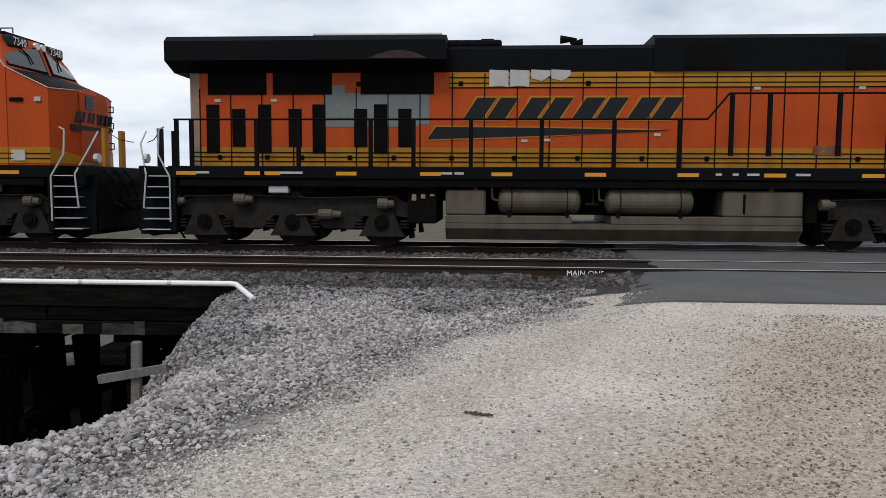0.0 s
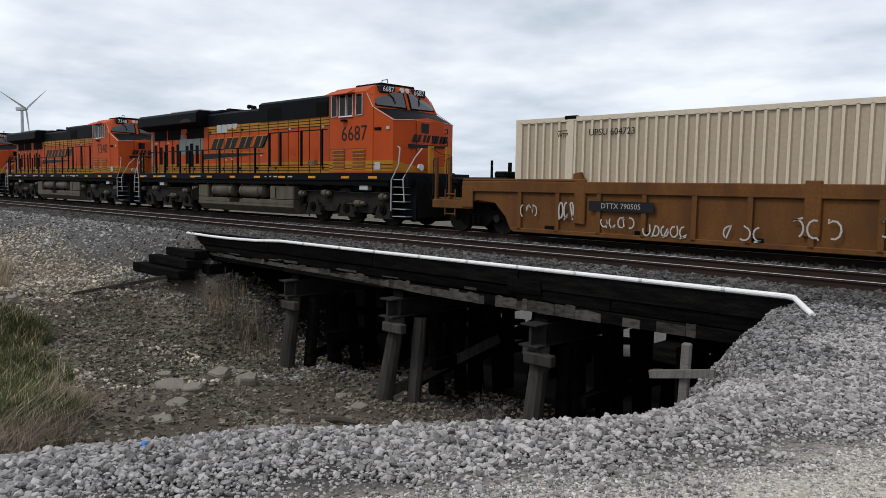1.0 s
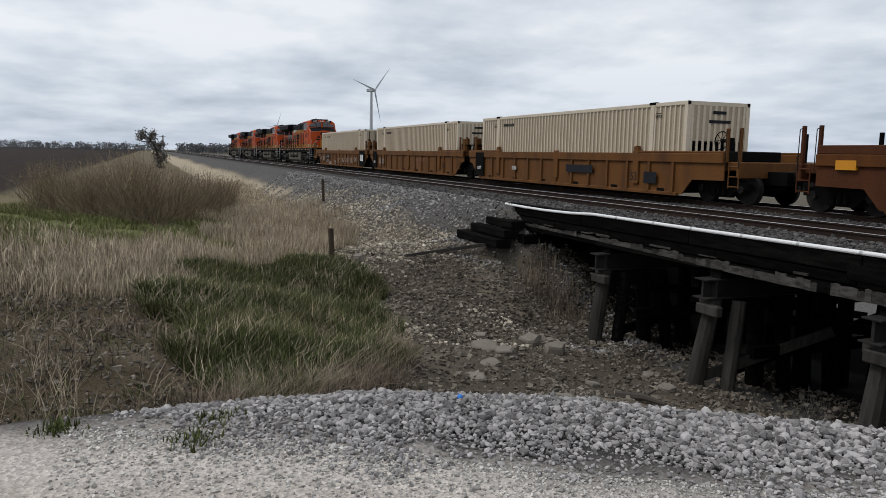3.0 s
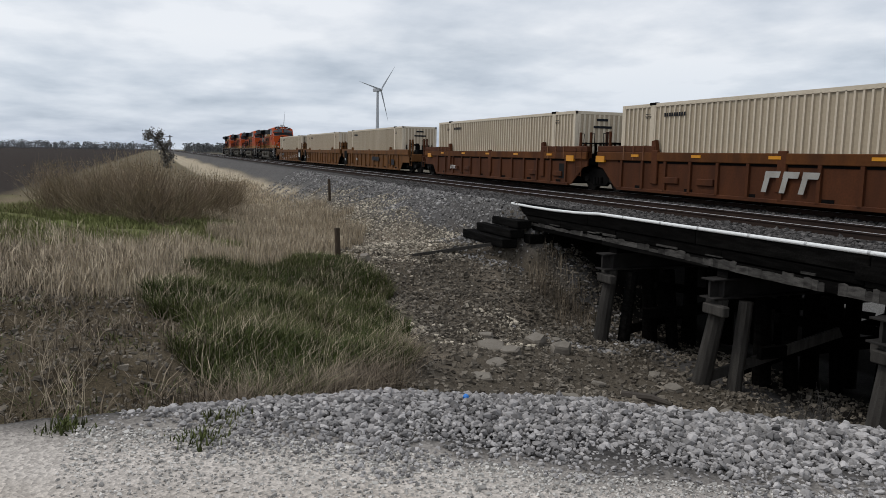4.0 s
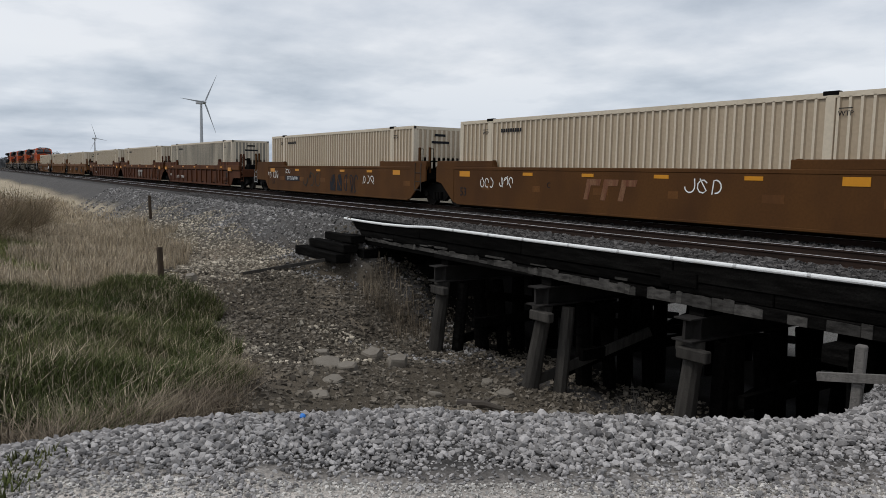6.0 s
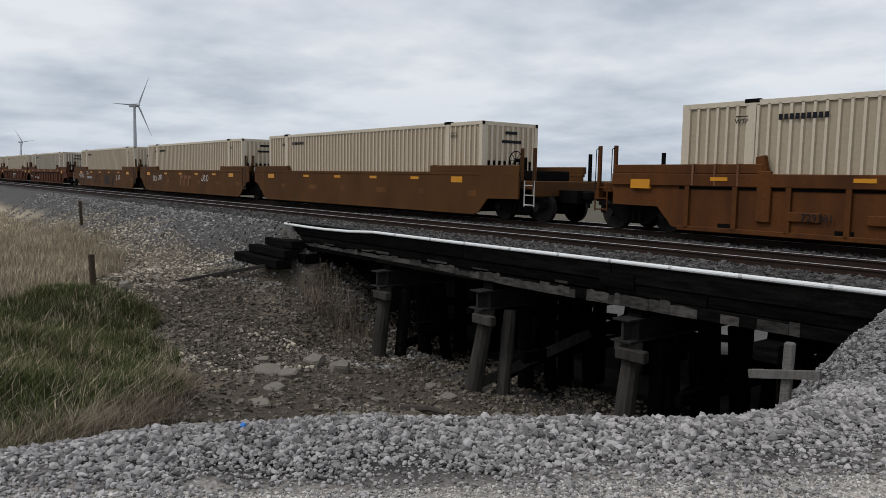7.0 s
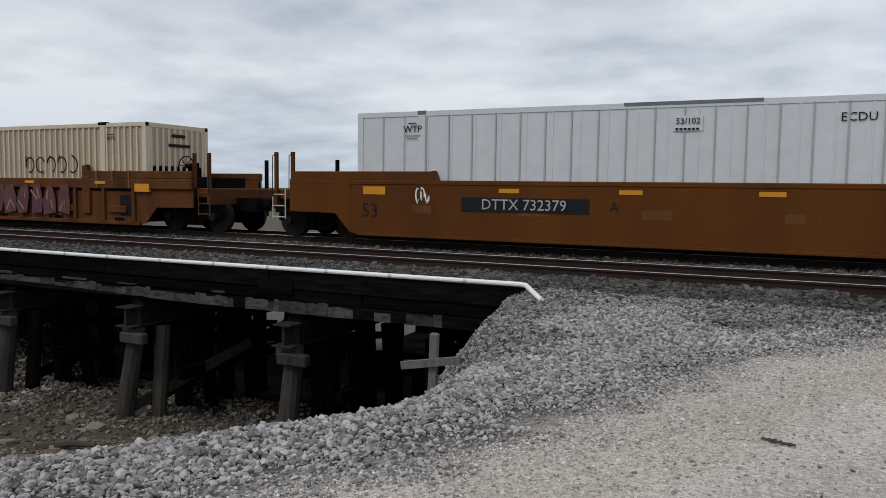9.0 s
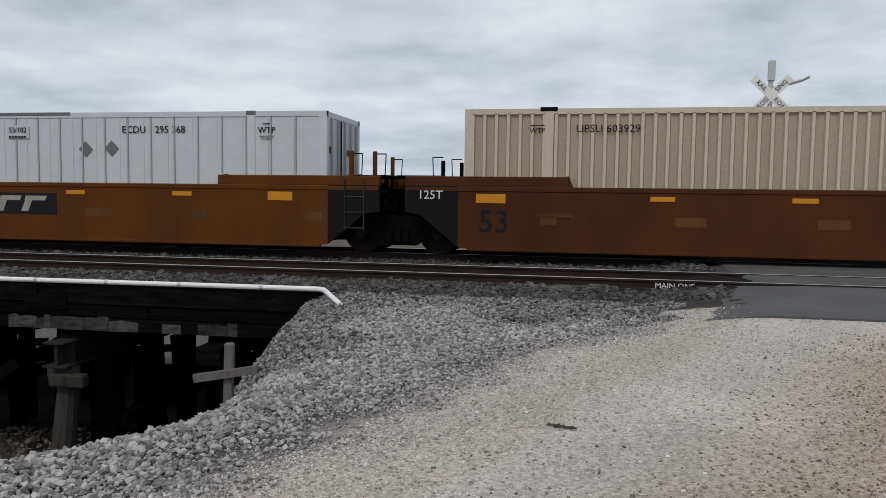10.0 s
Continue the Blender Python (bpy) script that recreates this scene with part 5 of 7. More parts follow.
    P("cab_corner", bx(6.5, 6.53, -1.506, -1.5, 2.2, 4.5), M_RUST)
    P("notice", bx(9.0, 9.32, -1.50, -1.46, 1.9, 2.14), M_SPRAY)
    P("roof_unit", bx(7.1, 8.5, -0.8, 0.8, 4.74, 4.86, cut=0.03), M_DARK)
    P("antenna", rods([(8.2, -0.5, 4.86), (8.2, -0.5, 4.98), (8.5, -0.5, 4.98), (8.5, -0.5, 4.86)], 0.015, 5), M_DARK)
    P("sun_visor", along(bmesh.new(), [(-1.5, 4.60), (-1.86, 4.44), (-1.86, 4.42), (-1.5, 4.56)], 6.66, 7.95), M_ORANGE)
    for x0, x1 in ((6.66, 6.98), (7.12, 7.46), (7.55, 7.85), (8.04, 8.38)):
        w = P("side_window", bx(x0, x1, -1.515, -1.5, 3.74, 4.42), M_CABGLASS)
        for a in (x0, x1):
            part("window_trim", bx(a - 0.014, a + 0.014, -1.53, -1.505, 3.72, 4.44), M_SILVER, w)
        part("window_trim", bx(x0, x1, -1.53, -1.505, 3.715, 3.74), M_SILVER, w)
    P("window_ledge", bx(7.1, 7.88, -1.56, -1.5, 3.69, 3.72), M_WHITE)
    P("arm_rest", bx(7.3, 7.55, -1.62, -1.5, 3.54, 3.6), M_DARK)
    lettering("number", number, 0.72, Matrix.Translation((7.92, -1.506, 3.1)), M_LETTER, root)
    # two raked panes meeting in a shallow V, in black gaskets
    for s in (-1, 1):
        def face(u, v, out):
            a, b = Vector((8.52, s * 1.48, 4.5)), Vector((8.79, 0, 4.72))
            c, e = Vector((8.93, s * 1.48, 3.96)), Vector((9.1, 0, 3.9))
            p = (a * (1 - u) + b * u) * (1 - v) + (c * (1 - u) + e * u) * v
            return p + Vector((0.86, s * 0.1, 0.45)) * out
        for nm, m, u0, u1, v0, v1, out in (("gasket", M_DARK, 0.06, 0.95, 0.16, 0.93, 0.025), ("windshield", M_GLASS, 0.1, 0.91, 0.22, 0.88, 0.045)):
            w = P(nm, hull([tuple(face(u, v, o)) for u in (u0, u1) for v in (v0, v1) for o in (out, -0.05)], False), m)
        part("wiper", rods([face(0.45, 0.1, 0.09), face(0.6, 0.5, 0.09), face(0.62, 0.75, 0.09)], 0.016), M_DARK, w)
        y = s * 0.72
        b = P("number_board", bx(8.4, 8.80, y - 0.34, y + 0.34, 4.48, 4.73, cut=0.03), M_LETTER)
        lettering("number", number, 0.25, Matrix.Translation((8.806, y, 4.605)) @ Matrix.Rotation(radians(90), 4, "Z"), M_WHITE, b)
    # nose, bevelled towards the front
    P("nose", hull([(8.88, 1.48, 1.8), (9.85, 1.4, 1.8), (10.13, 0.7, 1.8), (8.9, 1.48, 3.93), (9.85, 1.4, 3.5), (10.1, 0.7, 3.53), (10.08, 0, 3.62), (8.95, 0, 3.97)]), M_ORANGE)
    P("nose_deck", hull([(9.0, 1.36, 3.80), (9.84, 1.32, 3.42), (10.06, 0.68, 3.45), (9.0, 1.36, 3.925), (9.84, 1.32, 3.54), (10.06, 0.68, 3.56), (10.04, 0, 3.645), (9.0, 0, 3.985)]), M_BLACK)
    P("nose_band", hull([(8.94, 1.497, 1.84), (9.86, 1.415, 1.84), (10.145, 0.71, 1.84), (8.94, 1.497, 2.2), (9.86, 1.415, 2.2), (10.145, 0.71, 2.02), (10.14, 0.4, 1.95)]), M_YELLOW)
    for z in (1.95, 2.06):
        P("pinstripe", beam(bmesh.new(), (8.94, -1.5, z), (9.86, -1.418, z), 0.02, 0.02), M_BLACK)
    P("brake_handle", bx(9.0, 9.3, -1.495, -1.45, 3.2, 3.28), M_DARK)
    P("bell_cover", bx(9.55, 9.7, -1.45, -1.41, 3.2, 3.3), M_SPRAY)
    for z in (2.4, 2.9, 3.3):
        P("nose_grab", rods([(10.1, 0.75, z), (10.24, 0.75, z), (10.24, 0.75, z - 0.14), (10.1, 0.75, z - 0.14)], 0.014, 5), M_DARK)
    P("nose_door", bx(10.1, 10.165, -0.6, 0.1, 1.9, 3.52, cut=0.02), M_ORANGE)
    P("nose_window", bx(10.16, 10.178, -0.42, -0.08, 3.12, 3.44, cut=0.006), M_CABGLASS)
    for k in range(4):
        y = -0.78 + k * 0.42
        for a in (0.0, 0.17):
            bm = along(bmesh.new(), [(y + a, 2.82), (y + a + 0.12, 2.82), (y + a + 0.2, 3.06), (y + a + 0.08, 3.06)], 9.98, 10.172)
            P("emblem_block", bm, M_LETTER)
    P("emblem_bar", along(bmesh.new(), [(-0.9, 2.62), (0.85, 2.68), (0.85, 2.74), (-0.9, 2.74)], 9.98, 10.172), M_LETTER)
    for sgn in (-1, 1):
        P("trim_line", rods([(8.6, sgn * 1.5, 4.42), (8.92, sgn * 1.5, 3.96), (9.86, sgn * 1.41, 3.5), (10.1, sgn * 0.7, 3.53)], 0.014, 5), M_SPRAY)
    for y in (-0.12, 0.12):
        P("headlight", rod(bmesh.new(), (8.7, y, 4.62), (8.86, y, 4.62), 0.09, 12), M_SILVER)
    for ob in root.children:
        if ob not in behind:
            ob.matrix_basis = Matrix.Translation((-0.12, 0, -0.036)) @ Matrix.Diagonal((1, 1, 1.02, 1)) @ ob.matrix_basis
    # end steps, handrails and pilots at both ends
    for d in (1, -1):
        e = 9.8 * d
        P("pilot", prism(bmesh.new(), [(e, 1.5), (e + d * 0.75, 1.5), (e + d * 0.95, 0.35), (e + d * 0.6, 0.2), (e, 0.4)], -1.1, 1.1), M_DARK)
        P("end_plate", bx(*sorted((e + d * 0.55, e + d * 0.75)), -1.45, 1.45, 1.35, 1.8, cut=0.02), M_BLACK)
        P("coupler", bx(*sorted((e + d * 0.8, e + d * 1.36)), -0.15, 0.15, 0.75, 1.05, cut=0.04), M_DARK)
        for y in (-1.48, 1.08):
            st = P("step_well", bx(*sorted((e - d * 0.12, e + d * 0.03)), y, y + 0.4, 0.3, 1.78, cut=0.02), M_BLACK)
            part("step_back", bx(*sorted((e + d * 0.03, e + d * 0.85)), y + 0.3, y + 0.4, 0.25, 1.6), M_BLACK, st)
            for k in range(6):
                part("step", bx(*sorted((e + d * 0.03, e + d * (0.5 + 0.035 * k))), y, y + 0.3, 1.56 - k * 0.24, 1.58 - k * 0.24), M_SILVER, st)
        P("grab_iron", rods([(e + d * 0.0, -1.52, 0.55), (e + d * 0.0, -1.52, 1.55), (e + d * 0.28, -1.46, 2.05), (e + d * 0.28, -1.4, 2.6), (e + d * 0.16, -1.4, 2.66)], 0.02), M_SPRAY)
        P("grab_iron", rods([(e + d * 0.62, -1.5, 0.85), (e + d * 0.55, -1.5, 1.6), (e + d * 0.8, -1.2, 2.3), (e + d * 0.8, -0.9, 2.6)], 0.02), M_SPRAY)
        for k in range(3):
            P("m_u_cable", rods([(e + d * 0.76, -0.6 + k * 0.5, 1.7), (e + d * 1.0, -0.55 + k * 0.5, 1.35), (e + d * 1.2, -0.5 + k * 0.5, 1.55)], 0.025, 5), M_DARK)
        P("end_chain", rods([(e + d * 0.7, -0.4, 2.66), (e + d * 0.95, -0.2, 2.45), (e + d * 1.2, 0.0, 2.4)], 0.012, 4), M_DARK)
        P("end_post", bx(*sorted((e + d * 0.66, e + d * 0.74)), -0.5, -0.3, 1.8, 2.7), M_BLACK if d < 0 else M_YELLOW)
        P("end_post", bx(*sorted((e + d * 0.66, e + d * 0.74)), 0.3, 0.5, 1.8, 2.7), M_BLACK if d < 0 else M_YELLOW)
        for k in range(4):
            y = -0.7 + k * 0.45
            P("air_hose", rods([(e + d * 0.8, y, 1.4), (e + d * 1.0, y, 1.0), (e + d * 1.25, y, 0.85)], 0.03, 5), M_DARK)
        P("ditch_light", rod(bmesh.new(), (e + d * 0.74, -0.95, 1.98), (e + d * 0.84, -0.95, 1.98), 0.11, 10), M_SILVER)
    # walkway handrail
    posts = [-9.64, -9.3, -7.83, -6.89, -5.29, -4.35, -3.1, -1.58, -0.04, 1.33]
    for x in posts:
        P("handrail_post", bx(x - 0.045, x + 0.045, -1.5, -1.44, 1.8, 2.82), M_BLACK)
    for z in (2.82,):
        P("handrail", rods([(-9.7, -1.47, z), (1.9, -1.47, z), (2.34, -1.47, 3.36), (6.22, -1.47, 3.36)], 0.022), M_BLACK)
    for x in (2.4, 3.18, 4.6, 5.9):
        P("handrail_post", bx(x - 0.045, x + 0.045, -1.5, -1.44, 2.05, 3.36), M_BLACK)
    for x in (-9.65, -8.1, -7.75, -6.05, -4.2, -2.65, -0.65, 1.3, 3.1, 5.1, 7.1, 8.6):
        P("reflector", bx(x, x + 0.45, -1.512, -1.5, 1.60, 1.68), M_TARP)
    # fuel tank with air reservoirs
    P("fuel_tank", along(bmesh.new(), [(-1.4, 0.57), (-1.4, 0.46), (-1.15, 0.2), (1.15, 0.2), (1.4, 0.46), (1.4, 0.57)], -3.65, 3.98), M_TANK)
    for a, b in ((-3.65, -0.9), (-0.05, 3.98)):
        P("tank_ledge", bx(a, b, -1.4, 1.4, 0.57, 0.745, cut=0.015), M_TANK)
    for a, b in ((-3.65, -2.77), (2.3, 3.98)):
        P("tank_end", bx(a, b, -1.4, 1.4, 0.745, 1.3, cut=0.04), M_TANK)
    for a, b in ((-2.5, -0.7), (-0.16, 1.72)):
        bm = rod(bmesh.new(), (a + 0.12, -1.15, 1.07), (b - 0.12, -1.15, 1.07), 0.28, 24)
        for e, g in ((a, 1), (b, -1)):
            rod(bm, (e + g * 0.12, -1.15, 1.07), (e + g * 0.05, -1.15, 1.07), 0.28, 24, 0.24)
            rod(bm, (e + g * 0.05, -1.15, 1.07), (e, -1.15, 1.07), 0.24, 24, 0.13)
        res = P("air_reservoir", bm, M_TANK)
        for x in (a + 0.3, b - 0.3):
            part("strap", rod(bmesh.new(), (x - 0.015, -1.15, 1.07), (x + 0.015, -1.15, 1.07), 0.286, 24), M_TRUCK, res)
        for x in (a + 0.25, b - 0.3):
            P("drain_valve", rods([(x, -1.38, 0.72), (x, -1.38, 0.86)], 0.05, 8), M_DARK)
        P("air_pipe", rods([(a, -1.15, 1.07), (a - 0.12, -1.15, 1.1), (a - 0.14, -1.15, 1.35)], 0.022, 6), M_SPRAYTAN)
    P("valve_pipe", rods([(-0.6, -1.2, 1.0), (-0.3, -1.2, 1.0), (-0.43, -1.2, 1.0), (-0.43, -1.2, 1.42)], 0.03, 6), M_TRUCK)
    for x in (-3.0, 3.35):
        P("filler_cap", rod(bmesh.new(), (x, -1.25, 1.3), (x, -1.25, 1.42), 0.06, 10), M_REDCAP)
    P("sight_glass", bx(2.72, 2.77, -1.412, -1.39, 0.82, 1.24), M_DARK)
    P("tank_core", bx(-3.6, 3.9, -0.7, 0.7, 0.75, 1.5), M_DARK)
    P("equipment_box", bx(-4.5, -3.85, -1.3, 0.9, 0.55, 1.45, cut=0.03), M_DARK)
    for k in range(3):
        P("valve_block", bx(-4.4 + k * 0.2, -4.3 + k * 0.2, -1.34, -1.29, 1.05 + 0.05 * k, 1.2, cut=0.01), M_SPRAYTAN)
    P("equipment_box", bx(4.1, 4.6, -1.2, 0.9, 0.6, 1.45, cut=0.03), M_DARK)
    for x in (-9.0, 6.6):
        P("junction_box", bx(x + 1.4, x + 1.85, -1.42, -1.2, 1.2, 1.5, cut=0.02), M_SILVER)
    hb = rods([(-0.82, -0.3, 4.45), (-0.82, -0.3, 4.7)], 0.05)
    for z, a, b in ((4.72, -1.12, -0.75), (4.64, -0.62, -0.9)):
        rod(hb, (a, -0.3, z), (b, -0.3, z), 0.1, 8, 0.03)
    P("horn", hb, M_DARK)
    P("exhaust_stack", bx(-2.95, -2.6, -0.4, 0.4, 4.6, 4.74, cut=0.04), M_DARK)
    # piping and boxes hung below the frame
    rnd = random.Random(31)
    for k in range(16):
        x = -9.3 + k * 1.2
        if abs(x - 0.2) < 3.9:
            continue
        P("pipe", rods([(x, -1.3, 1.5), (x + 0.1, -1.32, 1.36), (x + rnd.uniform(0.5, 1.0), -1.32, 1.34)], rnd.uniform(0.02, 0.04), 6), M_TRUCK)
        P("brake_gear", bx(x, x + rnd.uniform(0.15, 0.4), -1.3, -1.05, rnd.uniform(1.12, 1.25), rnd.uniform(1.35, 1.5), cut=0.02), M_DARK)
    P("air_line", rods([(-9.4, -1.4, 1.44), (9.4, -1.4, 1.44)], 0.03, 6), M_DARK)
    P("side_rail", bx(-9.6, 9.6, -1.46, -1.38, 1.36, 1.52), M_DARK)
    # trucks
    for xc in (-7.1, 7.1):
        t = P("truck", bx(xc - 2.6, xc + 2.6, -0.6, 0.6, 0.36, 1.1), M_DARK)
        for y in (-1.2, 1.02):
            fr = prism(bmesh.new(), [(xc - 2.75, 0.62), (xc - 2.75, 0.95), (xc - 2.2, 1.12), (xc + 2.2, 1.12), (xc + 2.75, 0.95), (xc + 2.75, 0.62), (xc + 2.45, 0.7), (xc + 1.6, 0.7),
                                     (xc + 1.35, 0.42), (xc + 0.7, 0.42), (xc + 0.45, 0.7), (xc - 0.45, 0.7), (xc - 0.7, 0.42), (xc - 1.35, 0.42), (xc - 1.6, 0.7), (xc - 2.45, 0.7)], y, y + 0.18)
            part("side_frame", fr, M_TRUCK, t)
            for k in (-2.02, 0, 2.02):
                part("axle_box", prism(bmesh.new(), [(xc + k - 0.52, 0.25), (xc + k - 0.46, 0.34), (xc + k - 0.24, 0.82), (xc + k + 0.24, 0.82), (xc + k + 0.46, 0.34), (xc + k + 0.52, 0.25)], y - 0.06, y + 0.2), M_TRUCK, t)
                bm = rod(bmesh.new(), (xc + k, y - 0.11, 0.56), (xc + k, y, 0.56), 0.17, 14)
                rod(bm, (xc + k, y - 0.15, 0.56), (xc + k, y - 0.1, 0.56), 0.09, 10)
                part("axle_cap", bm, M_DARK, t)
                for j in (-0.52, 0.52):
                    bm = bmesh.new()
                    for q in range(3):
                        rod(bm, (xc + k + j, y - 0.02, 0.44 + q * 0.07), (xc + k + j, y - 0.02, 0.475 + q * 0.07), 0.11, 9)
                    part("rubber_spring", bm, M_TRUCK, t)
                part("brake_shoe", prism(bmesh.new(), [(xc + k + 0.6, 0.2), (xc + k + 0.72, 0.22), (xc + k + 0.66, 0.5), (xc + k + 0.58, 0.48)], y + 0.1, y + 0.3), M_DARK, t)
            for k, z, ln, r in ((-2.75, 1.02, 0.3, 0.12), (-1.3, 1.06, 0.42, 0.13), (0.62, 0.74, 0.5, 0.12), (1.95, 0.98, 0.35, 0.13)):
                bm = rod(bmesh.new(), (xc + k, y - 0.12, z), (xc + k + ln * 0.6, y - 0.12, z), r, 12)
                rod(bm, (xc + k + ln * 0.6, y - 0.12, z), (xc + k + ln, y - 0.12, z), r * 0.75, 12, r * 0.6)
                part("brake_cylinder", bm, M_TANK, t)
            part("brake_pipe", rods([(xc - 2.5, y - 0.1, 1.12), (xc - 1.0, y - 0.1, 1.16), (xc + 0.4, y - 0.1, 1.1), (xc + 2.3, y - 0.1, 1.14), (xc + 2.5, y - 0.1, 1.0)], 0.016, 5), M_TRUCK, t)
            part("push_rod", rods([(xc + 0.1, y - 0.1, 0.72), (xc + 0.65, y - 0.1, 0.74)], 0.016, 6), M_TANK, t)
            part("sand_hose", rods([(xc - 2.7, y + 0.1, 0.9), (xc - 2.72, y + 0.12, 0.4), (xc - 2.6, y + 0.2, 0.15)], 0.025, 6), M_DARK, t)
            part("transom", prism(bmesh.new(), [(xc - 0.55, 1.1), (xc - 0.35, 1.26), (xc + 0.1, 1.26), (xc + 0.3, 1.1)], y - 0.04, y + 0.1), M_TRUCK, t)
        for k in (-2.02, 0, 2.02):
            for y in (-0.85, 0.71):
                part("wheel", rod(bmesh.new(), (xc + k, y, 0.533), (xc + k, y + 0.14, 0.533), 0.533, 28), M_TRUCK, t)
    movers.append((root, u))
    return root


LOCO_U = -14.85
loco = locomotive(LOCO_U, "6687", True)
for k, num in enumerate(("7340",)):
    locomotive(LOCO_U - 22.35, num, False)
for k in (2, 3):
    c = copy_thing(movers[-1 - (k - 2)][0], pose(0, TRACK_FAR, 0))
    movers.append((c, LOCO_U - 22.35 * k))

# ---------------- far things ----------------


def turbine(az, dist, hub, blade, name_label):
    x, y = -math.sin(radians(az)) * dist, math.cos(radians(az)) * dist
    root = empty("wind_turbine", pose(x, y, -1, 0, 0, az + 48), name_label, "wind turbine", "wind farm")
    part("tower", rod(bmesh.new(), (0, 0, 0), (0, 0, hub + 1), 2.4, 14, 1.4), M_TURBINE, root)
    part("nacelle", bx(-1.9, 1.9, -4.5, 7, hub - 1, hub + 3, cut=0.6), M_TURBINE, root)
    rotor = part("rotor", rod(bmesh.new(), (0, -1.8, 0), (0, 1.2, 0), 1.0, 12, 1.7), M_TURBINE, root)
    rotor.matrix_basis = pose(0, -5.6, hub + 1)
    for k in range(3):
        a = radians(120 * k)
        bm = bmesh.new()
        ring = []
        for f, ch, th in ((0.02, 0.9, 0.9), (0.16, 2.0, 0.6), (0.55, 1.2, 0.3), (1.0, 0.3, 0.08)):
            r = f * blade
            pts = [(-ch * 0.4, -th), (ch * 0.6, -th * 0.3), (ch * 0.6, th * 0.3), (-ch * 0.4, th)]
            ring.append([bm.verts.new((math.cos(a) * r - math.sin(a) * p, q, math.sin(a) * r + math.cos(a) * p)) for p, q in pts])
        for r0, r1 in zip(ring, ring[1:]):
            for i in range(4):
                bm.faces.new((r0[i], r0[i - 1], r1[i - 1], r1[i]))
        bm.faces.new(ring[0])
        bm.faces.new(ring[-1][::-1])
        part("blade", bm, M_TURBINE, rotor)
    return rotor, hub


rotors = [turbine(74.02, 950, 79, 40, "pale grey three-bladed wind turbine turning over the fields"), turbine(81.05, 2300, 77, 42, "far pale wind turbine on the skyline"),
          turbine(5.65, 1600, 79, 42, "pale wind turbine beyond the tracks")]


def crossing_signal():
    root = empty("crossing_signal", pose(5.0, 21.8, -0.2), "white level crossing mast with crossbuck and red flashing lamps", "signal")
    part("mast", rods([(0, 0, 0), (0, 0, 5.25)], 0.065, 12), M_SILVER, root)
    part("mast_cap", bx(-0.09, 0.09, -0.12, 0.02, 4.75, 5.3, cut=0.02), M_SILVER, root)
    for s, words in ((1, ("RAIL", "ROAD")), (-1, ("CROS", "SING"))):
        rot = Matrix.Translation((0, -0.1 - 0.012 * s, 4.36)) @ Matrix.Rotation(radians(45 * s), 4, "Y")
        bm = bx(-0.68, 0.68, -0.01, 0.0, -0.115, 0.115)
        bm.transform(rot)
        blade = part("crossbuck_board", bm, M_WHITE, root)
        for k, w in enumerate(words):
            lettering("board_lettering", w, 0.17, rot @ Matrix.Translation(((-0.36 if k == 0 else 0.36), -0.013, 0)), M_LETTER, blade)
    part("track_count_sign", bx(-0.25, 0.25, -0.1, -0.08, 3.6, 3.8), M_WHITE, root)
    part("lamp_arm", rods([(-0.5, -0.05, 2.98), (0.5, -0.05, 2.98)], 0.035), M_SILVER, root)
    for x, lit in ((-0.42, False), (0.42, True)):
        d = part("lamp_disc", rod(bmesh.new(), (x, -0.1, 2.98), (x, -0.07, 2.98), 0.31, 24), M_DARK, root)
        part("lamp_hood", rod(bmesh.new(), (x, -0.28, 2.99), (x, -0.1, 2.99), 0.17, 16), M_DARK, d)
        part("lens", rod(bmesh.new(), (x, -0.285, 2.98), (x, -0.281, 2.98), 0.14, 18), M_RED if lit else M_DIMRED, d)
    part("bell_arm", rods([(0, 0, 4.55), (0.75, -0.1, 4.75), (0.95, -0.1, 4.85)], 0.045), M_SILVER, root)
    part("relay_box", bx(-0.2, 0.2, 0.1, 0.4, 0.3, 0.9, cut=0.02), M_SILVER, root)


M_RED = glow("lit_red_lens", (1.0, 0.06, 0.02), 7)
M_DIMRED = material("unlit_red_lens", (0.25, 0.01, 0.01), None, 0.3)
crossing_signal()


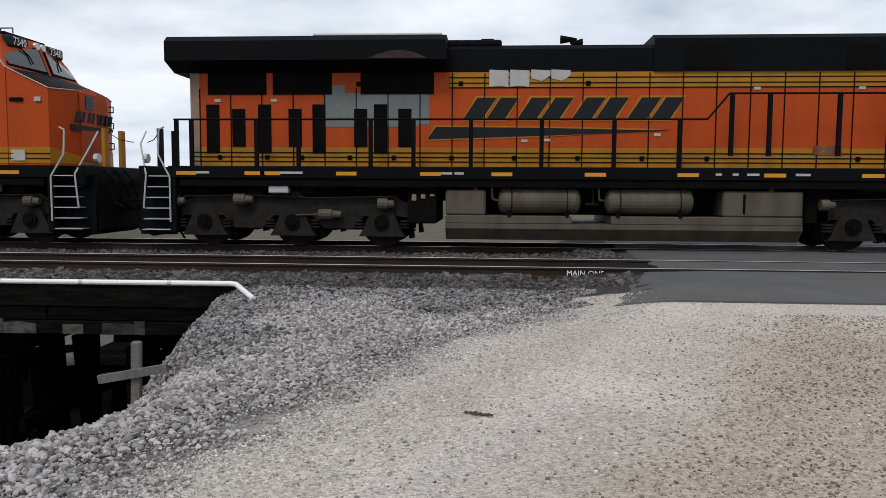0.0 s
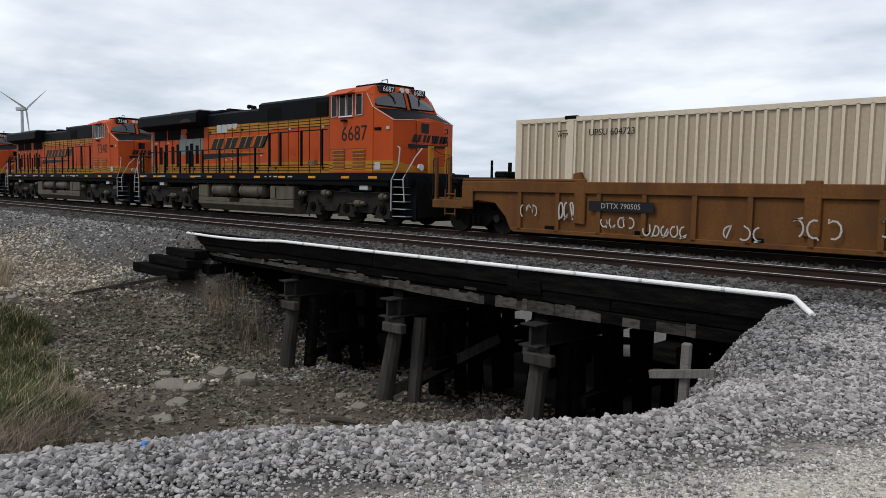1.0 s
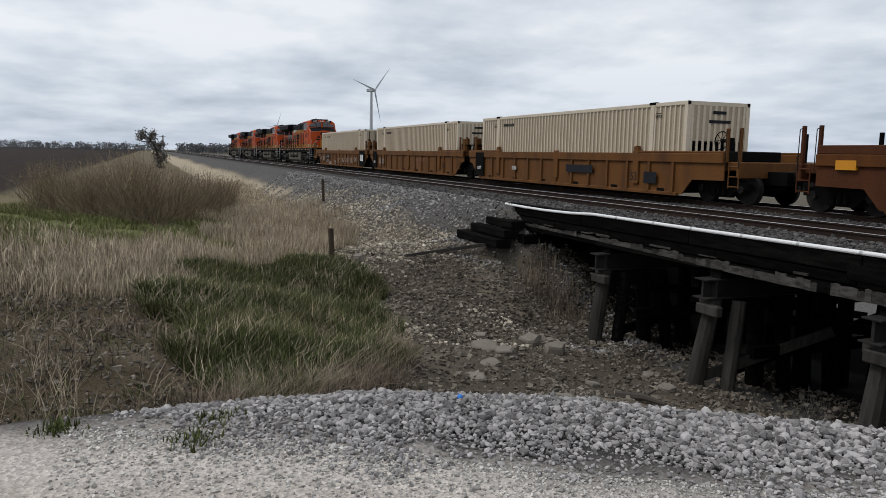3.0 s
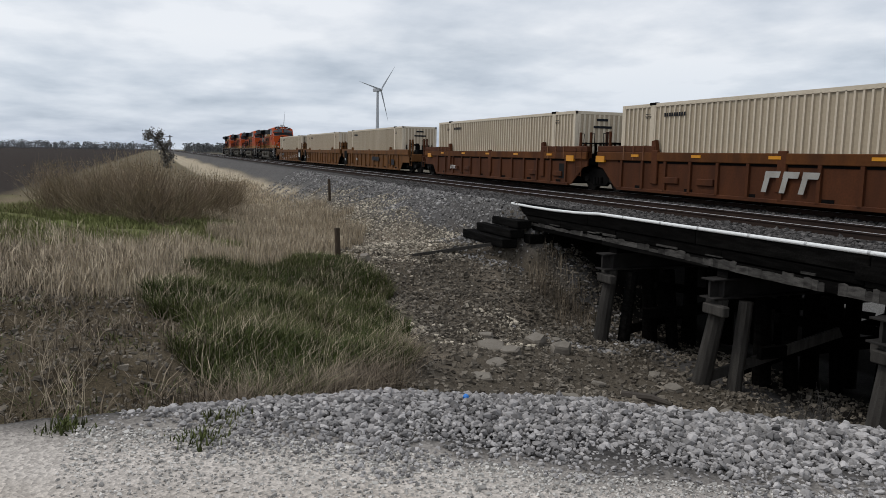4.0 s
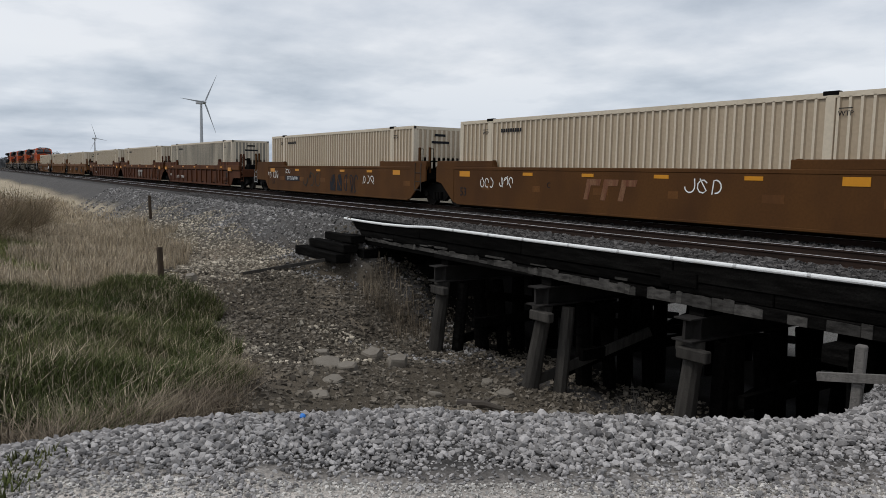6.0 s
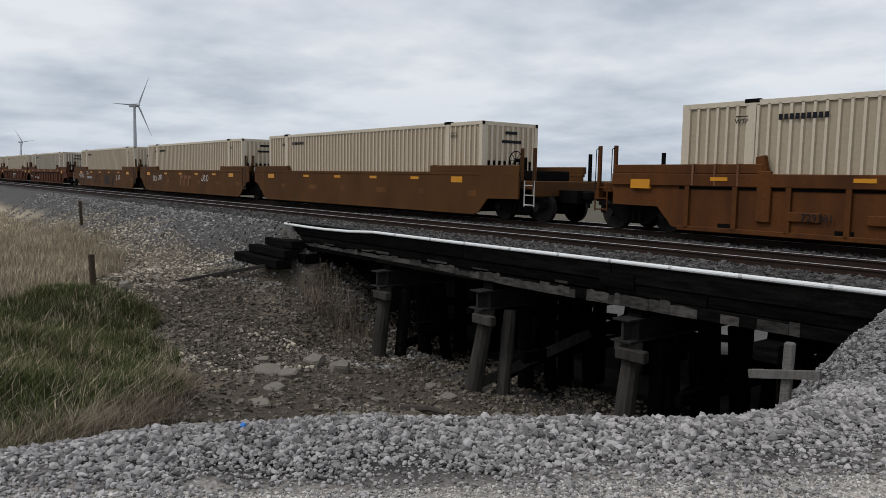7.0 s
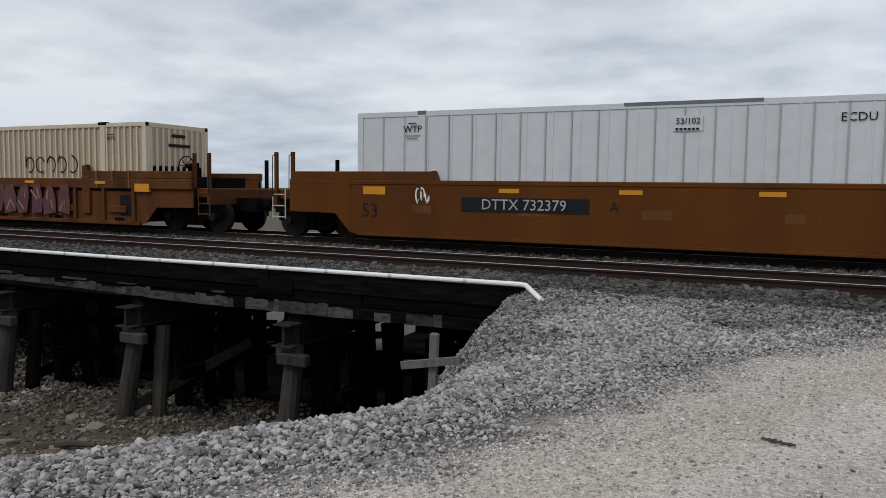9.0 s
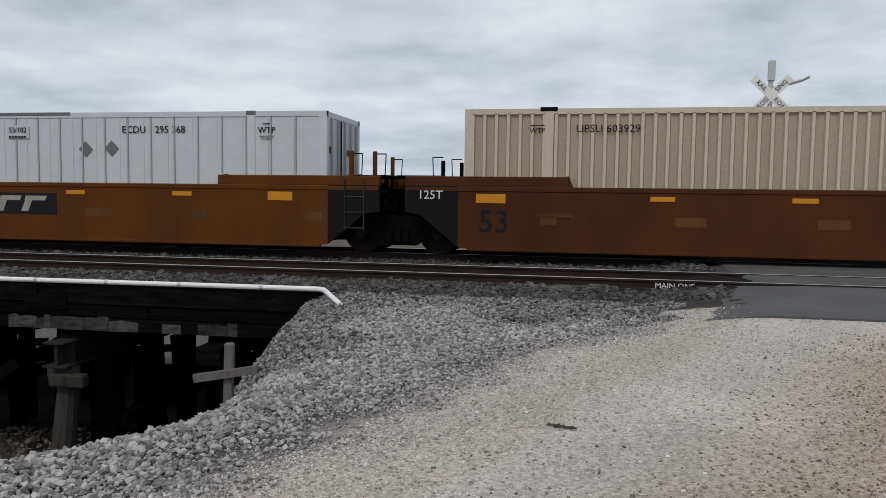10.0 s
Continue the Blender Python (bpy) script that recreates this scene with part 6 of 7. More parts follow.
def bare_tree(name, m, height, spread, seed, label, leafy=0.3, group=""):
    """A tapered trunk with forking limbs and clumps of small leaves."""
    rnd = random.Random(seed)
    root = empty(name, m, label, "tree", group)
    limbs, tips = bmesh.new(), []
    def grow(p, d, ln, r, depth):
        q = p + d * ln
        rod(limbs, p, q, r, 5, r * 0.65)
        if depth == 0:
            tips.append(q)
            return
        for _ in range(rnd.choice((2, 3, 3))):
            nd = (d + Vector((rnd.uniform(-1, 1) * spread, rnd.uniform(-1, 1) * spread, rnd.uniform(-0.2, 0.5)))).normalized()
            grow(q, nd, ln * rnd.uniform(0.6, 0.85), r * 0.6, depth - 1)
    grow(Vector((0, 0, -0.3)), Vector((rnd.uniform(-.1, .1), 0, 1)).normalized(), height * 0.3, height * 0.03, 4)
    part("trunk", limbs, M_BARK, root)
    vs, fs = [], []
    for q in tips:
        for _ in range(int(10 * leafy) + 1):
            c = q + Vector((rnd.gauss(0, 1), rnd.gauss(0, 1), rnd.gauss(0, 1))) * height * 0.05
            s = height * 0.02 * rnd.uniform(0.6, 1.4)
            a, b = Vector((rnd.uniform(-1, 1), rnd.uniform(-1, 1), rnd.uniform(-1, 1))).normalized() * s, Vector((rnd.uniform(-1, 1), rnd.uniform(-1, 1), rnd.uniform(-1, 1))).normalized() * s
            vs += [c - a, c + b, c + a, c - b]
            fs.append([len(vs) - 4, len(vs) - 3, len(vs) - 2, len(vs) - 1])
    part("crown", soup("crown", vs, fs, M_LEAF), M_LEAF, root)
    return root




def ivy_tree():
    rnd = random.Random(44)
    root = empty("ivy_tree", pose(-120, 1.1, -1.2), "dark leaning ivy-clad tree beside the field", "tree")
    spine = [Vector(p) for p in ((0, 0.6, -0.3), (0, 0.55, 1.0), (0, 0.35, 2.0), (0, 0.0, 3.0), (0, -0.7, 3.9), (0, -1.5, 4.7))]
    bm = bmesh.new()
    for k, (p, q) in enumerate(zip(spine, spine[1:])):
        rod(bm, p, q, 0.28 - 0.04 * k, 7, 0.24 - 0.04 * k)
    for p, q in ((spine[2], (0, 0.95, 3.1)), (spine[1], (0.3, 1.3, 1.4)), (spine[4], (0.2, -0.2, 4.6)), (spine[5], (0, -1.9, 4.4))):
        rod(bm, p, q, 0.12, 6, 0.04)
        spine.append(Vector(q))
    part("trunk", bm, M_BARK, root)
    vs, fs = [], []
    for _ in range(1900):
        i = rnd.randrange(len(spine))
        c = spine[i] + Vector((rnd.gauss(0, .3), rnd.gauss(0, .33), rnd.gauss(0, .4)))
        a, b = (Vector((rnd.uniform(-1, 1), rnd.uniform(-1, 1), rnd.uniform(-1, 1))).normalized() * 0.13 for _ in range(2))
        vs += [c - a, c + b, c + a, c - b]
        fs.append([len(vs) - 4, len(vs) - 3, len(vs) - 2, len(vs) - 1])
    part("crown", soup("crown", vs, fs, M_IVY), M_IVY, root)


# ivy colour lightened and greyed to carry the haze of distance
M_IVY = material("hazed_ivy", (0.15, 0.14, 0.125), (0.115, 0.105, 0.095), 0.95, 0, 0.3, 5, 0.7, rand=0.4, spec=0.1)
ivy_tree()
bare_tree("tree", pose(-330, 37, -1.2), 9, 0.8, 5, "bare spring tree behind the tracks", 0.4, "far trees")
bare_tree("tree", pose(-250, 62, -1.2), 7, 0.8, 6, "bare spring tree behind the tracks", 0.4, "far trees")
bare_tree("tree", pose(-130, 55, -1.2), 6.5, 0.9, 8, "thin bare tree behind the train", 0.2, "far trees")


def far_woods():
    """Rows of small far trees, each a stem under a loose cloud of twig clumps."""
    rng = np.random.default_rng(12)
    quads = []
    def tree(x, y, hgt, wid):
        n = 46
        f = rng.uniform(0, 1, n) ** 0.7
        r = wid * 0.5 * np.sqrt(np.clip(1 - (f * 1.5 - 0.65) ** 2, 0.05, 1)) * rng.uniform(0, 1, n) ** 0.5
        a = rng.uniform(0, 6.28, n)
        c = np.stack([x + r * np.cos(a), y + r * np.sin(a), -1 + hgt * (0.12 + 0.88 * f)], 1)
        s = rng.uniform(0.35, 0.9, n)[:, None]
        u, v = (q / np.linalg.norm(q, axis=1)[:, None] * s for q in (rng.normal(0, 1, (n, 3)), rng.normal(0, 1, (n, 3))))
        quads.append(np.stack([c - u, c + v, c + u, c - v], 1))
        quads.append(np.array([[(x, y - 0.25, -1.2), (x, y + 0.25, -1.2), (x, y + 0.15, hgt * 0.6), (x, y - 0.15, hgt * 0.6)]]))
    for k in range(300):
        tall = rng.uniform(5, 9) if rng.random() < 0.75 else rng.uniform(2.5, 4.5)
        tree(-900 + rng.uniform(-80, 80), -330 + k * 1.15 + rng.uniform(-3, 3), tall, tall * rng.uniform(0.7, 1.3))
    for k in range(150):
        tall = rng.uniform(3.5, 7.5)
        tree(-620 + rng.uniform(-80, 80), 26 + k * 0.45 + rng.uniform(-3, 3), tall, tall * rng.uniform(0.6, 1.1))
    vs = np.concatenate(quads).reshape(-1, 3)
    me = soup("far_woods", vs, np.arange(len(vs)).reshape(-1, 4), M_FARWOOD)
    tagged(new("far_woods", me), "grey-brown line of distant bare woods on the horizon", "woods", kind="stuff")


far_woods()


def utility_pole():
    root = empty("utility_pole", pose(-420, 8, -1), "far thin wooden pole beside the line", "pole")
    part("pole", rods([(0, 0, 0), (0, 0, 9.5)], 0.3, 8), M_BARK, root)
    part("crossarm", bx(-0.2, 0.2, -1.3, 1.3, 8.6, 8.9), M_BARK, root)


utility_pole()


M_STAKE = material("brown_post_wood", (0.07, 0.052, 0.038), (0.035, 0.027, 0.02), 0.95, 0, 3.0, 40, 0.7, 0.6, (6, 6, 0.8), spec=0.12)


def stake(x, y, z, hgt, w, label):
    root = empty("fence_post", pose(x, y, z, 1.5, -2, 10), label, "post", "bank posts")
    part("post", bx(-w, w, -w, w, -0.25, hgt, cut=0.015), M_STAKE, root)


stake(-21.4, 4.97, -1.85, 1.0, 0.065, "grey wooden fence post in dry grass")
stake(-38.6, 8.5, -0.95, 0.9, 0.06, "grey marker post on the ballast bank")

# ---------------- loose stones, grass and litter ----------------
CUBE_V = np.array([(a, b, c) for a in (-1, 1) for b in (-1, 1) for c in (-1, 1)]) * 0.72
CUBE_F = np.array([(0, 1, 3), (0, 3, 2), (4, 6, 7), (4, 7, 5), (0, 4, 5), (0, 5, 1), (2, 3, 7), (2, 7, 6), (0, 2, 6), (0, 6, 4), (1, 5, 7), (1, 7, 3)])


def twenty_faces():
    bm = bmesh.new()
    bmesh.ops.create_icosphere(bm, subdivisions=1, radius=1.0)
    v, f = np.array([q.co[:] for q in bm.verts]), np.array([[q.index for q in g.verts] for g in bm.faces])
    bm.free()
    return v, f


ICO_V, ICO_F = twenty_faces()


def stones(name, x, y, size, label, seed, mat=None, on_bridge=False, fine=False, lift=0.45):
    """Crushed stones, each an uneven broken lump, bedded at uneven heights."""
    rng = np.random.default_rng(seed)
    n = len(x)
    sv, sf, jit = (ICO_V, ICO_F, 0.3) if fine else (CUBE_V, CUBE_F, 0.42)
    r = size * np.clip(rng.lognormal(0, 0.36, n), 0.45, 2.0)
    sc = np.stack([r * rng.uniform(0.75, 1.4, n), r * rng.uniform(0.7, 1.2, n), r * rng.uniform(0.5, 0.95, n)], 1)
    v = (sv[None] + rng.uniform(-jit, jit, (n, len(sv), 3))) * sc[:, None]
    a, t = rng.uniform(0, 6.28, n), rng.normal(0, 0.8, n)
    ca, sa, ct, st = np.cos(a), np.sin(a), np.cos(t), np.sin(t)
    vx, vy, vz = v[..., 0], v[..., 1], v[..., 2]
    vy, vz = vy * ct[:, None] - vz * st[:, None], vy * st[:, None] + vz * ct[:, None]
    vx, vy = vx * ca[:, None] - vy * sa[:, None], vx * sa[:, None] + vy * ca[:, None]
    z = (bed_z if on_bridge else ground_z)(x, y) + r * rng.uniform(0.0, lift, n)
    p = np.stack([vx + x[:, None], vy + y[:, None], vz + z[:, None]], 2).reshape(-1, 3)
    f = (sf[None] + (np.arange(n) * len(sv))[:, None, None]).reshape(-1, 3)
    return tagged(new(name, soup(name, p, f, mat or M_STONE)), label, "gravel", kind="stuff")


def scatter():
    rng = np.random.default_rng(21)
    # berm and bank beside the road
    y = rng.uniform(-0.6, 11.2, 150000)
    lo, hi = crest_x(y) - 1.7, road_edge(y) + 0.1 + 0.2 * np.sin(y * 2.3) + 0.12 * np.sin(y * 7.1)
    x = lo + (hi - lo) * rng.uniform(0, 1, len(y))
    keep = rng.uniform(0, 1, len(y)) < np.clip((hi - lo) / 5.0, 0.25, 1) * np.clip((y + 0.5) / 1.0, 0.05, 1) * np.where(hi - x < 0.7, 0.35 + 0.9 * (hi - x), 1)
    n = np.sin(x * 1.7 + np.sin(y * 2.3)) + 0.7 * np.sin(x * 4.1 - y * 3.3) + rng.normal(0, 0.35, len(x))
    oily = (y > 9.6 + 0.35 * n) & ((x < -2.3 + 0.45 * n) | (x > -1.0 + 0.6 * n)) | (y > 10.4 + 0.2 * n) | ((y > 6.8) & (x < crest_x(y) + 0.4 + 0.3 * n))
    grade = 0.0148 * np.clip(0.55 + 0.5 * (hi - x), 0.5, 1.05)
    stones("ballast_berm", x[keep & ~oily], y[keep & ~oily], grade[keep & ~oily], "heaped grey crushed ballast stones beside the gravel road", 1, fine=True, lift=1.1)
    stones("oily_ballast", x[keep & oily], y[keep & oily], 0.017, "darker oil-stained ballast near the bridge end", 9, M_OILSTONE, fine=True, lift=1.1)
    # loose stones strayed on the road
    y = rng.uniform(-0.5, 10.5, 24000)
    x = road_edge(y) - 0.15 + rng.exponential(0.6, len(y))
    stones("stray_gravel", x, y, 0.0066, "small stray gravel on the dusty road", 2, M_ROADSTONE)
    y = rng.uniform(1.8, 10.3, 15000)
    x = rng.uniform(-4, 7, len(y))
    k = (x > road_edge(y)) & (np.sin((x - 0.45 * y) * 1.9) + rng.normal(0, 0.6, len(y)) > -0.1)
    stones("road_gravel", x[k], y[k], 0.0058, "fine tan gravel on the road", 10, M_ROADSTONE)
    y = rng.uniform(3.0, 9.0, 9000)
    x = 0.5 * y - 0.35 + rng.normal(0, 0.75, len(y))
    stones("brown_gravel", x, y, 0.0065, "brown gravel between the wheel tracks of the road", 17, M_BROWNSTONE)
    # clods and stones on the bare soil beside the road
    x, y = rng.uniform(-15, -5.4, 5200), rng.uniform(-5.0, 1.2, 5200)
    k = x < crest_x(y) - 0.1
    stones("soil_clods", x[k], y[k], 0.022, "brown clods and stones on bare soil", 16, M_GULLYSTONE)
    # track beds
    x, y = rng.uniform(-45, 2.2, 32000), rng.uniform(11.22, 12.8, 32000)
    k = (x < 0.6) | (x > 2.6) | (y < 12.3)
    x, y = x[k], y[k]
    stones("track_ballast", x, y, 0.03, "grey crushed ballast along the track", 3, M_TRACKSTONE, True)
    x, y = rng.uniform(-26, 2.6, 12000), rng.uniform(14.45, 17.0, 12000)
    stones("track_ballast", x, y, 0.03, "grey crushed ballast between the tracks", 4, M_TRACKSTONE, True)
    # left bank slope
    x, y = rng.uniform(-60, -15.0, 50000), rng.uniform(5.0, 12.6, 50000)
    keep = rng.uniform(0, 1, len(x)) < np.interp(x, [-60, -36, -24], [0.3, 0.6, 1])
    wave = np.sin(x * 0.9 + np.sin(y * 1.7)) + 0.7 * np.sin(x * 2.3 - y * 2.9) + rng.normal(0, 0.7, len(x))
    mud = (x > -23.5 + 0.9 * wave + 0.5 * (y - 8)) & (wave > -0.9)
    pale = ~mud & (y < 9.6 + 0.35 * wave) & (x > -45)
    keep &= (y < 11.2) | (x > -22.0)
    keep &= y > np.interp(x, [-60, -39, -30, -23, -21], [7.5, 8.2, 7.6, 5.6, 5.0]) - 0.5 + 0.3 * wave
    stones("bank_ballast", x[keep & ~mud & ~pale], y[keep & ~mud & ~pale], 0.031, "ballast stones spilling down the track bank", 5, M_BANKSTONE)
    stones("pale_ballast", x[keep & pale], y[keep & pale], 0.031, "pale dusty ballast low on the track bank", 15, M_PALESTONE)
    stones("bank_rubble", x[keep & mud], y[keep & mud], 0.03, "muddy rubble on the gully bank", 8, M_GULLYSTONE, lift=0.8)
    x, y = rng.uniform(-19, -6.0, 9000), rng.uniform(3.5, 14, 9000)
    stones("gully_gravel", x, y, 0.033, "gravel and broken stone on the gully floor", 6, M_GULLYSTONE)


# dirty track stone, darkened further for the shade under the train
M_TRACKSTONE = material("oily_shaded_track_stone", (0.088, 0.083, 0.08), (0.04, 0.037, 0.035), 0.9, scale=0.7, fine=60, amount=0.5, rand=0.6, spec=0.15)
M_OILSTONE = material("oil_stained_stone", (0.20, 0.192, 0.19), (0.11, 0.105, 0.103), 0.9, scale=0.7, fine=60, amount=0.6, rand=0.8, spec=0.15)
M_ROADSTONE = material("pale_road_stone", (0.47, 0.45, 0.42), (0.37, 0.35, 0.325), 0.9, scale=0.7, fine=60, amount=0.6, rand=0.5, spec=0.15)
M_GULLYSTONE = material("muddy_stone", (0.185, 0.162, 0.132), (0.07, 0.059, 0.046), 0.95, scale=0.9, fine=50, amount=0.85, rand=0.6, spec=0.15)
M_BROWNSTONE = material("brown_road_stone", (0.30, 0.25, 0.20), (0.19, 0.155, 0.125), 0.9, scale=0.7, fine=60, amount=0.7, rand=0.6, spec=0.15)
M_BANKSTONE = material("bank_stone", (0.25, 0.24, 0.232), (0.16, 0.152, 0.146), 0.9, scale=0.5, fine=50, amount=0.7, rand=0.8, spec=0.15)
M_PALESTONE = material("dusty_bank_stone", (0.40, 0.355, 0.285), (0.24, 0.21, 0.165), 0.9, scale=0.5, fine=50, amount=0.7, rand=0.7, spec=0.15)
scatter()


def blades(name, x, y, hgt, mat, label, seed, lean=0.35, width=0.012):
    rng = np.random.default_rng(seed)
    n = len(x)
    z, h = ground_z(x, y) - 0.03, hgt * rng.uniform(0.5, 1.25, n)
    a = rng.uniform(0, 6.28, n)
    b = rng.normal(0, lean, n)[:, None] * h[:, None] * np.stack([np.cos(a), np.sin(a)], 1)
    w = width * rng.uniform(0.7, 1.4, n)
    ux, uy = -np.sin(a) * w, np.cos(a) * w
    p = np.zeros((n, 5, 3))
    p[:, 0] = np.stack([x - ux, y - uy, z], 1)
    p[:, 1] = np.stack([x + ux, y + uy, z], 1)
    mx, my = x + b[:, 0] * 0.35, y + b[:, 1] * 0.35
    p[:, 2] = np.stack([mx + ux * 0.8, my + uy * 0.8, z + h * 0.6], 1)
    p[:, 3] = np.stack([mx - ux * 0.8, my - uy * 0.8, z + h * 0.6], 1)
    p[:, 4] = np.stack([x + b[:, 0], y + b[:, 1], z + h * 0.97], 1)
    k = (np.arange(n) * 5)[:, None]
    f = np.concatenate([k + [0, 1, 2], k + [0, 2, 3], k + [3, 2, 4]])
    return tagged(new(name, soup(name, p.reshape(-1, 3), f, mat)), label, "grass", kind="stuff")


GREEN_PATCH = [(-12.4, -0.3), (-15.5, 0.3), (-18.3, 1.1), (-20.4, 3.0), (-22.0, 4.9), (-21.0, 5.7), (-18.9, 5.7), (-14.3, 4.8), (-11.4, 3.6), (-9.0, 2.1), (-7.4, 0.9), (-9.0, 0.3), (-10.6, 0.5)]


def inside(poly, x, y):
    hit = np.zeros(len(x), bool)
    for (x0, y0), (x1, y1) in zip(poly, poly[1:] + poly[:1]):
        cross = (y0 > y) != (y1 > y)
        hit ^= cross & (x < x0 + (y - y0) * (x1 - x0) / ((y1 - y0) or 1e-9))
    return hit


def vegetation():
    rng = np.random.default_rng(5)
    def tufts(n, per, x0, x1, y0, y1, spread):
        cx, cy = rng.uniform(x0, x1, n), rng.uniform(y0, y1, n)
        return (np.repeat(cx, per) + rng.normal(0, spread, n * per), np.repeat(cy, per) + rng.normal(0, spread, n * per))
    wave = lambda x, y: np.sin(x * 0.9 + 1.3 * np.sin(y * 1.1)) + 0.6 * np.sin(x * 2.3 - y * 1.9)
    wob = lambda x, y: (x + 0.45 * np.sin(y * 2.1 + x), y + 0.3 * np.sin(x * 1.7))
    # green patch on the ditch bank, laced with dry blades
    x, y = tufts(4300, 36, -22.5, -6.8, -0.6, 6.0, 0.15)
    k = inside(GREEN_PATCH, *wob(x, y)) & (x < crest_x(y) - 1.0) & (wave(x * 1.6, y * 1.6) > -1.25)
    blades("green_grass", x[k], y[k], 0.33, M_GRASS, "lush green grass on the ditch bank", 1, 0.75, 0.0065)
    x, y = tufts(1300, 14, -22.5, -6.8, -0.6, 6.0, 0.2)
    k = inside(GREEN_PATCH, *wob(x, y)) & (x < crest_x(y) - 0.9)
    blades("dry_grass", x[k], y[k], 0.38, M_STRAW, "dry bleached blades among green grass", 2, 0.9, 0.0045)
    x, y = tufts(900, 16, -22.5, -6.8, -0.6, 6.0, 0.12)
    k = inside(GREEN_PATCH, *wob(x, y)) & (x < crest_x(y) - 0.9) & (wave(x * 2.1, y * 1.4) > -0.1)
    blades("dead_grass", x[k], y[k], 0.3, M_DEAD, "brown dead tufts mottling the green bank", 22, 1.0, 0.006)
    # drooping bleached fringe along the lower edge of the patch
    t = rng.uniform(0, 1, 420)
    cx, cy = np.interp(t, [0, 0.35, 0.7, 1], [-7.6, -9.0, -11.3, -14.0]), np.interp(t, [0, 0.35, 0.7, 1], [0.6, 1.9, 3.4, 4.6])
    x, y = np.repeat(cx, 16) + rng.normal(0, 0.22, 6720), np.repeat(cy, 16) + rng.normal(0, 0.22, 6720)
    k = x < crest_x(y) - 0.9
    blades("dry_grass", x[k], y[k], 0.34, M_DEAD, "drooping bleached grass edging the green bank", 21, 1.2, 0.005)
    # sparse trampled growth and bare soil beside the road
    x, y = tufts(620, 12, -20, -5.4, -6.0, 0.2, 0.16)
    k = x < crest_x(y) - 0.3
    blades("dead_grass", x[k], y[k], 0.24, M_DEAD, "matted dead grass beside the road", 12, 1.1, 0.006)
    x, y = tufts(260, 10, -15, -5.3, -5.0, 0.4, 0.14)
    k = x < crest_x(y) - 0.2
    blades("green_weeds", x[k], y[k], 0.12, M_GRASS, "low green weeds beside the road", 13, 0.9, 0.007)
    # reeds further along the ditch and up the bank toe
    x, y = tufts(4600, 20, -40, -12.5, -4.5, 8.6, 0.24)
    toe = np.interp(x, [-46, -39, -30, -25, -22, -20], [8.2, 8.4, 8.0, 6.6, 5.6, 4.6])
    k = (y < toe + 0.4 * wave(x, y) - 0.3) & ~inside(GREEN_PATCH, *wob(x, y)) & (wave(x * 0.7, y * 0.8) > -1.2) & (y > 0.55 * (-15.5 - x) * 0.25 - 1.6) & ((x < -16.5) | ((y < 0.8) & (x < -13.5)))
    far = (x < -22.0) & (y < 2.2 + 0.7 * np.sin(x * 0.8))
    blades("tall_dry_grass", x[k & ~far], y[k & ~far], 0.5, M_STRAW, "tall dry reed grass in the ditch", 3, 0.35, 0.0065)
    x, y = tufts(420, 12, -24, -13, -6.0, -1.0, 0.22)
    blades("dry_grass", x, y, 0.4, M_STRAW, "pale dry grass at the field edge", 14, 0.5, 0.007)
    x, y = tufts(1300, 12, -75, -34, 3.2, 8.0, 0.25)
    blades("dry_grass", x, y, 0.32, M_STRAW, "short dry grass along the bank toe", 4, 0.5, 0.012)
    x, y = tufts(1900, 20, -34, -20.5, -6.0, 3.2, 0.28)
    k = (wave(x * 0.6, y * 0.9) > -0.9) & (x < -20.5 - 0.5 * (y + 3))
    blades("green_grass", x[k], y[k], 0.25, M_FRESH, "fresh green grass at the field edge", 6, 0.5, 0.011)
    # dry weeds on the shaded bank under the far end of the bridge
    x, y = tufts(60, 14, -20.2, -17.2, 10.0, 11.6, 0.14)
    blades("dry_weeds", x, y, 0.45, M_DEAD, "dry brown weeds under the end of the bridge", 18, 0.35, 0.006)
    x, y = tufts(110, 10, -27, -16, 5.8, 9.4, 0.12)
    blades("dry_weeds", x, y, 0.2, M_DEAD, "thin dry weeds among the bank stones", 19, 0.6, 0.005)
    for cx, cy in ((-4.62, 0.37), (-4.75, -0.55), (-4.3, 0.2)):
        x, y = cx + rng.normal(0, 0.07, 140), cy + rng.normal(0, 0.07, 140)
        blades("weed_tuft", x, y, 0.085, M_GRASS, "small green weed tuft at the road edge", 7, 0.6, 0.006)


M_DEAD = material("dead_brown_grass", (0.22, 0.18, 0.132), (0.12, 0.095, 0.07), 0.95, 0, 0.5, 8, 0.9, rand=0.6, spec=0.12)
M_FRESH = material("fresh_green_grass", (0.17, 0.185, 0.07), (0.22, 0.205, 0.105), 0.9, 0, 0.5, 8, 0.8, rand=0.5, spec=0.12)
vegetation()


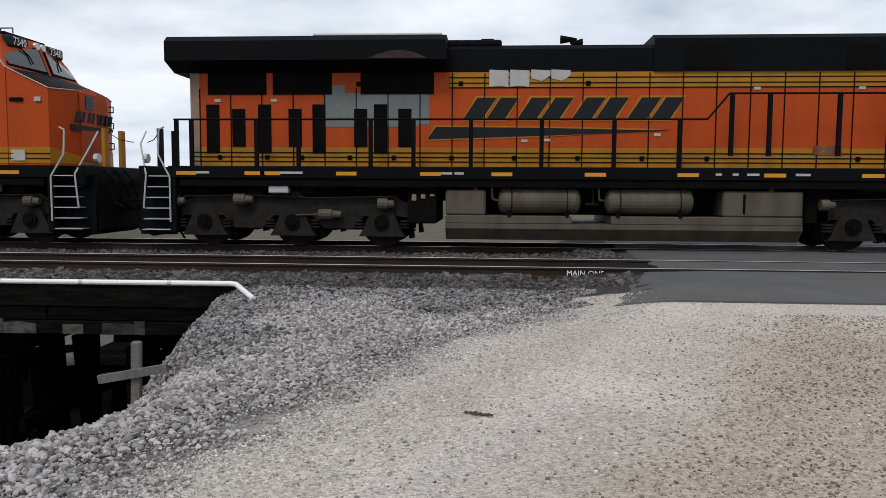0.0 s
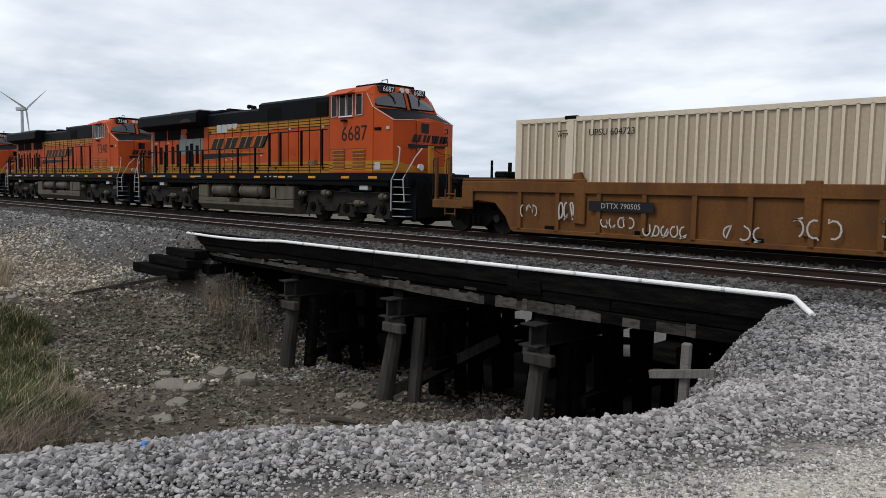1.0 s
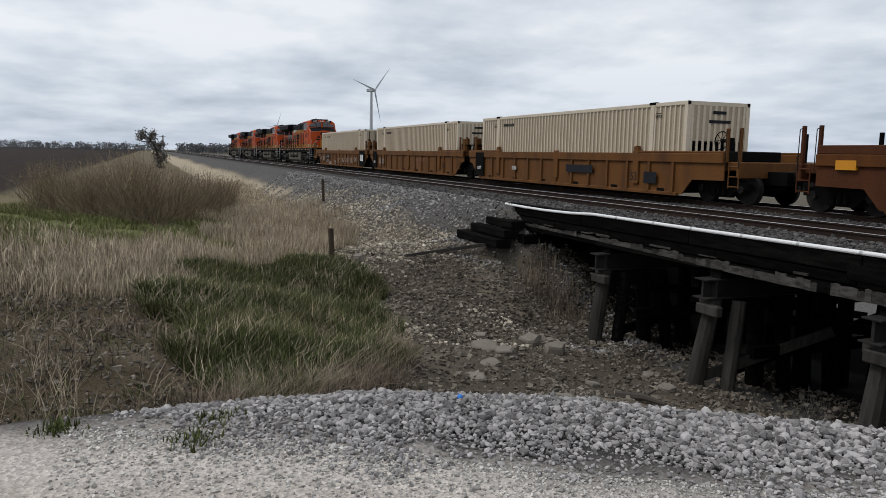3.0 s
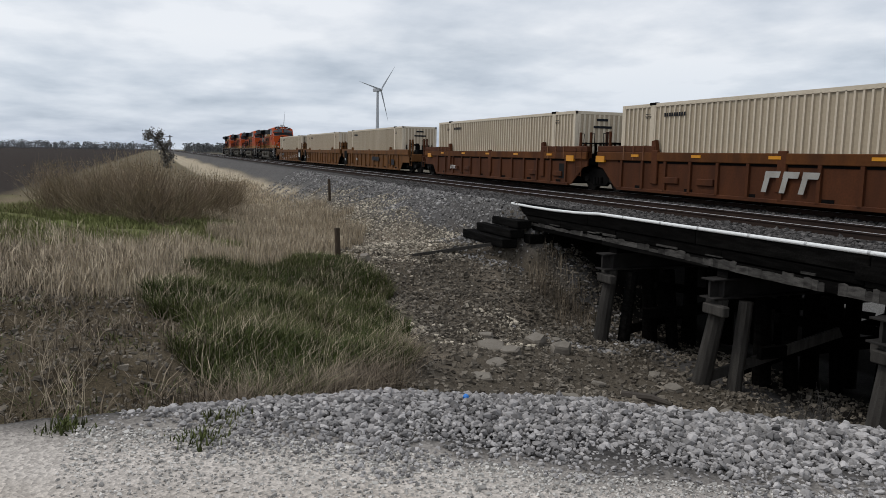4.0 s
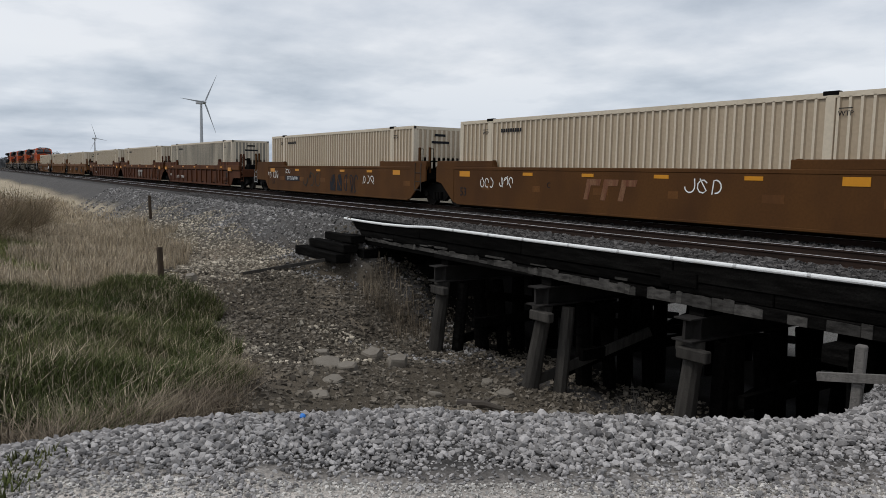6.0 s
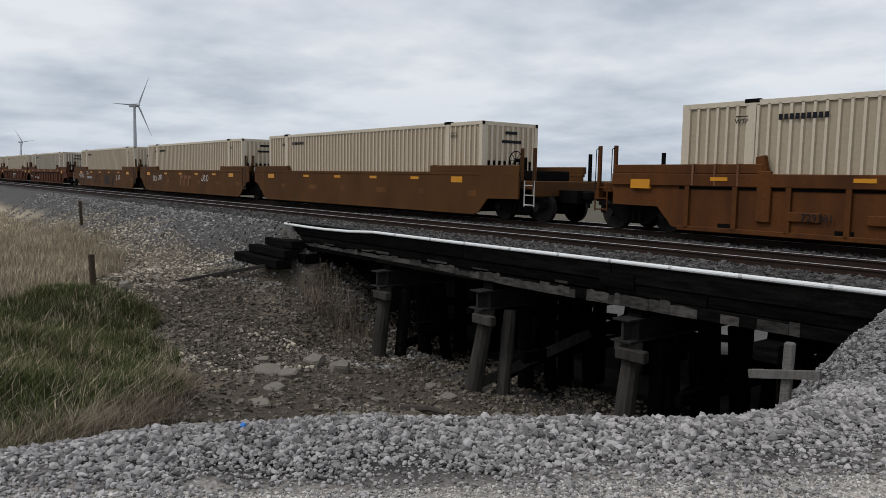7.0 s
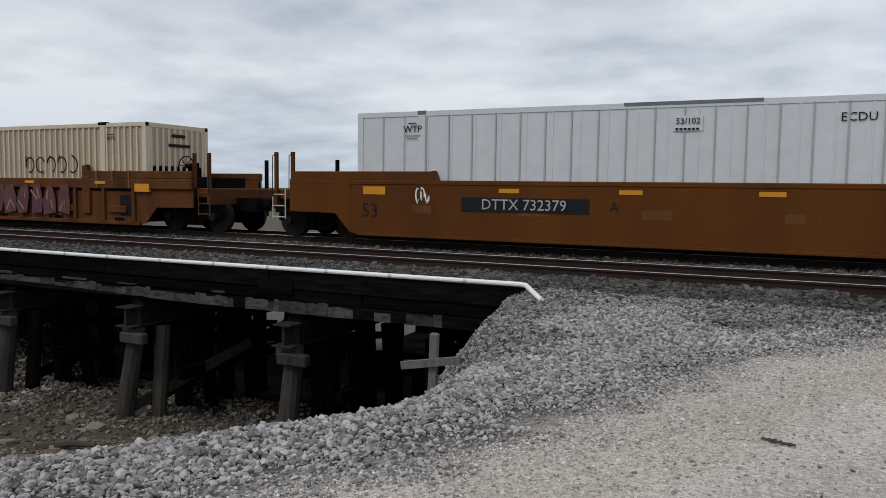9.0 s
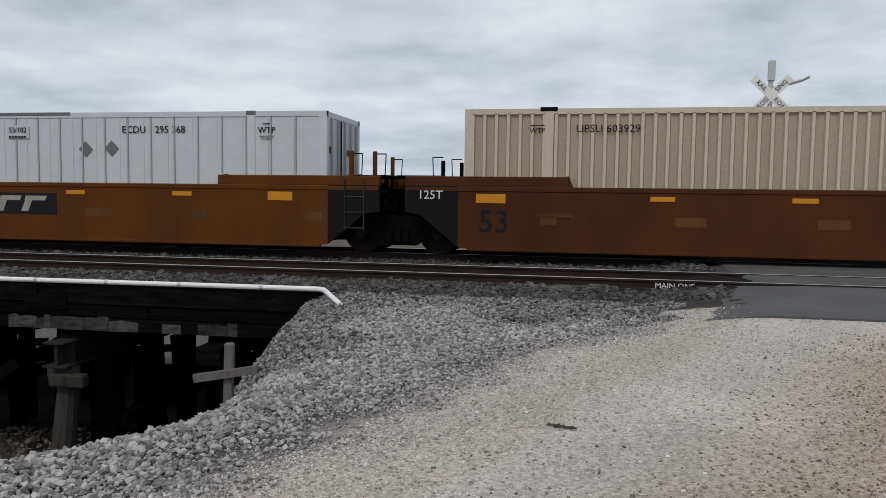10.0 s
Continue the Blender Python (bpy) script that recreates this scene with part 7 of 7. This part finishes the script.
def shrub(name, x, y, hgt, n, mat, seed, label, buds=False):
    rng = random.Random(seed)
    z = float(ground_z(x, y))
    root = empty(name, pose(x, y, z), label, "shrub")
    bm = bmesh.new()
    for _ in range(n):
        a, t = rng.uniform(0, 6.28), abs(rng.gauss(0, 0.62))
        p = Vector((rng.gauss(0, hgt * 0.2), rng.gauss(0, hgt * 0.2), -0.05))
        d = Vector((math.cos(a) * math.sin(t), math.sin(a) * math.sin(t), math.cos(t)))
        q = p + d * hgt * rng.uniform(0.5, 0.8)
        e = q + (d + Vector((rng.uniform(-.4, .4), rng.uniform(-.4, .4), rng.uniform(-.1, .3)))) * hgt * rng.uniform(0.2, 0.4)
        rod(bm, p, q, hgt * 0.004, 3, hgt * 0.0028)
        rod(bm, q, e, hgt * 0.003, 3, hgt * 0.0015)
        for _ in range(2):
            g = p + (q - p) * rng.uniform(0.4, 0.95)
            rod(bm, g, g + (d + Vector((rng.uniform(-.7, .7), rng.uniform(-.7, .7), rng.uniform(0, .4)))) * hgt * rng.uniform(0.15, 0.3), hgt * 0.004, 3, hgt * 0.0015)
    part("branchwork", bm, mat, root)
    if buds:
        vs, fs = [], []
        for _ in range(n * 7):
            a, t, f = rng.uniform(0, 6.28), abs(rng.gauss(0, 0.62)), rng.uniform(0.35, 1.05)
            c = Vector((math.cos(a) * math.sin(t), math.sin(a) * math.sin(t), math.cos(t))) * hgt * f + Vector((rng.gauss(0, .2), rng.gauss(0, .2), 0)) * hgt
            c.z = abs(c.z)
            p, q = (Vector((rng.uniform(-1, 1), rng.uniform(-1, 1), rng.uniform(-1, 1))).normalized() * rng.uniform(0.012, 0.03) for _ in range(2))
            vs += [c - p, c + q, c + p, c - q]
            fs.append([len(vs) - 4, len(vs) - 3, len(vs) - 2, len(vs) - 1])
        part("young_leaves", soup("young_leaves", vs, fs, M_BUD), M_BUD, root)
    return root


M_BUD = material("willow_buds", (0.25, 0.19, 0.12), (0.23, 0.2, 0.11), 0.9, 0, 0.6, 8, 0.8, rand=0.5, spec=0.1)


for k, (sx, sy, sh, sn) in enumerate(((-28.5, -0.3, 2.1, 330), (-29.5, -1.9, 2.0, 280), (-31, 1.0, 2.0, 280), (-31, -3.4, 1.8, 240), (-34, 2.2, 1.9, 240), (-38, 3.2, 1.7, 200), (-33, -0.8, 2.3, 260), (-43, 3.9, 1.6, 160))):
    shrub("willow_shrub", sx, sy, sh, sn, M_TWIG, k + 1, "bare brown willow shrub with first green buds", True)
shrub("dead_shrub", -9.55, 10.9, 0.75, 60, M_CROSS, 3, "pale dead twiggy shrub under the bridge")
shrub("dead_weed", -8.6, 0.9, 0.6, 26, M_STRAW, 5, "pale dead weed stalks in the grass")
shrub("dead_weed", -7.6, -0.9, 0.75, 30, M_STRAW, 4, "dry dead weed stalks in the grass")


def slab(x, y, w, d, h, rz, seed, label):
    """A broken flat piece with cracked, chipped sides."""
    rng = random.Random(seed)
    bm = bmesh.new()
    n = rng.choice((5, 6, 6))
    angles = [(k + rng.uniform(-0.3, 0.3)) * 6.283 / n for k in range(n)]
    pts = [(math.cos(a) * w * rng.uniform(0.8, 1.1), math.sin(a) * d * rng.uniform(0.8, 1.1)) for a in angles]
    rings = [[bm.verts.new((a * g + rng.uniform(-.02, .02), b * g + rng.uniform(-.02, .02), z * h + rng.uniform(-.012, .012))) for a, b in pts] for g, z in ((0.95, -1.2), (1.04, 0.25), (1.0, 0.75), (0.88, 1.0))]
    bm.faces.new(rings[0])
    mid = bm.verts.new((rng.uniform(-.1, .1) * w, rng.uniform(-.1, .1) * d, h * rng.uniform(0.95, 1.15)))
    for k in range(n):
        for lo, hi in zip(rings, rings[1:]):
            bm.faces.new((lo[k], lo[k - 1], hi[k - 1], hi[k]))
        bm.faces.new((rings[-1][k], rings[-1][k - 1], mid))
    ob = part("concrete_slab" if w > 0.3 else "rock", bm, M_CONCRETE)
    ob.matrix_world = pose(x, y, float(ground_z(x, y)), rng.uniform(4, 16), rng.uniform(-10, 10), rz)
    tagged(ob, label, "rock", "broken slabs")


for k, (x, y, w, d, h, rz) in enumerate(((-14.78, 6.9, 0.34, 0.27, 0.13, 40), (-14.4, 7.2, 0.25, 0.27, 0.12, 70), (-15.45, 8.4, 0.3, 0.24, 0.2, 10), (-14.75, 8.65, 0.27, 0.24, 0.22, 85), (-12.4, 5.6, 0.34, 0.22, 0.05, 20), (-21.75, 5.9, 0.2, 0.18, 0.22, 5),
                                         (-13.2, 6.3, 0.24, 0.2, 0.06, 120), (-11.3, 6.9, 0.14, 0.11, 0.08, 30), (-12.6, 8.3, 0.16, 0.12, 0.08, 60), (-16.4, 7.5, 0.22, 0.16, 0.09, 15), (-11.9, 9.6, 0.2, 0.16, 0.1, 50), (-12.9, 9.9, 0.14, 0.12, 0.1, 75), (-15.9, 9.2, 0.13, 0.1, 0.1, 33), (-10.6, 9.8, 0.15, 0.12, 0.07, 12))):
    slab(x, y, w, d, h, rz, k, "pale broken concrete slab on the gully floor" if w > 0.28 else "pale angular rock lying on the gully bank")


def litter():
    bm = bmesh.new()
    bmesh.ops.create_icosphere(bm, subdivisions=2, radius=0.02)
    for v in bm.verts:
        v.co *= 1 + 0.35 * noise.noise(v.co * 40)
    ob = part("plastic_scrap", bm, M_BLUE)
    ob.matrix_world = pose(-4.47, 1.91, float(ground_z(-4.47, 1.91)) + 0.035)
    tagged(ob, "crumpled bright blue plastic scrap on ballast", "litter")
    part_ob = part("fallen_plank", beam(bmesh.new(), (-21.5, 10.1, -1.45), (-23.2, 7.6, -2.02), 0.16, 0.1), M_TIMBER_GREY)
    tagged(part_ob, "long grey plank lying down the bank", "plank")
    bm = bmesh.new()
    for p, q, r0, r1 in (((-0.45, 0, 0.04), (0.1, 0.05, 0.08), 0.09, 0.07), ((0.1, 0.05, 0.08), (0.5, -0.02, 0.05), 0.07, 0.04), ((0.05, 0.05, 0.08), (0.25, 0.2, 0.22), 0.04, 0.015)):
        rod(bm, p, q, r0, 8, r1)
    ob = part("driftwood", bm, M_BARK)
    ob.matrix_world = pose(-11.1, 8.35, float(ground_z(-11.1, 8.35)), 0, 0, 35)
    tagged(ob, "dark rotten branch lying in the gully mud", "driftwood")
    bm = bmesh.new()
    rnd = random.Random(9)
    for k in range(9):
        a = rnd.uniform(-0.5, 0.5)
        rod(bm, (rnd.uniform(-.12, .12), rnd.uniform(-.05, .05), 0.01), (rnd.uniform(-.12, .12) + 0.1, a * 0.1, 0.02), 0.008, 5)
    ob = part("twig_debris", bm, M_BARK)
    ob.matrix_world = pose(-0.12, 5.25, float(ground_z(-0.12, 5.25)) + 0.004, 0, 0, -20) @ Matrix.Scale(0.75, 4)
    tagged(ob, "dark broken twigs lying on the gravel road", "debris")


litter()


def motions():
    times = [0.0, 1 / 30] + [0.5 * k for k in range(1, 20)] + [10.0 - 1 / 30, 10.0]
    for thing, u in movers:
        z = thing.matrix_basis.translation.z
        walk(thing, [(t, pose(START - SPEED * t + u, TRACK_FAR, z)) for t in times])
    for (rotor, hub), rate, phase in zip(rotors, (-116, -104, -98), (-8, 30, 70)):
        walk(rotor, [(t, pose(0, -5.6, hub + 1, 0, -(phase + rate * (t - 4.5)), 0)) for t in times])


motions()
